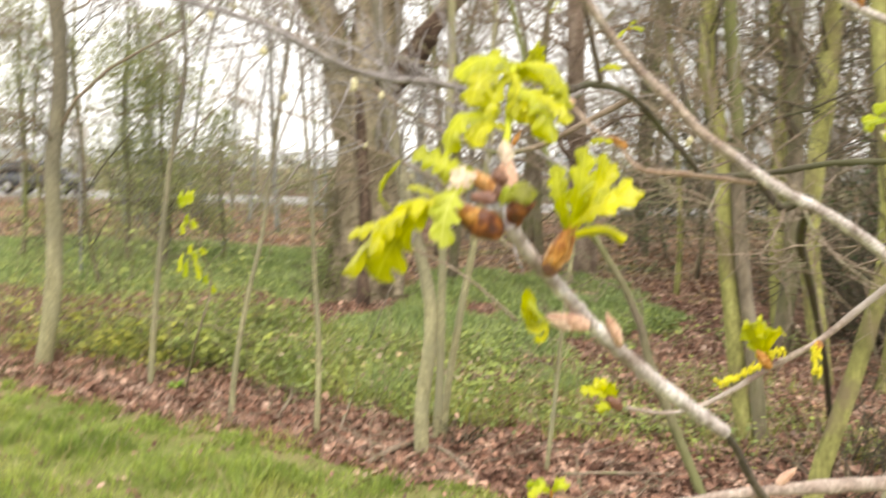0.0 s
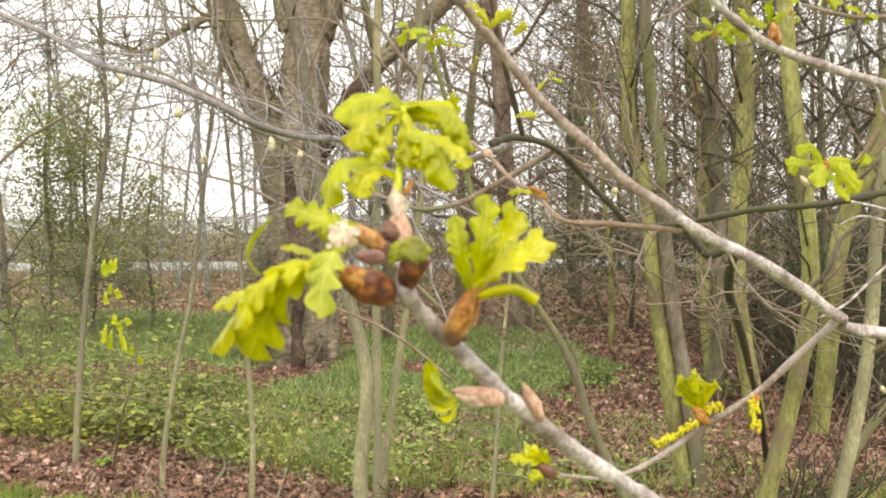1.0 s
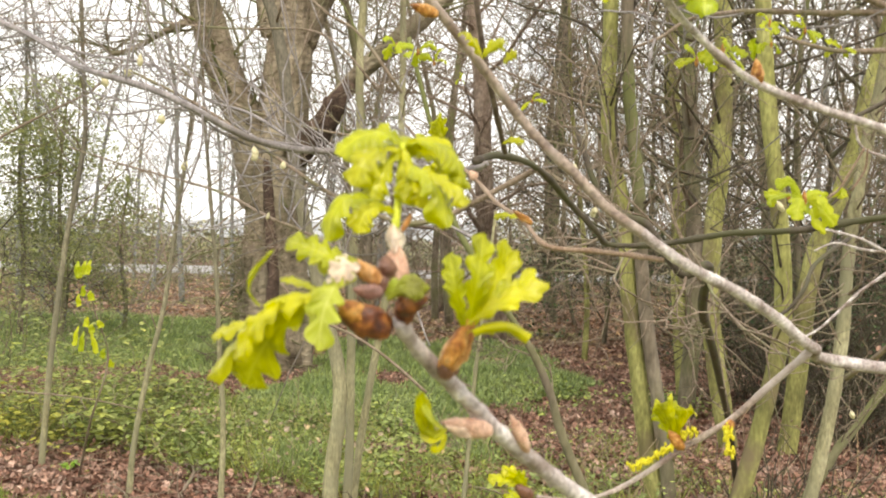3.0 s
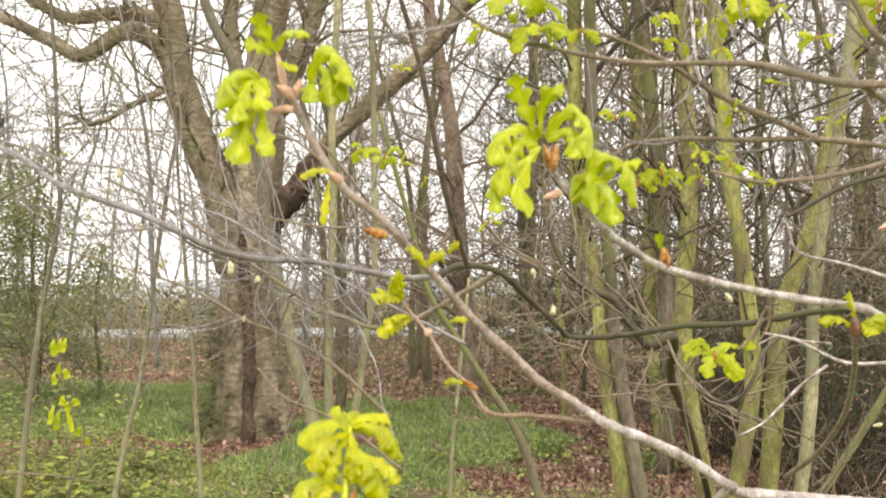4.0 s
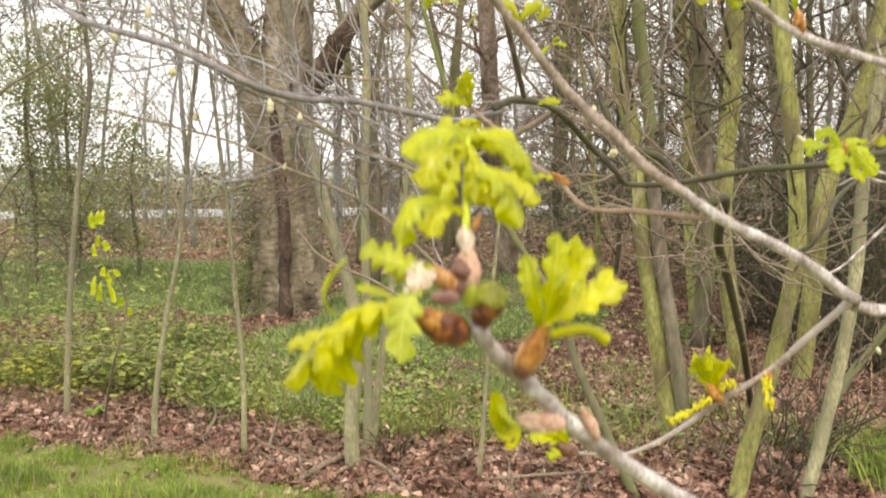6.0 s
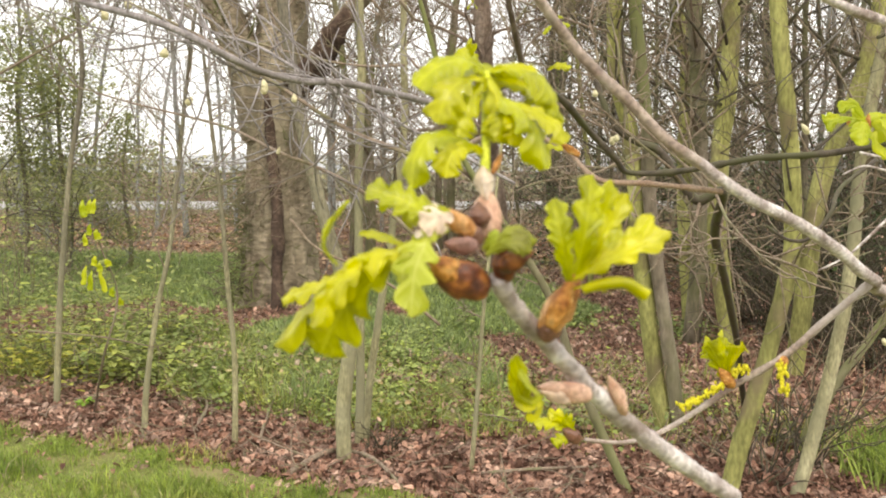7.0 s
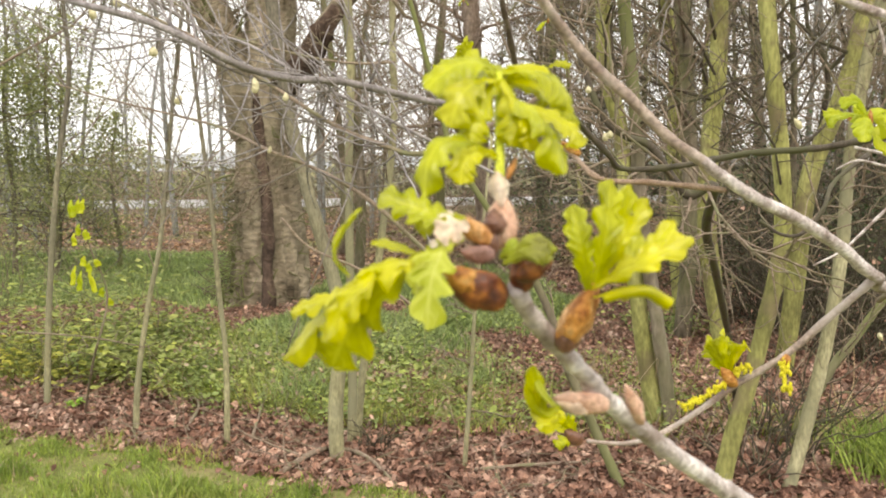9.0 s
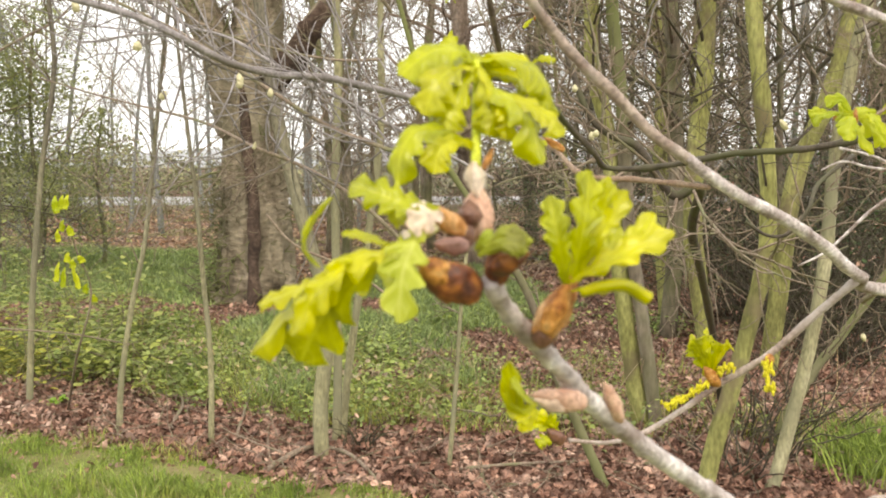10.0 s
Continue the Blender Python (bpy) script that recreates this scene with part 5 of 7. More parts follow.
CLUSTERS = [
    ((0.308, 0.96, 2.032), 0.045, 7, branch_e), ((0.315, 0.96, 2.001), 0.04, 6, branch_e), ((0.262, 0.95, 1.995), 0.016, 3, branch_e),
    ((0.367, 1.0, 2.013), 0.022, 4, branch_e), ((0.556, 1.15, 2.071), 0.034, 5, branch_e), ((0.593, 1.15, 2.102), 0.055, 8, branch_e),
    ((0.635, 1.15, 2.087), 0.034, 5, branch_e), ((0.64, 1.15, 2.123), 0.022, 4, branch_e), ((0.598, 1.15, 2.144), 0.04, 6, branch_e),
    ((0.634, 1.05, 2.026), 0.03, 4, branch_e), ((0.644, 0.95, 2.027), 0.034, 5, branch_e), ((0.662, 0.95, 2.052), 0.03, 5, branch_e),
    ((0.549, 1.1, 2.025), 0.018, 4, branch_e), ((0.576, 1.35, 2.143), 0.028, 5, branch_e), ((0.571, 1.35, 2.106), 0.024, 4, branch_e),
    ((0.541, 1.2, 2.058), 0.018, 3, branch_e), ((0.615, 1.1, 1.986), 0.016, 3, branch_e), ((0.242, 0.95, 2.031), 0.018, 3, branch_e),
    ((0.452, 1.18, 1.963), 0.028, 5, branch_f), ((0.478, 1.18, 1.886), 0.034, 5, branch_f), ((0.507, 1.18, 1.9), 0.04, 6, branch_f),
    ((0.524, 1.1, 1.91), 0.024, 4, branch_f), ((0.532, 1.04, 1.889), 0.024, 5, branch_f), ((0.5, 1.04, 1.875), 0.020, 3, branch_f),
    ((0.562, 1.03, 1.87), 0.020, 4, branch_f), ((0.563, 1.1, 1.956), 0.022, 4, branch_f), ((0.691, 1.15, 1.96), 0.014, 3, branch_f), ((0.719, 1.15, 1.958), 0.014, 3, branch_f),
    ((0.744, 1.1, 1.952), 0.014, 3, branch_f), ((0.263, 1.7, 1.95), 0.018, 3, branch_h), ((0.302, 1.2, 1.84), 0.018, 3, branch_h),
    ((0.158, 1.75, 2.013), 0.035, 4, branch_h), ((0.194, 1.75, 2.003), 0.04, 5, branch_h), ((0.222, 1.75, 1.987), 0.035, 4, branch_h),
    ((0.224, 1.75, 2.158), 0.022, 4, branch_h), ((0.387, 0.75, 1.716), 0.016, 4, branch_c), ((0.382, 0.72, 1.714), 0.026, 6, branch_c),
]
for k, (c, s, n, par) in enumerate(CLUSTERS):
    leaf_cluster(c, s, n, par, 700 + k, 0.65)
# pale closed buds along the dark branches
BUDS = [((-0.029, 1.43, 1.789), (-0.033, 1.43, 1.807), 0.006), ((-0.031, 1.43, 1.784), (-0.03, 1.43, 1.802), 0.006), ((-0.041, 1.65, 1.711), (-0.037, 1.65, 1.725), 0.004),
        ((-0.277, 1.6, 1.903), (-0.283, 1.6, 1.924), 0.007), ((-0.255, 1.7, 1.953), (-0.254, 1.7, 1.979), 0.006), ((-0.262, 2.05, 1.813), (-0.25, 2.05, 1.834), 0.009),
        ((-0.221, 1.7, 1.862), (-0.217, 1.7, 1.881), 0.009), ((0.425, 1.42, 1.724), (0.428, 1.42, 1.736), 0.006), ((0.398, 1.42, 1.782), (0.397, 1.42, 1.794), 0.005),
        ((0.748, 1.55, 1.74), (0.733, 1.55, 1.759), 0.006), ((0.46, 1.57, 1.724), (0.458, 1.57, 1.74), 0.006), ((0.01, 1.4, 1.772), (0.011, 1.4, 1.785), 0.005),
        ((-0.215, 1.5, 1.903), (-0.222, 1.5, 1.916), 0.007), ((0.673, 1.2, 1.501), (0.678, 1.2, 1.49), 0.0035), ((0.665, 1.0, 1.624), (0.652, 1.0, 1.622), 0.0025)]
for a, b, r in BUDS:
    bud("bud", a, Vector(a).lerp(Vector(b), 0.8), r * 0.8, BUD_PALE, branch_h, "pale green closed bud")
# fine side twigs
rng = random.Random(5)
g = Geo()
for src, count, lo, hi, far in ((branch_e, 12, 0.0, 0.8, 0.3), (branch_f, 14, 0.0, 0.8, 0.3), (branch_h, 40, 0.1, 0.97, 0.5), (branch_i, 18, 0.2, 0.97, 0.4), (branch_j, 22, 0.3, 0.97, 0.45), (branch_k, 26, 0.4, 0.97, 0.5)):
    vs = src.data.vertices
    for k in range(count):
        p = vs[int(len(vs) * rng.uniform(lo, hi))].co.copy()
        q = wander(g, rng, p, (rng.uniform(-1, 0.3), rng.uniform(-0.3, 0.8), rng.uniform(-0.5, 1)), rng.uniform(0.1, far), 0.0015, 0.0007, 5, 9, 0.04, 0.13)
        if rng.random() < 0.7:
            wander(g, rng, q[3], (rng.uniform(-1, 0.5), rng.uniform(-0.3, 0.6), rng.uniform(-0.4, 1)), rng.uniform(0.06, 0.2), 0.0011, 0.0006, 4, 4, 0.04, 0.2)
part("side_growth", g, TWIG_MID, oak, "thin bare side twigs", kind="stuff")


# ---- saplings and young trees at the edge of the wood ----
def sapling(points, r0, r1, material, label, height=7.0, crown=14, seed=1, reach=0.9, low=0.3, name="sapling", category="young tree", extra=()):
    """A slim young tree: its stem goes on upwards past the last given point, with bare side twigs."""
    rng = random.Random(seed)
    pts = [Vector(p) for p in points]
    pts[0].z = ground_z(pts[0].x, pts[0].y) - 0.05
    d = (pts[-1] - pts[-2]).normalized()
    while pts[-1].z < height:
        d = (d + Vector((rng.gauss(0, 0.06), rng.gauss(0, 0.06), 0.15))).normalized()
        pts.append(pts[-1] + d * 0.7)
    t = thing(name, (pts[0].x, pts[0].y, pts[0].z), label, category, "young trees")
    line = spline(pts, 6)
    g = Geo()
    tube(g, line, r0, r1, 12, 0.14, 0.04, 0.9, rng)
    part("trunk", g, material, t)
    g = Geo()
    twigs(g, rng, line, r0 * 0.45, int(crown * 1.5), reach * 1.2, 2, 0.08, low, 0.0018, (3, 6), 0.2)
    for way, rr in extra:
        tube(g, spline(way, 5), rr, rr * 0.6, 6, 0.1)
        twigs(g, rng, spline(way, 5), rr * 0.5, 7, 0.4, 1, 0.05, 0.2, 0.0018, (2, 4), 0.25)
    part("crown", g, TWIG_DARK if seed in (19, 22, 23, 25) else TWIG_BROWN, t, "thin bare brown twigs", kind="stuff")
    return t


PALE = "slim pale-barked sapling standing in dead leaves"
MOSS = "young tree with algae-green bark in the wood"
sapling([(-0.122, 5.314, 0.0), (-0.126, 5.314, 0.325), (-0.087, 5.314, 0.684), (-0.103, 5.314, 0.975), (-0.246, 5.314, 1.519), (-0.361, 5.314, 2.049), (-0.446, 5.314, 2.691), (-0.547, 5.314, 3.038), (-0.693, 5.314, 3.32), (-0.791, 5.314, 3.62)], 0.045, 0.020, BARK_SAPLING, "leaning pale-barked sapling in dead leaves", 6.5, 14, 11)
sapling([(-0.049, 5.6, 0.0), (-0.034, 5.6, 0.487), (-0.038, 5.6, 1.001), (-0.035, 5.6, 1.673), (-0.012, 5.6, 2.264), (-0.021, 5.6, 2.813), (0.019, 5.6, 3.737)], 0.028, 0.018, BARK_PALE, PALE, 7, 14, 12)
sapling([(-0.017, 5.71, 0.0), (0.017, 5.71, 0.355), (0.076, 5.71, 0.776), (0.163, 5.71, 1.329), (0.237, 5.71, 1.94), (0.237, 5.71, 2.335)], 0.026, 0.017, BARK_PALE, PALE, 5, 10, 13)
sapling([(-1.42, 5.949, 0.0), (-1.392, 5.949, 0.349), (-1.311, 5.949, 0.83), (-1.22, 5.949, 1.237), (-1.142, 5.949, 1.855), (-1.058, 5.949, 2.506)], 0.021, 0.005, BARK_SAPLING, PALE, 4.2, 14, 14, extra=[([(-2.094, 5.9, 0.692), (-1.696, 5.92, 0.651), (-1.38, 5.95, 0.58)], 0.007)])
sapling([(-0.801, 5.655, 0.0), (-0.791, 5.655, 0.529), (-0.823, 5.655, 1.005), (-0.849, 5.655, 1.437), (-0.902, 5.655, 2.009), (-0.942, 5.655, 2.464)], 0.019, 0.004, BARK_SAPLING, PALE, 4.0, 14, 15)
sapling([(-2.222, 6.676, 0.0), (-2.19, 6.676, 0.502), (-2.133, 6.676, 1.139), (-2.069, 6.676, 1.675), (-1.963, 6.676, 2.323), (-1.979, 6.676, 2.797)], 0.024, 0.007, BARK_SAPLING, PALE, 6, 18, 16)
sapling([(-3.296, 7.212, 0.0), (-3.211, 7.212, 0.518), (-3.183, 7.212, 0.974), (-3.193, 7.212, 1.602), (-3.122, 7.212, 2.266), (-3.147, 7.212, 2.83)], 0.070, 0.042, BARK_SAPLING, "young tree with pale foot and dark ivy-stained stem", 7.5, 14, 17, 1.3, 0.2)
sapling([(0.577, 5.035, 0.0), (0.617, 5.035, 0.473), (0.644, 5.035, 0.877), (0.67, 5.035, 1.153)], 0.014, 0.008, BARK_PALE, "thin bare sapling stem", 1.7, 4, 18, 0.3)
sapling([(1.88, 5.69, 0.0), (1.802, 5.69, 0.42), (1.731, 5.69, 0.886), (1.673, 5.69, 1.31), (1.618, 5.69, 1.898), (1.515, 5.69, 2.326), (1.509, 5.69, 3.128), (1.508, 5.69, 3.797)], 0.055, 0.034, BARK_MOSS, MOSS, 8, 22, 19, 1.2, 0.25, extra=[([(1.691, 6.4, 2.806), (1.722, 6.3, 3.033), (1.784, 6.2, 3.286), (1.957, 6.1, 3.518), (2.13, 6.0, 3.681), (2.229, 6.0, 4.001)], 0.024), ([(1.957, 6.1, 3.518), (1.808, 6.1, 3.668), (1.728, 6.1, 3.948)], 0.014)])
sapling([(1.955, 5.622, 0.0), (1.876, 5.622, 0.505), (1.799, 5.622, 0.965), (1.725, 5.622, 1.486), (1.691, 5.622, 1.996), (1.609, 5.622, 2.678)], 0.045, 0.028, BARK_WOOD, MOSS, 8, 20, 20, 1.2, 0.25)
sapling([(3.304, 9.386, 0.0), (3.238, 9.386, 0.748), (3.188, 9.386, 1.63), (3.194, 9.386, 2.782), (3.069, 9.386, 3.299), (3.132, 9.386, 5.153)], 0.07, 0.042, BARK_MOSS, MOSS, 10, 26, 21, 1.6, 0.2)
sapling([(3.02, 7.41, 0.0), (2.913, 7.41, 0.525), (2.826, 7.41, 1.087), (2.823, 7.41, 1.732), (2.885, 7.41, 2.366), (2.88, 7.41, 3.215), (2.813, 7.41, 4.438)], 0.080, 0.054, BARK_MOSS, MOSS, 10, 26, 22, 1.6, 0.2, extra=[([(3.306, 8.6, 2.295), (3.115, 8.5, 2.65), (2.867, 8.4, 2.689), (2.628, 8.4, 2.866)], 0.02)])
sapling([(1.839, 4.603, 0.0), (1.913, 4.603, 0.288), (2.014, 4.603, 0.66), (2.131, 4.603, 1.162), (2.15, 4.603, 1.432), (2.114, 4.603, 1.874), (2.042, 4.603, 2.421), (1.996, 4.603, 3.051), (1.957, 4.603, 3.415)], 0.048, 0.030, BARK_MOSS, "crooked young tree with algae-green bark", 8, 24, 23, 1.1, 0.25)
sapling([(2.191, 4.584, 0.0), (2.3, 4.584, 0.393), (2.393, 4.584, 0.829), (2.45, 4.584, 1.256), (2.471, 4.584, 1.654), (2.536, 4.584, 2.125), (2.644, 4.584, 2.658), (2.76, 4.584, 3.423)], 0.036, 0.025, BARK_PALE, "young tree with pale grey-green bark in the wood", 8, 22, 24, 1.1, 0.2)
sapling([(3.376, 7.164, 0.0), (3.452, 7.164, 0.643), (3.551, 7.164, 1.564), (3.829, 7.164, 2.275), (4.033, 7.164, 3.123), (4.327, 7.164, 4.086)], 0.078, 0.055, BARK_MOSS, "leaning young tree with algae-green bark", 9, 24, 25, 1.4, 0.2, extra=[([(4.104, 8.2, 1.678), (4.083, 8.0, 2.125), (4.057, 7.9, 2.46), (3.963, 7.9, 2.701), (3.818, 7.8, 2.83), (3.784, 7.8, 3.159)], 0.028), ([(4.042, 7.9, 2.46), (4.224, 7.8, 2.664), (4.515, 7.8, 2.712)], 0.02), ([(3.337, 7.6, 1.706), (3.538, 7.6, 1.515), (3.737, 7.6, 1.418), (3.953, 7.6, 1.63)], 0.012)])
sapling([(2.527, 5.228, 0.0), (2.589, 5.228, 0.218), (2.687, 5.228, 0.367), (2.785, 5.228, 0.532), (2.916, 5.228, 0.696)], 0.03, 0.02, BARK_WOOD, "dark crooked stem leaning on a tree", 2, 6, 26, 0.6)
sapling([(1.387, 4.679, 0.0), (1.287, 4.679, 0.189), (1.065, 4.679, 0.696), (0.992, 4.679, 0.93), (0.897, 4.679, 1.132), (0.793, 4.679, 1.291), (0.664, 4.679, 1.492), (0.500, 4.679, 1.753), (0.434, 4.679, 1.998)], 0.027, 0.011, BARK_WOOD, "slim leaning stem with olive bark", 2.4, 6, 27, 0.35)
sapling([(2.498, 5.879, -0.0), (2.25, 5.4, 0.336), (1.883, 4.6, 0.809), (1.418, 3.6, 1.277), (1.153, 3.0, 1.486), (1.059, 2.7, 1.625), (0.987, 2.7, 1.602), (0.925, 2.7, 1.674), (0.876, 2.7, 1.741), (0.805, 2.7, 1.768), (0.739, 2.7, 1.828), (0.686, 2.75, 1.999)],
        0.020, 0.008, TWIG_DARK, "dark twisted shrub stem with hooked branch", 1.0, 10, 28, 0.5, 0.3, "shrub", "shrub")

# bright drooping leaves on a thin twig beside a sapling
hang = thing("seedling", (-1.9, 6.482, 0.0), "thin seedling with bright drooping yellow-green leaves", "plant")
limb("stem", [(-1.9, 6.482, 0.0), (-1.457, 5.3, 0.624), (-1.336, 5.2, 1.0), (-1.383, 5.1, 1.271), (-1.41, 5.0, 1.557)], 0.008, 0.003, TWIG_BROWN, hang, 6, 5)
for k, (c, s, n) in enumerate([((-1.414, 5.0, 1.537), 0.085, 4), ((-1.421, 5.05, 1.371), 0.07, 3), ((-1.394, 5.1, 1.217), 0.05, 3), ((-1.428, 5.1, 1.176), 0.13, 3), ((-1.341, 5.2, 1.022), 0.05, 2)]):
    rng = random.Random(900 + k)
    for j in range(n):
        base = Vector(c) + Vector(((j - (n - 1) / 2) * 0.027, rng.uniform(-0.03, 0.03), rng.uniform(-0.035, 0.035)))
        tip = base + Vector((rng.uniform(-0.035, 0.035), rng.uniform(-0.03, 0.0), -s * rng.uniform(0.75, 1.0)))
        young_leaf("leaf", [base, base.lerp(tip, 0.35) + Vector((0, -0.012, 0.006)), base.lerp(tip, 0.75), tip], 0.036, (rng.uniform(-0.4, 0.4), -1, 0.3), LEAF_FAR, hang, 2, 0.14, 0.3, 0.4, 910 + k * 10 + j)

# ---- the old oak ----
old = thing("old_oak", (-1.25, 11.7, 0.0), "large old bare oak with forked trunk and heavy arching limbs", "tree")
g = Geo()
rng = random.Random(3)
main = spline([(-1.30, 11.7, -0.1)] + [(-1.245, 11.7, 0.24), (-1.247, 11.7, 1.226), (-1.221, 11.65, 2.08), (-1.167, 11.6, 2.937), (-1.076, 11.6, 3.95), (-1.006, 11.6, 4.979), (-0.919, 11.6, 6.173), (-0.854, 11.7, 8.209)], 14)
tube(g, main, 0.57, 0.15, 90, 0.2, 0.0, 0.8, rng, 0.11)
part("trunk", g, BARK_OLD, old)
OLD_BOUGHS = [
    ([(-1.376, 11.6, 2.081), (-1.469, 11.5, 2.644), (-1.637, 11.45, 3.172), (-1.908, 11.4, 3.839), (-2.1, 11.4, 4.551), (-2.194, 11.4, 5.198), (-2.445, 11.4, 6.064), (-2.809, 11.4, 7.599)], 0.27, 0.13),
    ([(-1.061, 11.6, 2.72), (-0.692, 11.4, 3.021), (-0.401, 11.2, 3.418), (-0.119, 11.1, 3.718), (0.228, 11.0, 4.015), (0.718, 11.0, 4.49), (1.179, 11.0, 4.978), (1.504, 11.0, 5.399), (2.007, 11.0, 5.61), (3.02, 11.0, 5.686), (3.526, 11.0, 5.49), (4.11, 11.0, 5.323), (4.854, 11.0, 5.319)], 0.13, 0.07),
    ([(-2.12, 11.4, 4.515), (-2.308, 11.3, 4.809), (-2.692, 11.2, 4.953), (-3.16, 11.1, 4.62), (-3.558, 11.1, 4.824), (-4.113, 11.0, 5.049), (-4.758, 11.0, 5.177)], 0.13, 0.05),
    ([(-2.193, 11.4, 5.054), (-2.482, 11.3, 5.178), (-2.89, 11.3, 5.193), (-3.362, 11.3, 5.137), (-3.768, 11.3, 5.323), (-4.174, 11.3, 5.635), (-4.518, 11.3, 6.125)], 0.10, 0.05),
    ([(-2.05, 11.4, 4.409), (-2.336, 11.3, 4.228), (-2.581, 11.2, 4.065), (-2.852, 11.1, 3.864), (-3.117, 11.0, 3.762)], 0.055, 0.02),
    ([(-0.92, 11.6, 4.097), (-0.632, 11.6, 4.761), (-0.414, 11.6, 5.433), (-0.118, 11.6, 6.341)], 0.15, 0.10),
    ([(-1.334, 11.5, 4.147), (-1.463, 11.5, 5.092), (-1.517, 11.5, 6.271)], 0.10, 0.08),
]
g2 = Geo()
for k, (pts, r0, r1) in enumerate(OLD_BOUGHS):
    g = Geo()
    line = spline(pts, 7)
    tube(g, line, r0, r1, 40, 0.2, 0.05, 1.0, rng, 0.08)
    part("limb", g, BARK_OLD, old)
    twigs(g2, rng, line, r1 * 0.6, 17, 1.6, 2, 0.06, 0.2, 0.0042, (3, 5))
twigs(g2, rng, main, 0.05, 22, 1.7, 2, 0.03, 0.22, 0.0042, (3, 5))
for k in range(210):
    i = rng.randrange(2, 62) if k < 90 else rng.randrange(1, 34)
    p = main[i]
    a = rng.uniform(-2.9, -0.2) if k < 90 else rng.uniform(-3.5, -2.0)
    r = 0.50 - 0.0042 * i
    q = wander(g2, rng, p + Vector((math.cos(a), math.sin(a), 0)) * r * 0.92, (math.cos(a) * 1.3 + rng.gauss(0, 0.5), math.sin(a) * 0.5, rng.uniform(-0.3, 0.5)), rng.uniform(0.15, 0.6), 0.011, 0.005, 4, 5, 0.03, 0.35)
    wander(g2, rng, q[2], (rng.gauss(0, 1), -0.3, rng.gauss(0, 0.6)), rng.uniform(0.1, 0.3), 0.006, 0.004, 3, 4, 0.03, 0.35)
part("crown", g2, BARK_WOOD, old, "bare grey-brown twigs", kind="stuff")
limb("burl", [(-0.971, 11.4, 2.703), (-0.643, 11.2, 2.998), (-0.478, 11.1, 3.264), (-0.292, 11.1, 3.543)], 0.17, 0.10, BARK_DARK, old, 16, 6, 0.45, 0.3, "dark broken burl at the foot of a limb")
limb("stem", [(-1.182, 11.02, -0.13), (-1.184, 11.13, 0.715), (-1.206, 11.19, 1.522), (-1.268, 11.24, 2.208), (-1.321, 11.32, 2.769)], 0.085, 0.05, BARK_DARK, old, 12, 8, 0.5, 0, "dark reddish-brown seam up the trunk")


# ---- the wood behind ----
def bare_tree(seed, height, r, count, reach, lean=0.08, material=None, low=0.3, depth=2, label="", twig=None, lift=0.12):
    rng = random.Random(seed)
    p, d = Vector((0, 0, -0.1)), Vector((rng.gauss(0, lean), rng.gauss(0, lean), 1)).normalized()
    pts = [p.copy()]
    n = 9
    for k in range(n):
        d = (d + Vector((rng.gauss(0, 0.07), rng.gauss(0, 0.07), 0.12))).normalized()
        p = p + d * height / n
        pts.append(p.copy())
    t = thing("bare_tree", (0, 0, 0), label, "tree", "trees of the wood")
    g = Geo()
    line = spline(pts, 3)
    tube(g, line, r, r * 0.3, 8, 0.12, 0, 0.9, rng)
    part("trunk", g, material or BARK_WOOD, t)
    g = Geo()
    twigs(g, rng, line, r * 0.45, count, reach, depth, lift, low, 0.005 if material != BARK_FAR else 0.004, (5, 8) if material != BARK_FAR else (4, 6), 0.22)
    part("crown", g, twig or material or BARK_WOOD, t, "crown of fine bare twigs", kind="stuff")
    return t


KINDS = [bare_tree(40 + k, h, r, c, re, le, mt, lo, 2, lb, tw, li) for k, (h, r, c, re, le, mt, lo, lb, tw, li) in enumerate([
    (11, 0.09, 30, 2.2, 0.06, BARK_WOOD, 0.06, "bare woodland tree with greenish bark and dense twigs", TWIG_BROWN, 0.05),
    (9, 0.055, 28, 1.9, 0.10, BARK_MOSS, 0.06, "slim bare tree with green bark", TWIG_BROWN, 0.05),
    (12, 0.12, 30, 2.4, 0.07, BARK_WOOD, 0.08, "bare grey-brown woodland tree", BARK_WOOD, 0.05),
    (7, 0.04, 28, 1.8, 0.12, BARK_WOOD, 0.04, "thin bare understorey tree", TWIG_DARK, 0.02),
    (10, 0.06, 22, 1.4, 0.05, BARK_FAR, 0.2, "slim bare tree far off, bark greyed for haze", BARK_FAR, 0.15),
    (12, 0.085, 22, 1.7, 0.05, BARK_FAR, 0.2, "tall bare tree far off, bark greyed for haze", BARK_FAR, 0.15),
])]
warm = bare_tree(47, 10, 0.20, 34, 2.3, 0.03, BARK_WARM, 0.12, 2, "bare tree with smooth warm brown bark", BARK_WARM, 0.05)
warm.matrix_basis = Matrix.Translation((2.03, 15.0, 0)) @ Matrix.Rotation(0.6, 4, "Z")
rng = random.Random(77)
spots = [(2.03, 15.0)]


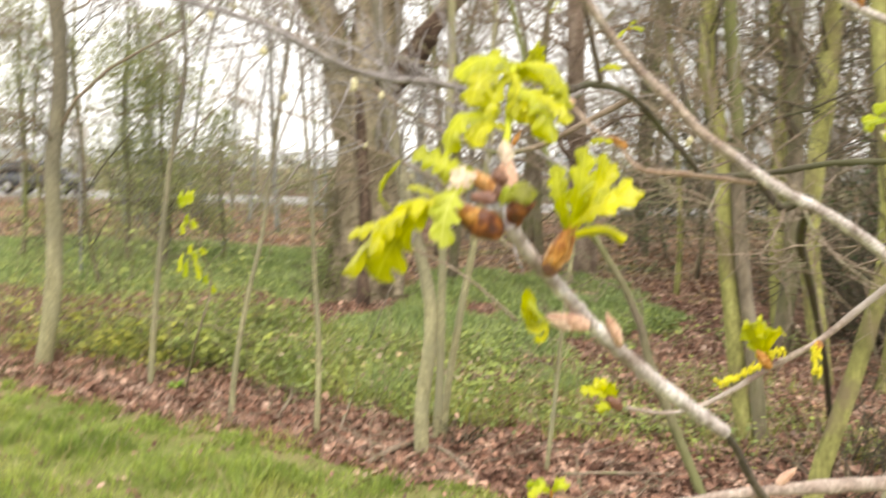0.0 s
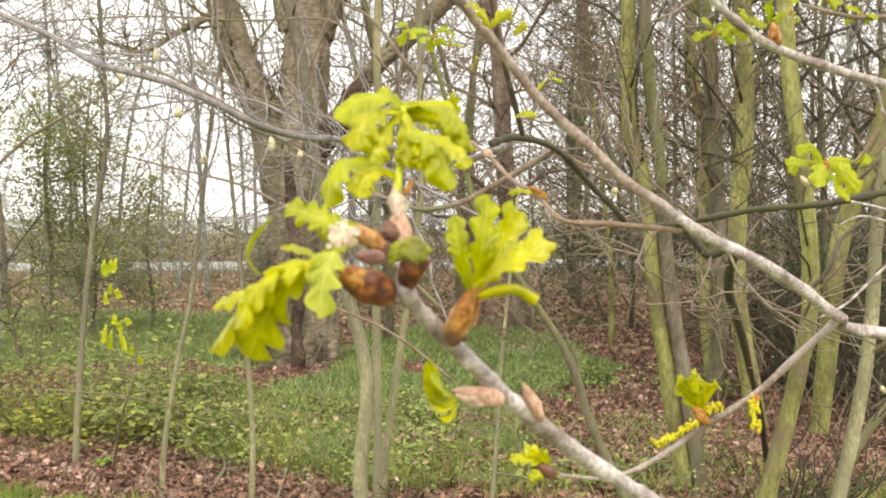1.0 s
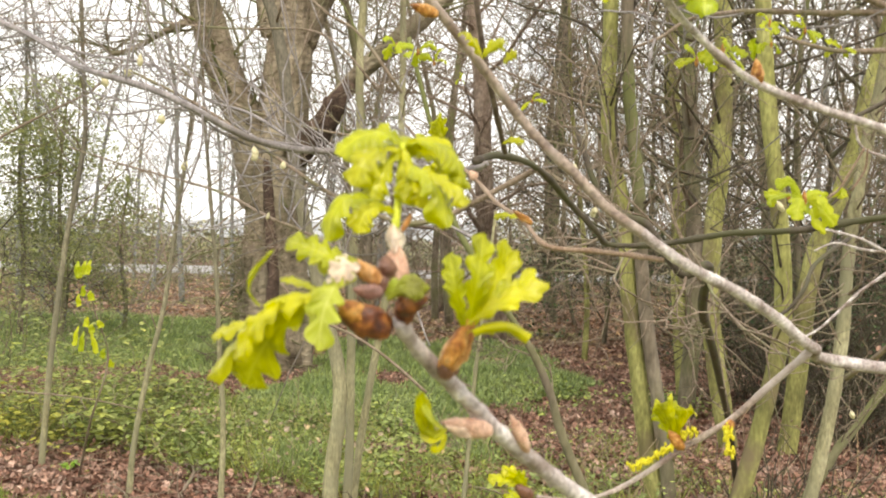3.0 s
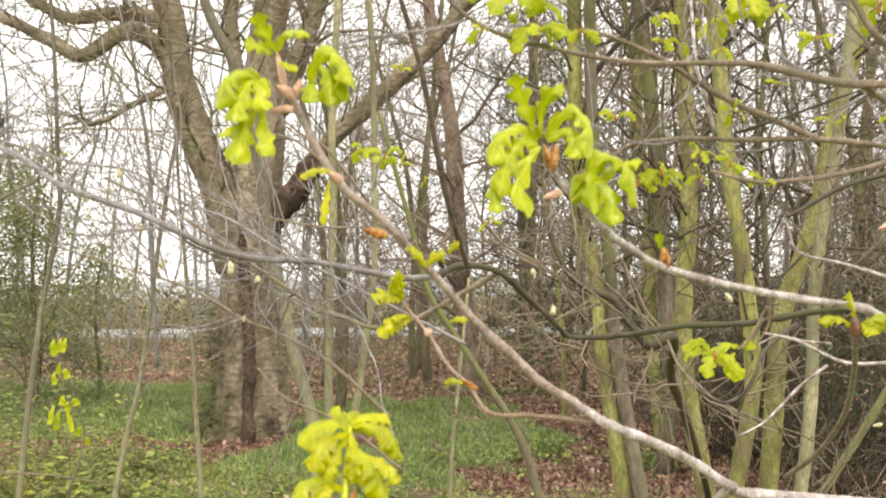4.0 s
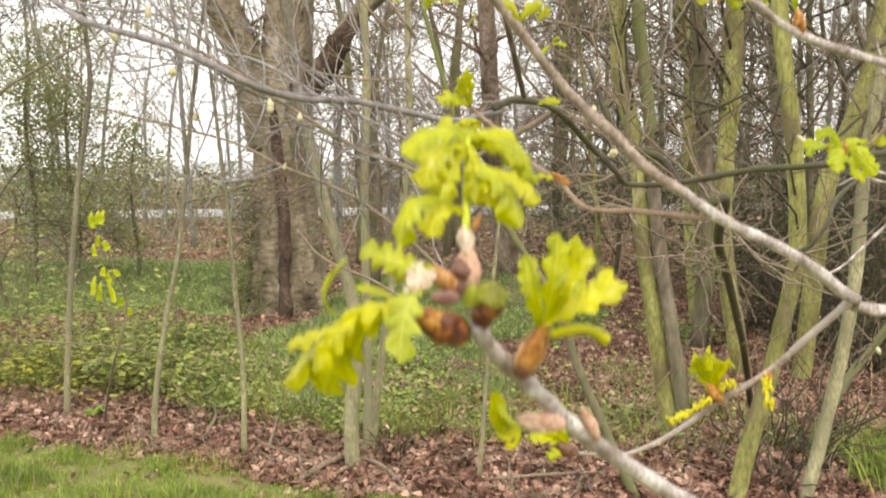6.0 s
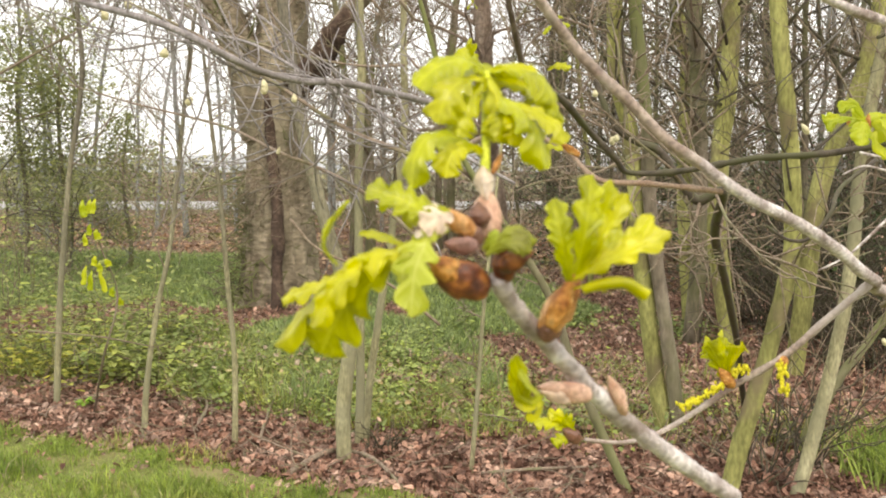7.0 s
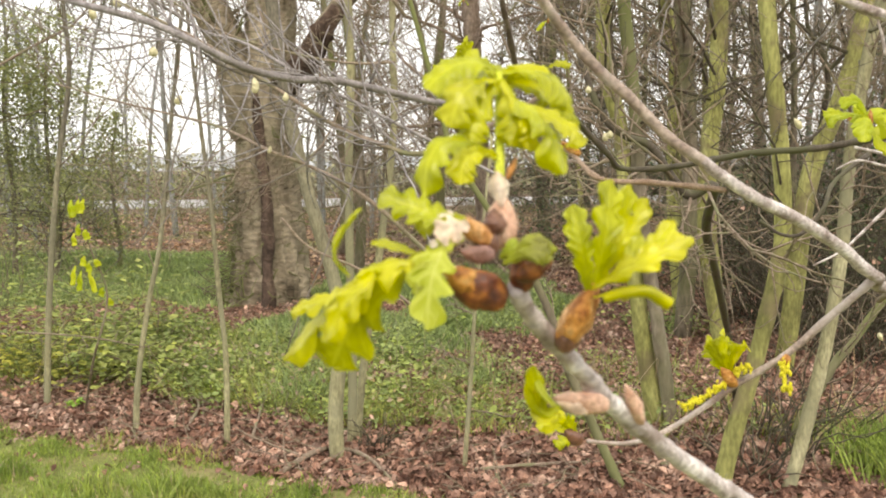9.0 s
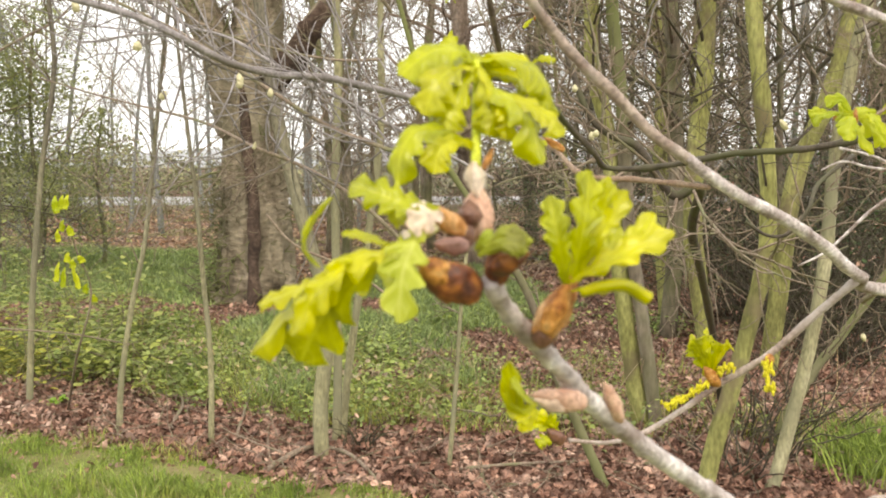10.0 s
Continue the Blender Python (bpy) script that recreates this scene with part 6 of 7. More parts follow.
def scatter(kinds, count, x0, x1, y0, y1, smin, smax, gap):
    made = 0
    for _ in range(count * 30):
        if made >= count:
            break
        y = rng.uniform(y0, y1)
        x = rng.uniform(x0, x1)
        if any((x - a) ** 2 + (y - b) ** 2 < gap * gap for a, b in spots):
            continue
        if math.hypot(x + 1.25, y - 11.7) < 1.8 or (abs(y - 47 + 0.06 * x) < 11):
            continue
        spots.append((x, y))
        src = rng.choice(kinds)
        s = rng.uniform(smin, smax)
        m = Matrix.Translation((x, y, ground_z(x, y))) @ Matrix.Rotation(rng.uniform(0, 6.28), 4, "Z") @ Matrix.Scale(s, 4)
        if src not in placed:
            src.matrix_basis = m
            placed.add(src)
        else:
            ob = copy_thing(src, Matrix.Identity(4))
            ob.matrix_basis = m
        made += 1


placed = set()
scatter([KINDS[0], KINDS[1], KINDS[3]], 12, 3.0, 10, 8.5, 15, 0.8, 1.1, 1.3)
scatter([KINDS[0], KINDS[2], KINDS[3]], 5, 1.9, 4.3, 17.5, 23, 0.9, 1.15, 0.8)
scatter([KINDS[0], KINDS[2], KINDS[3]], 20, 4.4, 17, 15, 28, 0.8, 1.2, 1.5)
scatter([KINDS[3], KINDS[0]], 7, -0.9, 1.6, 13.5, 26, 0.8, 1.1, 1.2)
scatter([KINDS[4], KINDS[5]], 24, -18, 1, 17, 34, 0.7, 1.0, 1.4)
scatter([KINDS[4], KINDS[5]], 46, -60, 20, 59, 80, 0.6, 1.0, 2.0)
scatter([KINDS[3], KINDS[1]], 5, -7.5, -3.6, 9, 16, 0.55, 0.85, 1.1)
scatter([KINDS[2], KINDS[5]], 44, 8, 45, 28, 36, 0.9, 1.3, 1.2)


# ---- leaves on the ground, grass, brambles ----
def blades(name, spots, height, width, material, label, seed, spread=0.35):
    rng = random.Random(seed)
    g = Geo()
    for x, y, k in spots:
        z = ground_z(x, y)
        a = rng.random() * 6.283
        h = height * rng.uniform(0.5, 1.2) * k
        dx, dy = math.cos(a) * width * 0.5, math.sin(a) * width * 0.5
        bx, by = rng.gauss(0, spread) * h, rng.gauss(0, spread) * h
        i = len(g.v)
        g.v += [(x - dx, y - dy, z - 0.01), (x + dx, y + dy, z - 0.01), (x + bx * 0.4 + dx * 0.7, y + by * 0.4 + dy * 0.7, z + h * 0.6),
                (x + bx * 0.4 - dx * 0.7, y + by * 0.4 - dy * 0.7, z + h * 0.6), (x + bx, y + by, z + h * 0.95)]
        g.f += [(i, i + 1, i + 2, i + 3), (i + 3, i + 2, i + 4)]
    return tagged(new(name, g.mesh(name, material, False)), label, "grass", kind="stuff")


def flakes(g, rng, x, y, z, size, tilt=0.5, curl=0.3):
    """One small leaf: two bent halves."""
    a = rng.random() * 6.283
    d = Vector((math.cos(a), math.sin(a), rng.gauss(0, tilt))).normalized()
    up = Vector((rng.gauss(0, tilt), rng.gauss(0, tilt), 1)).normalized()
    s = d.cross(up).normalized()
    up = s.cross(d)
    c = Vector((x, y, z))
    w = size * rng.uniform(0.16, 0.42)
    i = len(g.v)
    for q in (c - d * size * 0.5, c + d * size * 0.5 + up * size * curl * rng.uniform(-0.5, 1), c + s * w - d * size * 0.1 + up * size * curl * rng.uniform(0, 1),
              c - s * w + d * size * 0.05 + up * size * curl * rng.uniform(0, 1), c + s * w * 0.75 + d * size * 0.3 + up * size * curl * 0.5, c - s * w * 0.8 + d * size * 0.3 + up * size * curl * 0.5):
        g.v.append(tuple(q))
    g.f += [(i, i + 2, i + 4, i + 1), (i, i + 1, i + 5, i + 3)]


def bank_front(x):
    y = 5.93 - 0.3 * (x + 0.2) if x > -0.2 else 5.93 - 0.82 * (max(x, -1.7) + 0.2) - 0.25 * (min(x, -1.7) + 1.7)
    return y + 0.22 * noise.noise(Vector((x * 1.1, 0, 8))) + 0.12 * noise.noise(Vector((x * 4, 0, 3)))


def bank_z(x, y):
    v = (y - bank_front(x)) / (2.1 + 0.5 / (1 + math.exp(-(x + 0.3) * 4)))
    hump = math.sin(math.pi * min(1.0, v * 1.02)) ** 0.6 * max(0.0, 1 - (abs(x + 0.75) / 3.85) ** 6) if 0 < v < 0.98 else 0.0
    return ground_z(x, y) - 0.03 + hump * (0.10 + 0.11 * noise.noise(Vector((x * 1.6, y * 1.6, 2))) + 0.035 * noise.noise(Vector((x * 9, y * 9, 4))))


rng = random.Random(21)
pts = []
while len(pts) < 60000:
    x = rng.uniform(-4.2, 1.6)
    y = lawn_edge(x) - rng.random() ** 1.3 * 2.6 + rng.gauss(0, 0.05)
    clump = 0.45 + 1.7 * max(0, noise.noise(Vector((x * 2.6, y * 2.6, 0)))) + 1.2 * max(0, noise.noise(Vector((x * 7, y * 7, 4))))
    pts.append((x, y, clump * min(1.2, 0.45 + max(0.0, lawn_edge(x) - y) * 0.9)))
blades("lawn_grass", pts, 0.085, 0.008, GRASS, "fresh green lawn grass blades", 22)


def turf(x, y):
    """How grassy the woodland floor is: a meadow strip on one side of the old oak, a clearing on the other."""
    n = noise.noise(Vector((x * 0.5, y * 0.4, 2.2))) + 0.5 * noise.noise(Vector((x * 1.7, y * 1.3, 5.1)))
    meadow = min((y - 11.3) * 0.8, (18.6 - y) * 0.5, (-1.2 - x - (y - 11.7) * 0.05) * 0.9)
    clearing = min((y - 8.0) * 0.8, (14.6 - y) * 0.6, (x + 0.9 + (11 - y) * 0.1) * 1.2, (2.3 + 0.06 * (y - 8) - x) * 0.9)
    return max(min(meadow, 0.6), min(clearing, 0.3)) + 0.75 * n


edge_pts = []
for k in range(46):
    x = rng.uniform(-4.0, 1.5)
    cx, cy, kk = x, lawn_edge(x) - rng.uniform(-0.02, 0.7), rng.uniform(0.6, 1.4)
    edge_pts += [(cx + rng.gauss(0, 0.07), cy + rng.gauss(0, 0.06), kk) for _ in range(rng.randrange(40, 130))]
blades("edge_grass", edge_pts, 0.085, 0.006, GRASS, "longer grass tufts along the lawn edge", 34, 0.45)
blades("lawn_straw", [p for p in pts if rng.random() < 0.13], 0.09, 0.004, STRAW, "dry straw blades in the lawn", 29, 0.6)
pts = []
while len(pts) < 60000:
    y = rng.uniform(7.8, 19)
    x = rng.uniform(-0.62, 0.5) * y
    n = turf(x, y)
    if n > 0.05 and math.hypot(x + 1.25, y - 11.6) > 0.7:
        pts.append((x, y, 0.6 + min(n, 0.6)))
blades("woodland_grass", pts, 0.14, 0.018, GRASS_WOOD, "patches of green grass under the trees", 23, 0.5)
pts = [(3.04 + rng.gauss(0, 0.17), 4.9 + rng.gauss(0, 0.2), 1) for _ in range(1500)]
blades("grass_tuft", pts, 0.24, 0.010, GRASS, "thick tuft of bright green grass", 24, 0.5)
pts = []
while len(pts) < 12000:
    x = rng.uniform(-3.0, 2.7)
    y = bank_front(x) + rng.random() * 2.3
    if noise.noise(Vector((x * 1.3, y * 1.3, 6))) > -0.1 and rng.random() < (0.55 if x < 0.5 else 0.3 if x < 1.0 else 0.1):
        pts.append((x, y, 0.6 + rng.random()))
blades("bank_herbs", pts, 0.15, 0.008, HERB, "soft yellow-green herbs on the mossy bank", 28, 0.6)
for k, (cx, cy, n) in enumerate([(-0.45, 6.6, 260), (0.9, 6.9, 160), (-1.1, 7.2, 120)]):
    blades("grass_tuft", [(cx + rng.gauss(0, 0.13), cy + rng.gauss(0, 0.13), 1) for _ in range(n)], 0.28, 0.010, GRASS_WOOD, "small tuft of green grass", 25 + k, 0.5)

g = Geo()
n = 0
while n < 105000:
    y = 4.2 + 10 * rng.random() ** 1.6
    x = rng.uniform(-4.5, 5.5) * (0.6 + y / 12)
    edge = lawn_edge(x) if x < 3 else 3.0
    if y < edge - 0.1 and rng.random() > 0.03 + 0.3 * math.exp((y - edge) * 5):
        continue
    if math.hypot(x - 2.95, y - 4.95) < 0.35 or (y > 7.8 and turf(x, y) > 0.1):
        continue
    flakes(g, rng, x, y, ground_z(x, y) + 0.012 + abs(rng.gauss(0, 0.02)), 0.014 + 0.055 * rng.random() ** 1.6, 0.8)
    n += 1
for k in range(22000):
    x = rng.uniform(-3.6, 3.0)
    y = bank_front(x) + rng.random() * 2.4
    gap = noise.noise(Vector((x * 1.4, y * 1.9, 12)))
    if gap > (0.16 if x < 0.3 else -0.05 if x < 0.9 else -0.6):
        flakes(g, rng, x, y, bank_z(x, y) + 0.012 + abs(rng.gauss(0, 0.02)), rng.uniform(0.025, 0.06), 0.6)
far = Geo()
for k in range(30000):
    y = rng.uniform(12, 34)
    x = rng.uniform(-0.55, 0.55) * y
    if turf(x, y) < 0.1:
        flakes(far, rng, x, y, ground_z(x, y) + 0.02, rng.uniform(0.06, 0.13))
tagged(new("far_leaf_litter", far.mesh("far_leaf_litter", LITTER_FAR, False)), "pale tan dead leaves on the far woodland floor", "leaf litter", kind="stuff")
tagged(new("leaf_litter", g.mesh("leaf_litter", LITTER, False)), "reddish brown dead oak leaves covering the ground", "leaf litter", kind="stuff")


def bush(name, at, rx, ry, h, count, size, material, label, seed, flat=0.35, stems=8, wood=None, clear=0.0):
    """A low shrub: thin stems and many small leaves with gaps."""
    rng = random.Random(seed)
    cz = ground_z(at[0], at[1])
    t = thing(name, (at[0], at[1], cz), label, "shrub", "undergrowth")
    g, gs = Geo(), Geo()
    tips = []
    for k in range(stems):
        a = rng.random() * 6.283
        q = wander(gs, rng, (at[0] + rng.gauss(0, rx * 0.3), at[1] + rng.gauss(0, ry * 0.3), cz - 0.02), (math.cos(a), math.sin(a), 1.4), h * rng.uniform(0.7, 1.25), 0.006, 0.002, 4, 6, 0.0, 0.3)
        tips += q[2:]
    for k in range(count):
        b = rng.choice(tips)
        s = size * rng.uniform(0.6, 1.3)
        if b.z < cz + clear:
            continue
        flakes(g, rng, b.x + rng.gauss(0, rx * 0.28), b.y + rng.gauss(0, ry * 0.28), max(cz + 0.02, b.z + rng.gauss(0, h * 0.16)), s, flat, 0.25)
    part("stem_tangle", gs, wood or TWIG_BROWN, t, kind="stuff")
    part("foliage", g, material, t, kind="stuff")
    return t


g = Geo()
mx, my = list(np.arange(-4.6, 3.11, 0.07)), list(np.arange(0.0, 1.001, 0.03))
for v in my:
    for x in mx:
        y = bank_front(x) + v * (2.1 + 0.5 / (1 + math.exp(-(x + 0.3) * 4)))
        z = bank_z(x, y)
        g.v.append((x, y, z))
m = len(mx)
for k in range(len(my) - 1):
    for i in range(m - 1):
        a = k * m + i
        g.f.append((a, a + 1, a + 1 + m, a + m))
tagged(new("moss_bank", g.mesh("moss_bank", MOSS_MAT)), "low mossy bank with yellow-green herbs", "ground", kind="structure")
rng = random.Random(31)
for k in range(64):
    x = -2.9 + 5.2 * (k % 32) / 31 + rng.gauss(0, 0.12)
    y = bank_front(x) + rng.uniform(0.1, 2.3)
    bush("bramble", (x, y), rng.uniform(0.35, 0.55), 0.4, rng.uniform(0.16, 0.32) + 0.12 * min(1.0, max(0.0, -1.2 - x)), 520 if x < 0.5 else 260 if x < 1.1 else 110, rng.uniform(0.030, 0.052), SHRUB, "low green bramble among dead leaves", 400 + k)
for k, (x, d, h) in enumerate([(-2.9, 0.4, 0.75), (-2.3, 0.5, 0.6), (-1.75, 0.4, 0.5), (-3.5, 0.3, 0.8), (-2.6, 1.1, 0.8), (-1.95, 0.25, 0.4), (-3.9, 0.2, 0.8), (-3.2, 1.0, 0.9), (-2.2, 1.4, 0.8), (-4.3, 0.6, 1.0), (-3.6, 1.4, 1.0), (-2.9, 1.7, 0.9), (-4.4, 1.3, 1.0), (-1.3, 0.5, 0.35)]):
    y = bank_front(x) + d
    bush("maple_shrub", (x, y), 0.5, 0.4, h * 1.15, 320, 0.045 + 0.018 * (k % 3), MAPLE, "young shrub with layered yellow-green leaves", 440 + k, 0.16, 7)
for k, (x, d, h) in enumerate([(-3.5, 0.15, 0.6), (-3.0, 0.1, 0.5), (-2.65, 0.2, 0.55), (-2.3, 0.1, 0.4), (-3.9, 0.2, 0.6)]):
    bush("maple_shrub", (x, bank_front(x) + d), 0.42, 0.3, h, 90, 0.085, MAPLE_YELLOW, "young shrub with layered bright yellow-green leaves", 470 + k, 0.1, 6)
for k in range(11):
    x, y = rng.uniform(4.8, 8.0), rng.uniform(8.4, 12.5)
    bush("holly_shrub", (x, y), 0.6, 0.5, rng.uniform(0.5, 1.1), 620, 0.06, EVERGREEN, "low dark evergreen shrub under the trees", 590 + k, 0.5, 16, TWIG_DARK)
for k in range(8):
    x, y = rng.uniform(5.4, 9.8), rng.uniform(13, 16.5)
    bush("holly_shrub", (x, y), 0.7, 0.6, rng.uniform(0.6, 1.6), 500, 0.07, EVERGREEN, "dark evergreen shrub under the trees", 460 + k, 0.5, 9)
for k in range(10):
    x, y = rng.uniform(-1.5, 3.5), rng.uniform(8.2, 10)
    bush("bramble", (x, y), 0.5, 0.45, rng.uniform(0.15, 0.3), 260, 0.05, SHRUB, "low green bramble among dead leaves", 480 + k)
for k in range(14):
    x, y = -10.8 + 5.2 * k / 13 + rng.gauss(0, 0.3), rng.uniform(12.5, 17)
    if x / y < -0.43:
        continue
    bush("thorn_bush", (x, y), 1.0, 0.8, rng.uniform(2.0, 3.6), 1500, 0.06, OLIVE, "tall thorn bush coming into leaf", 500 + k, 0.6, 6, BARK_FAR)
for k, (x, y, h) in enumerate([(-4.5, 11.4, 1.9), (-4.0, 13.2, 2.0)]):
    bush("thorn_bush", (x, y), 0.6, 0.6, h, 1500, 0.04, OLIVE, "tall thorn bush coming into leaf", 520 + k, 0.6, 14)


def hawthorn(at, crown, low, high, count, seed):
    """A slim tree with a loose hanging crown of small leaves; the crown is uneven and has gaps."""
    rng = random.Random(seed)
    x, y = at
    t = thing("hawthorn", (x, y, 0), "olive-green hawthorn coming into leaf", "tree", "leafing trees")
    line = spline([(x, y, -0.1), (x + 0.06, y, low * 0.8), (x - 0.05, y + 0.05, (low + high) / 2), (x + 0.1, y, high)], 6)
    g = Geo()
    tube(g, line, 0.05, 0.012, 8, 0.15, 0.05, 1.0, rng)
    part("trunk", g, BARK_WOOD, t)
    g = Geo()
    twigs(g, rng, line, 0.02, 26, crown * 0.9, 1, 0.02, 0.2, 0.004, (3, 5), 0.2)
    part("crown", g, BARK_FAR, t, "thin grey twigs", kind="stuff")
    g = Geo()
    made = 0
    while made < count:
        a, b, c = rng.gauss(0, 0.42), rng.gauss(0, 0.42), rng.uniform(-1, 1)
        p = Vector((x + a * crown, y + b * crown, (low + high) / 2 + c * (high - low) / 2))
        if a * a + b * b + c * c * 0.8 > 1.0 or noise.noise(p * 1.6) + 0.5 * noise.noise(p * 4.5) < -0.12:
            continue
        flakes(g, rng, p.x, p.y, p.z, rng.uniform(0.035, 0.07), 0.6, 0.3)
        made += 1
    part("foliage", g, OLIVE, t, kind="stuff")
    return t


for k, (x, y, crown, low, high, count) in enumerate([(-4.75, 14.2, 1.15, 0.9, 4.0, 6500), (-5.5, 14.6, 1.0, 1.5, 3.9, 4500), (-7.3, 14.8, 1.2, 2.1, 4.6, 5000), (-4.1, 15.2, 0.8, 0.5, 2.6, 2500)]):
    hawthorn((x, y), crown, low, high, count, 530 + k)
for k in range(22):
    x, y = rng.uniform(4.9, 9.2), rng.uniform(11.0, 15.0)
    bush("briar_thicket", (x, y), 0.8, 0.7, rng.uniform(1.8, 3.4), 60, 0.05, LITTER, "tall tangled leafless thicket in the wood", 560 + k, 0.6, 60, TWIG_DARK if k % 2 else TWIG_BROWN)
for k, (x, y) in enumerate([(3.9, 16.2), (5.3, 15.0), (5.6, 12.2), (5.0, 10.2), (5.9, 10.6), (6.4, 9.8), (6.9, 11.4)]):
    bush("holly_shrub", (x, y), 0.6, 0.6, rng.uniform(2.2, 3.0), 1100, 0.06, EVERGREEN, "tall dark holly behind the young trees", 580 + k, 0.6, 12)
for k in range(20):
    x, y = rng.uniform(4.0, 7.0), rng.uniform(6.6, 10)
    bush("briar_thicket", (x, y), 0.6, 0.5, rng.uniform(0.9, 1.9), 60, 0.05, LITTER, "tangled leafless briar thicket", 540 + k, 0.6, 60, TWIG_DARK)

g = Geo()
for k in range(420):
    x = rng.uniform(-3.2, 4.2)
    y = bank_front(x) + rng.uniform(-0.3, 2.4)
    wander(g, rng, (x, y, ground_z(x, y) - 0.02), (rng.gauss(0, 0.5), rng.gauss(0, 0.5), 1), rng.uniform(0.15, 0.6), 0.0028, 0.0014, 3, 4, 0.0, 0.2)
tagged(new("dead_stalks", g.mesh("dead_stalks", STRAW, False)), "thin pale dead stalks among the brambles", "stalks", kind="stuff")

g = Geo()
for k in range(700):
    x = rng.uniform(-3.0, 4.5)
    y = max(lawn_edge(x) + 0.05 if x < 3 else 3.4, 3.4) + rng.random() ** 1.4 * 2.4
    a = rng.random() * 6.28
    wander(g, rng, (x, y, ground_z(x, y) + 0.035), (math.cos(a), math.sin(a), rng.uniform(-0.05, 0.25)), rng.uniform(0.08, 0.4), 0.0045, 0.002, 4, 4, 0.0, 0.2)
tagged(new("twig_debris", g.mesh("twig_debris", TWIG_BROWN, False)), "broken brown twigs lying on the dead leaves", "twigs", kind="stuff")

# distant scrub beyond the road, and fallen sticks
rng = random.Random(61)
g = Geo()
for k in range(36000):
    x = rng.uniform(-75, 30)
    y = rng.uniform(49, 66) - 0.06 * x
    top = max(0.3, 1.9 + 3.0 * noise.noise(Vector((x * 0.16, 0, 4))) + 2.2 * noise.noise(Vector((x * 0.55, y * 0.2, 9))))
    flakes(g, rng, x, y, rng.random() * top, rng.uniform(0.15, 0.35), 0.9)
tagged(new("far_hedge", g.mesh("far_hedge", HEDGE, False)), "distant hedge beyond the road, painted a hazy grey-green", "hedge", kind="stuff")
g = Geo()
for k in range(2300):
    x = rng.uniform(-30, 16)
    y = rng.uniform(27, 36) - 0.06 * x
    if x < -0.40 * y:
        continue
    wander(g, rng, (x, y, -0.02), (rng.gauss(0, 0.6), rng.gauss(0, 0.6), 1), rng.uniform(0.4, 1.3), 0.014, 0.006, 3, 4, 0.0, 0.2)
tagged(new("roadside_scrub", g.mesh("roadside_scrub", BARK_WOOD, False)), "bare brown scrub along the road", "scrub", kind="stuff")

for k in range(26):
    x, y = rng.uniform(-2.5, 4.5), rng.uniform(4.9, 7.5)
    if y < lawn_edge(x) + 0.2:
        continue
    g = Geo()
    a = rng.random() * 6.28
    z = ground_z(x, y) + 0.03
    wander(g, rng, (x, y, z), (math.cos(a), math.sin(a), 0.1), rng.uniform(0.4, 1.2), rng.uniform(0.006, 0.014), 0.004, 6, 6, -0.02, 0.15)
    tagged(new("fallen_stick", g.mesh("fallen_stick", TWIG_BROWN)), "fallen brown stick on dead leaves", "stick", "fallen sticks")

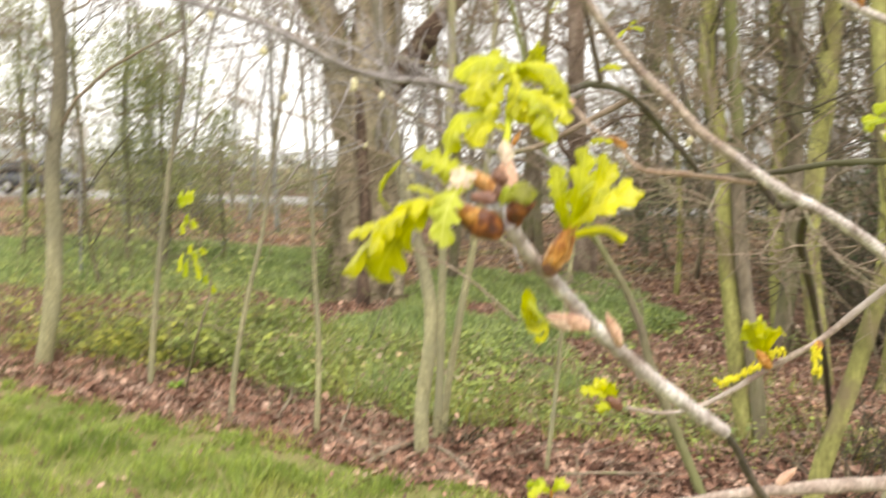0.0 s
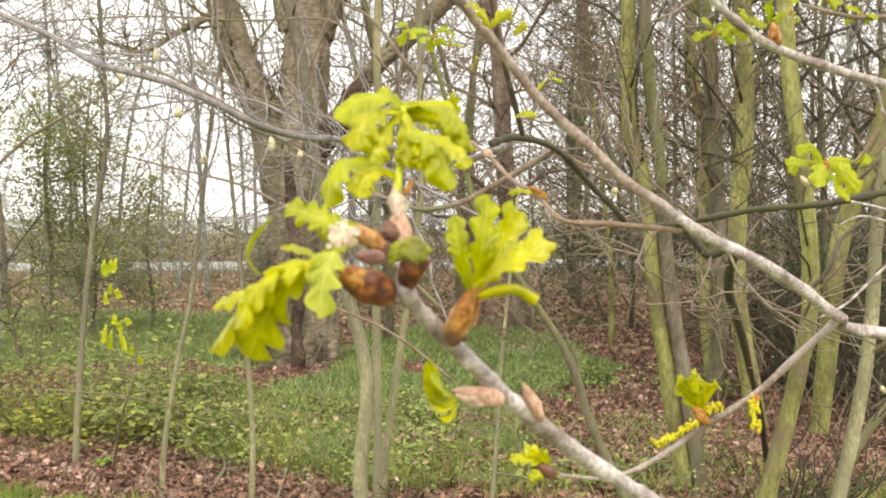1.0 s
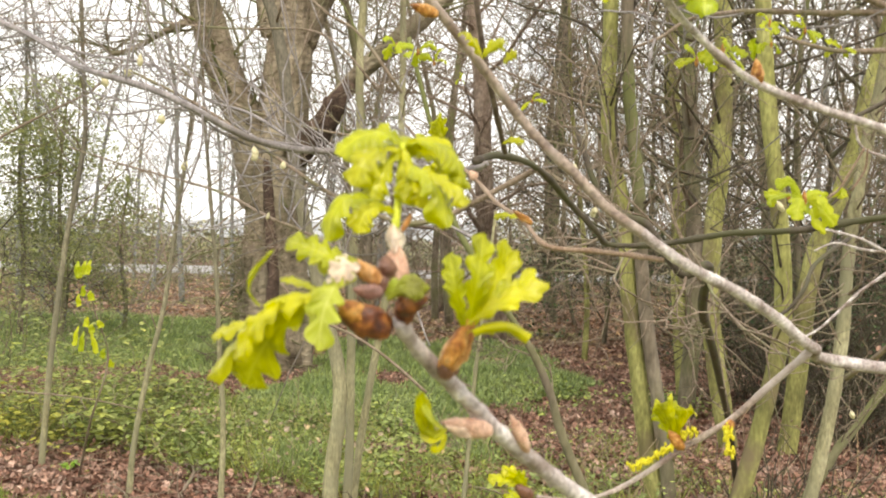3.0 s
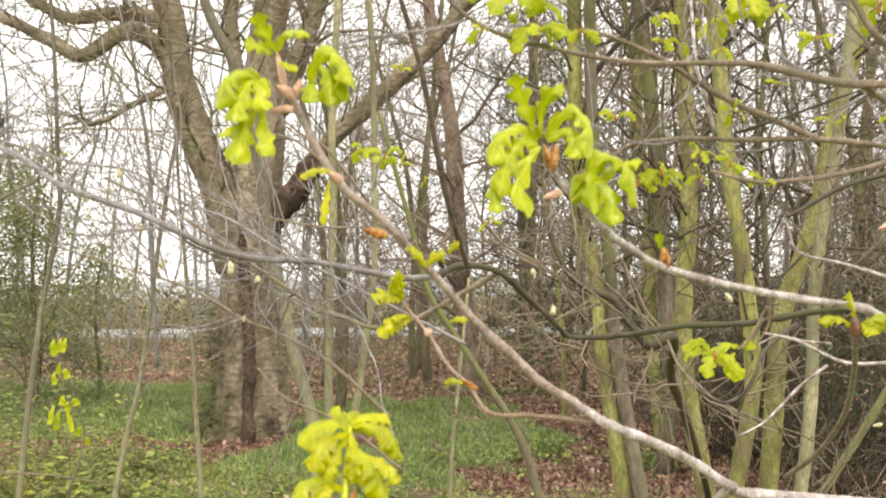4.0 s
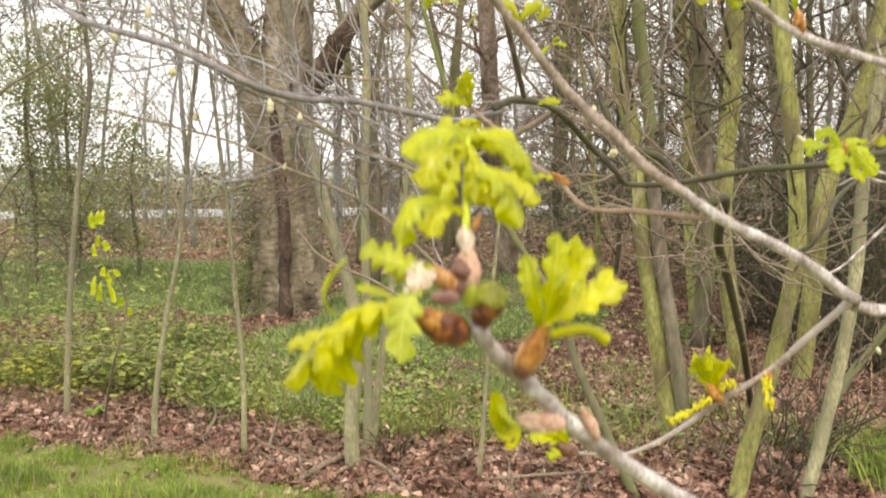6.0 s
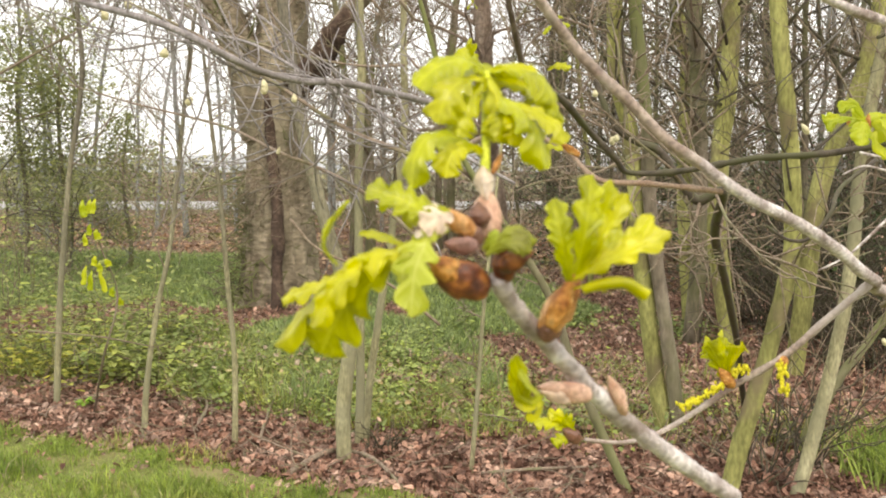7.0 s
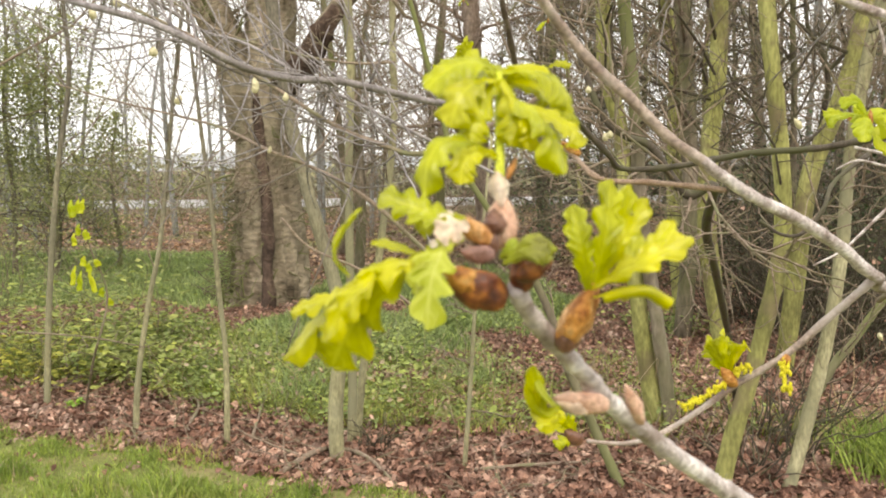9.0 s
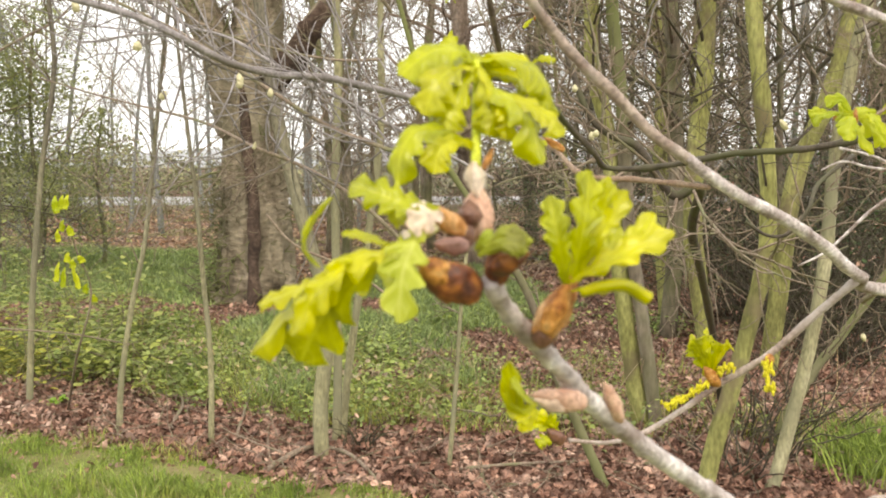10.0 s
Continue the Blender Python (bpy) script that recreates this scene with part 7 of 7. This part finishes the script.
for pts, r in (([(-0.42, 5.089, 0.0), (-0.241, 5.306, 0.0), (-0.118, 5.435, 0.0), (0.05, 5.18, 0.0), (0.214, 4.795, 0.0)], 0.018), ([(-1.101, 5.94, 0.0), (-1.098, 6.327, 0.0), (-1.229, 6.864, 0.0)], 0.014), ([(0.634, 4.984, 0.0), (0.901, 4.913, 0.0), (1.264, 5.011, 0.0), (1.414, 4.862, 0.0)], 0.012)):
    g = Geo()
    pts = [(x, y, ground_z(x, y) + 0.03 + 0.04 * (k % 2)) for k, (x, y, z) in enumerate(pts)]
    tube(g, spline(pts, 6), r, r * 0.5, 8, 0.2, 0.1)
    tagged(new("fallen_stick", g.mesh("fallen_stick", TWIG_BROWN)), "fallen brown stick on dead leaves", "stick", "fallen sticks")
for k, (bx, by) in enumerate([(2.147, 4.789), (2.436, 5.035), (2.388, 5.461), (2.742, 5.313)]):
    bush("briar_thicket", (bx, by), 0.3, 0.25, 0.55 + 0.1 * k, 14, 0.04, LITTER, "low tangle of dark leafless stems", 620 + k, 0.6, 16, TWIG_DARK)
bush("brush_pile", (0.098, 5.477), 0.16, 0.14, 0.26, 10, 0.04, LITTER, "small pile of dark brushwood on dead leaves", 601, 0.5, 24, TWIG_DARK)
bush("seedling", (-1.965, 6.589), 0.13, 0.1, 0.10, 26, 0.07, MAPLE_BRIGHT, "low seedling with broad bright green leaves", 602, 0.15, 4)
g = Geo()
for k in range(160):
    x = rng.uniform(-1.6, 0.6)
    y = bank_front(x) + rng.random() * 1.2
    flakes(g, rng, x, y, ground_z(x, y) + rng.uniform(0.1, 0.36), rng.uniform(0.03, 0.055), 0.9, 0.5)
tagged(new("caught_leaves", g.mesh("caught_leaves", STRAW, False)), "pale dead leaves caught in the brambles", "leaf litter", kind="stuff")

# sign beside the wood
SX, SY, SZ = (-5.198, 12.2, 2.048)
sg = thing("path_sign", (SX, SY, 0), "small white sign on a grey post", "sign")
limb("post", [(SX, SY + 0.03, -0.1), (SX, SY + 0.03, 1.0), (SX, SY + 0.03, SZ + 0.1)], 0.02, 0.02, METAL, sg, 8, 2, 0.0)
bm = bmesh.new()
bmesh.ops.create_cube(bm, size=1.0, matrix=Matrix.Translation((SX, SY, SZ)) @ Matrix.Diagonal((0.26, 0.012, 0.16, 1)))
bmesh.ops.bevel(bm, geom=bm.edges[:], offset=0.004, segments=2)
me = bpy.data.meshes.new("plate")
bm.to_mesh(me)
bm.free()
me.materials.append(SIGN)
under(new("plate", me), sg)
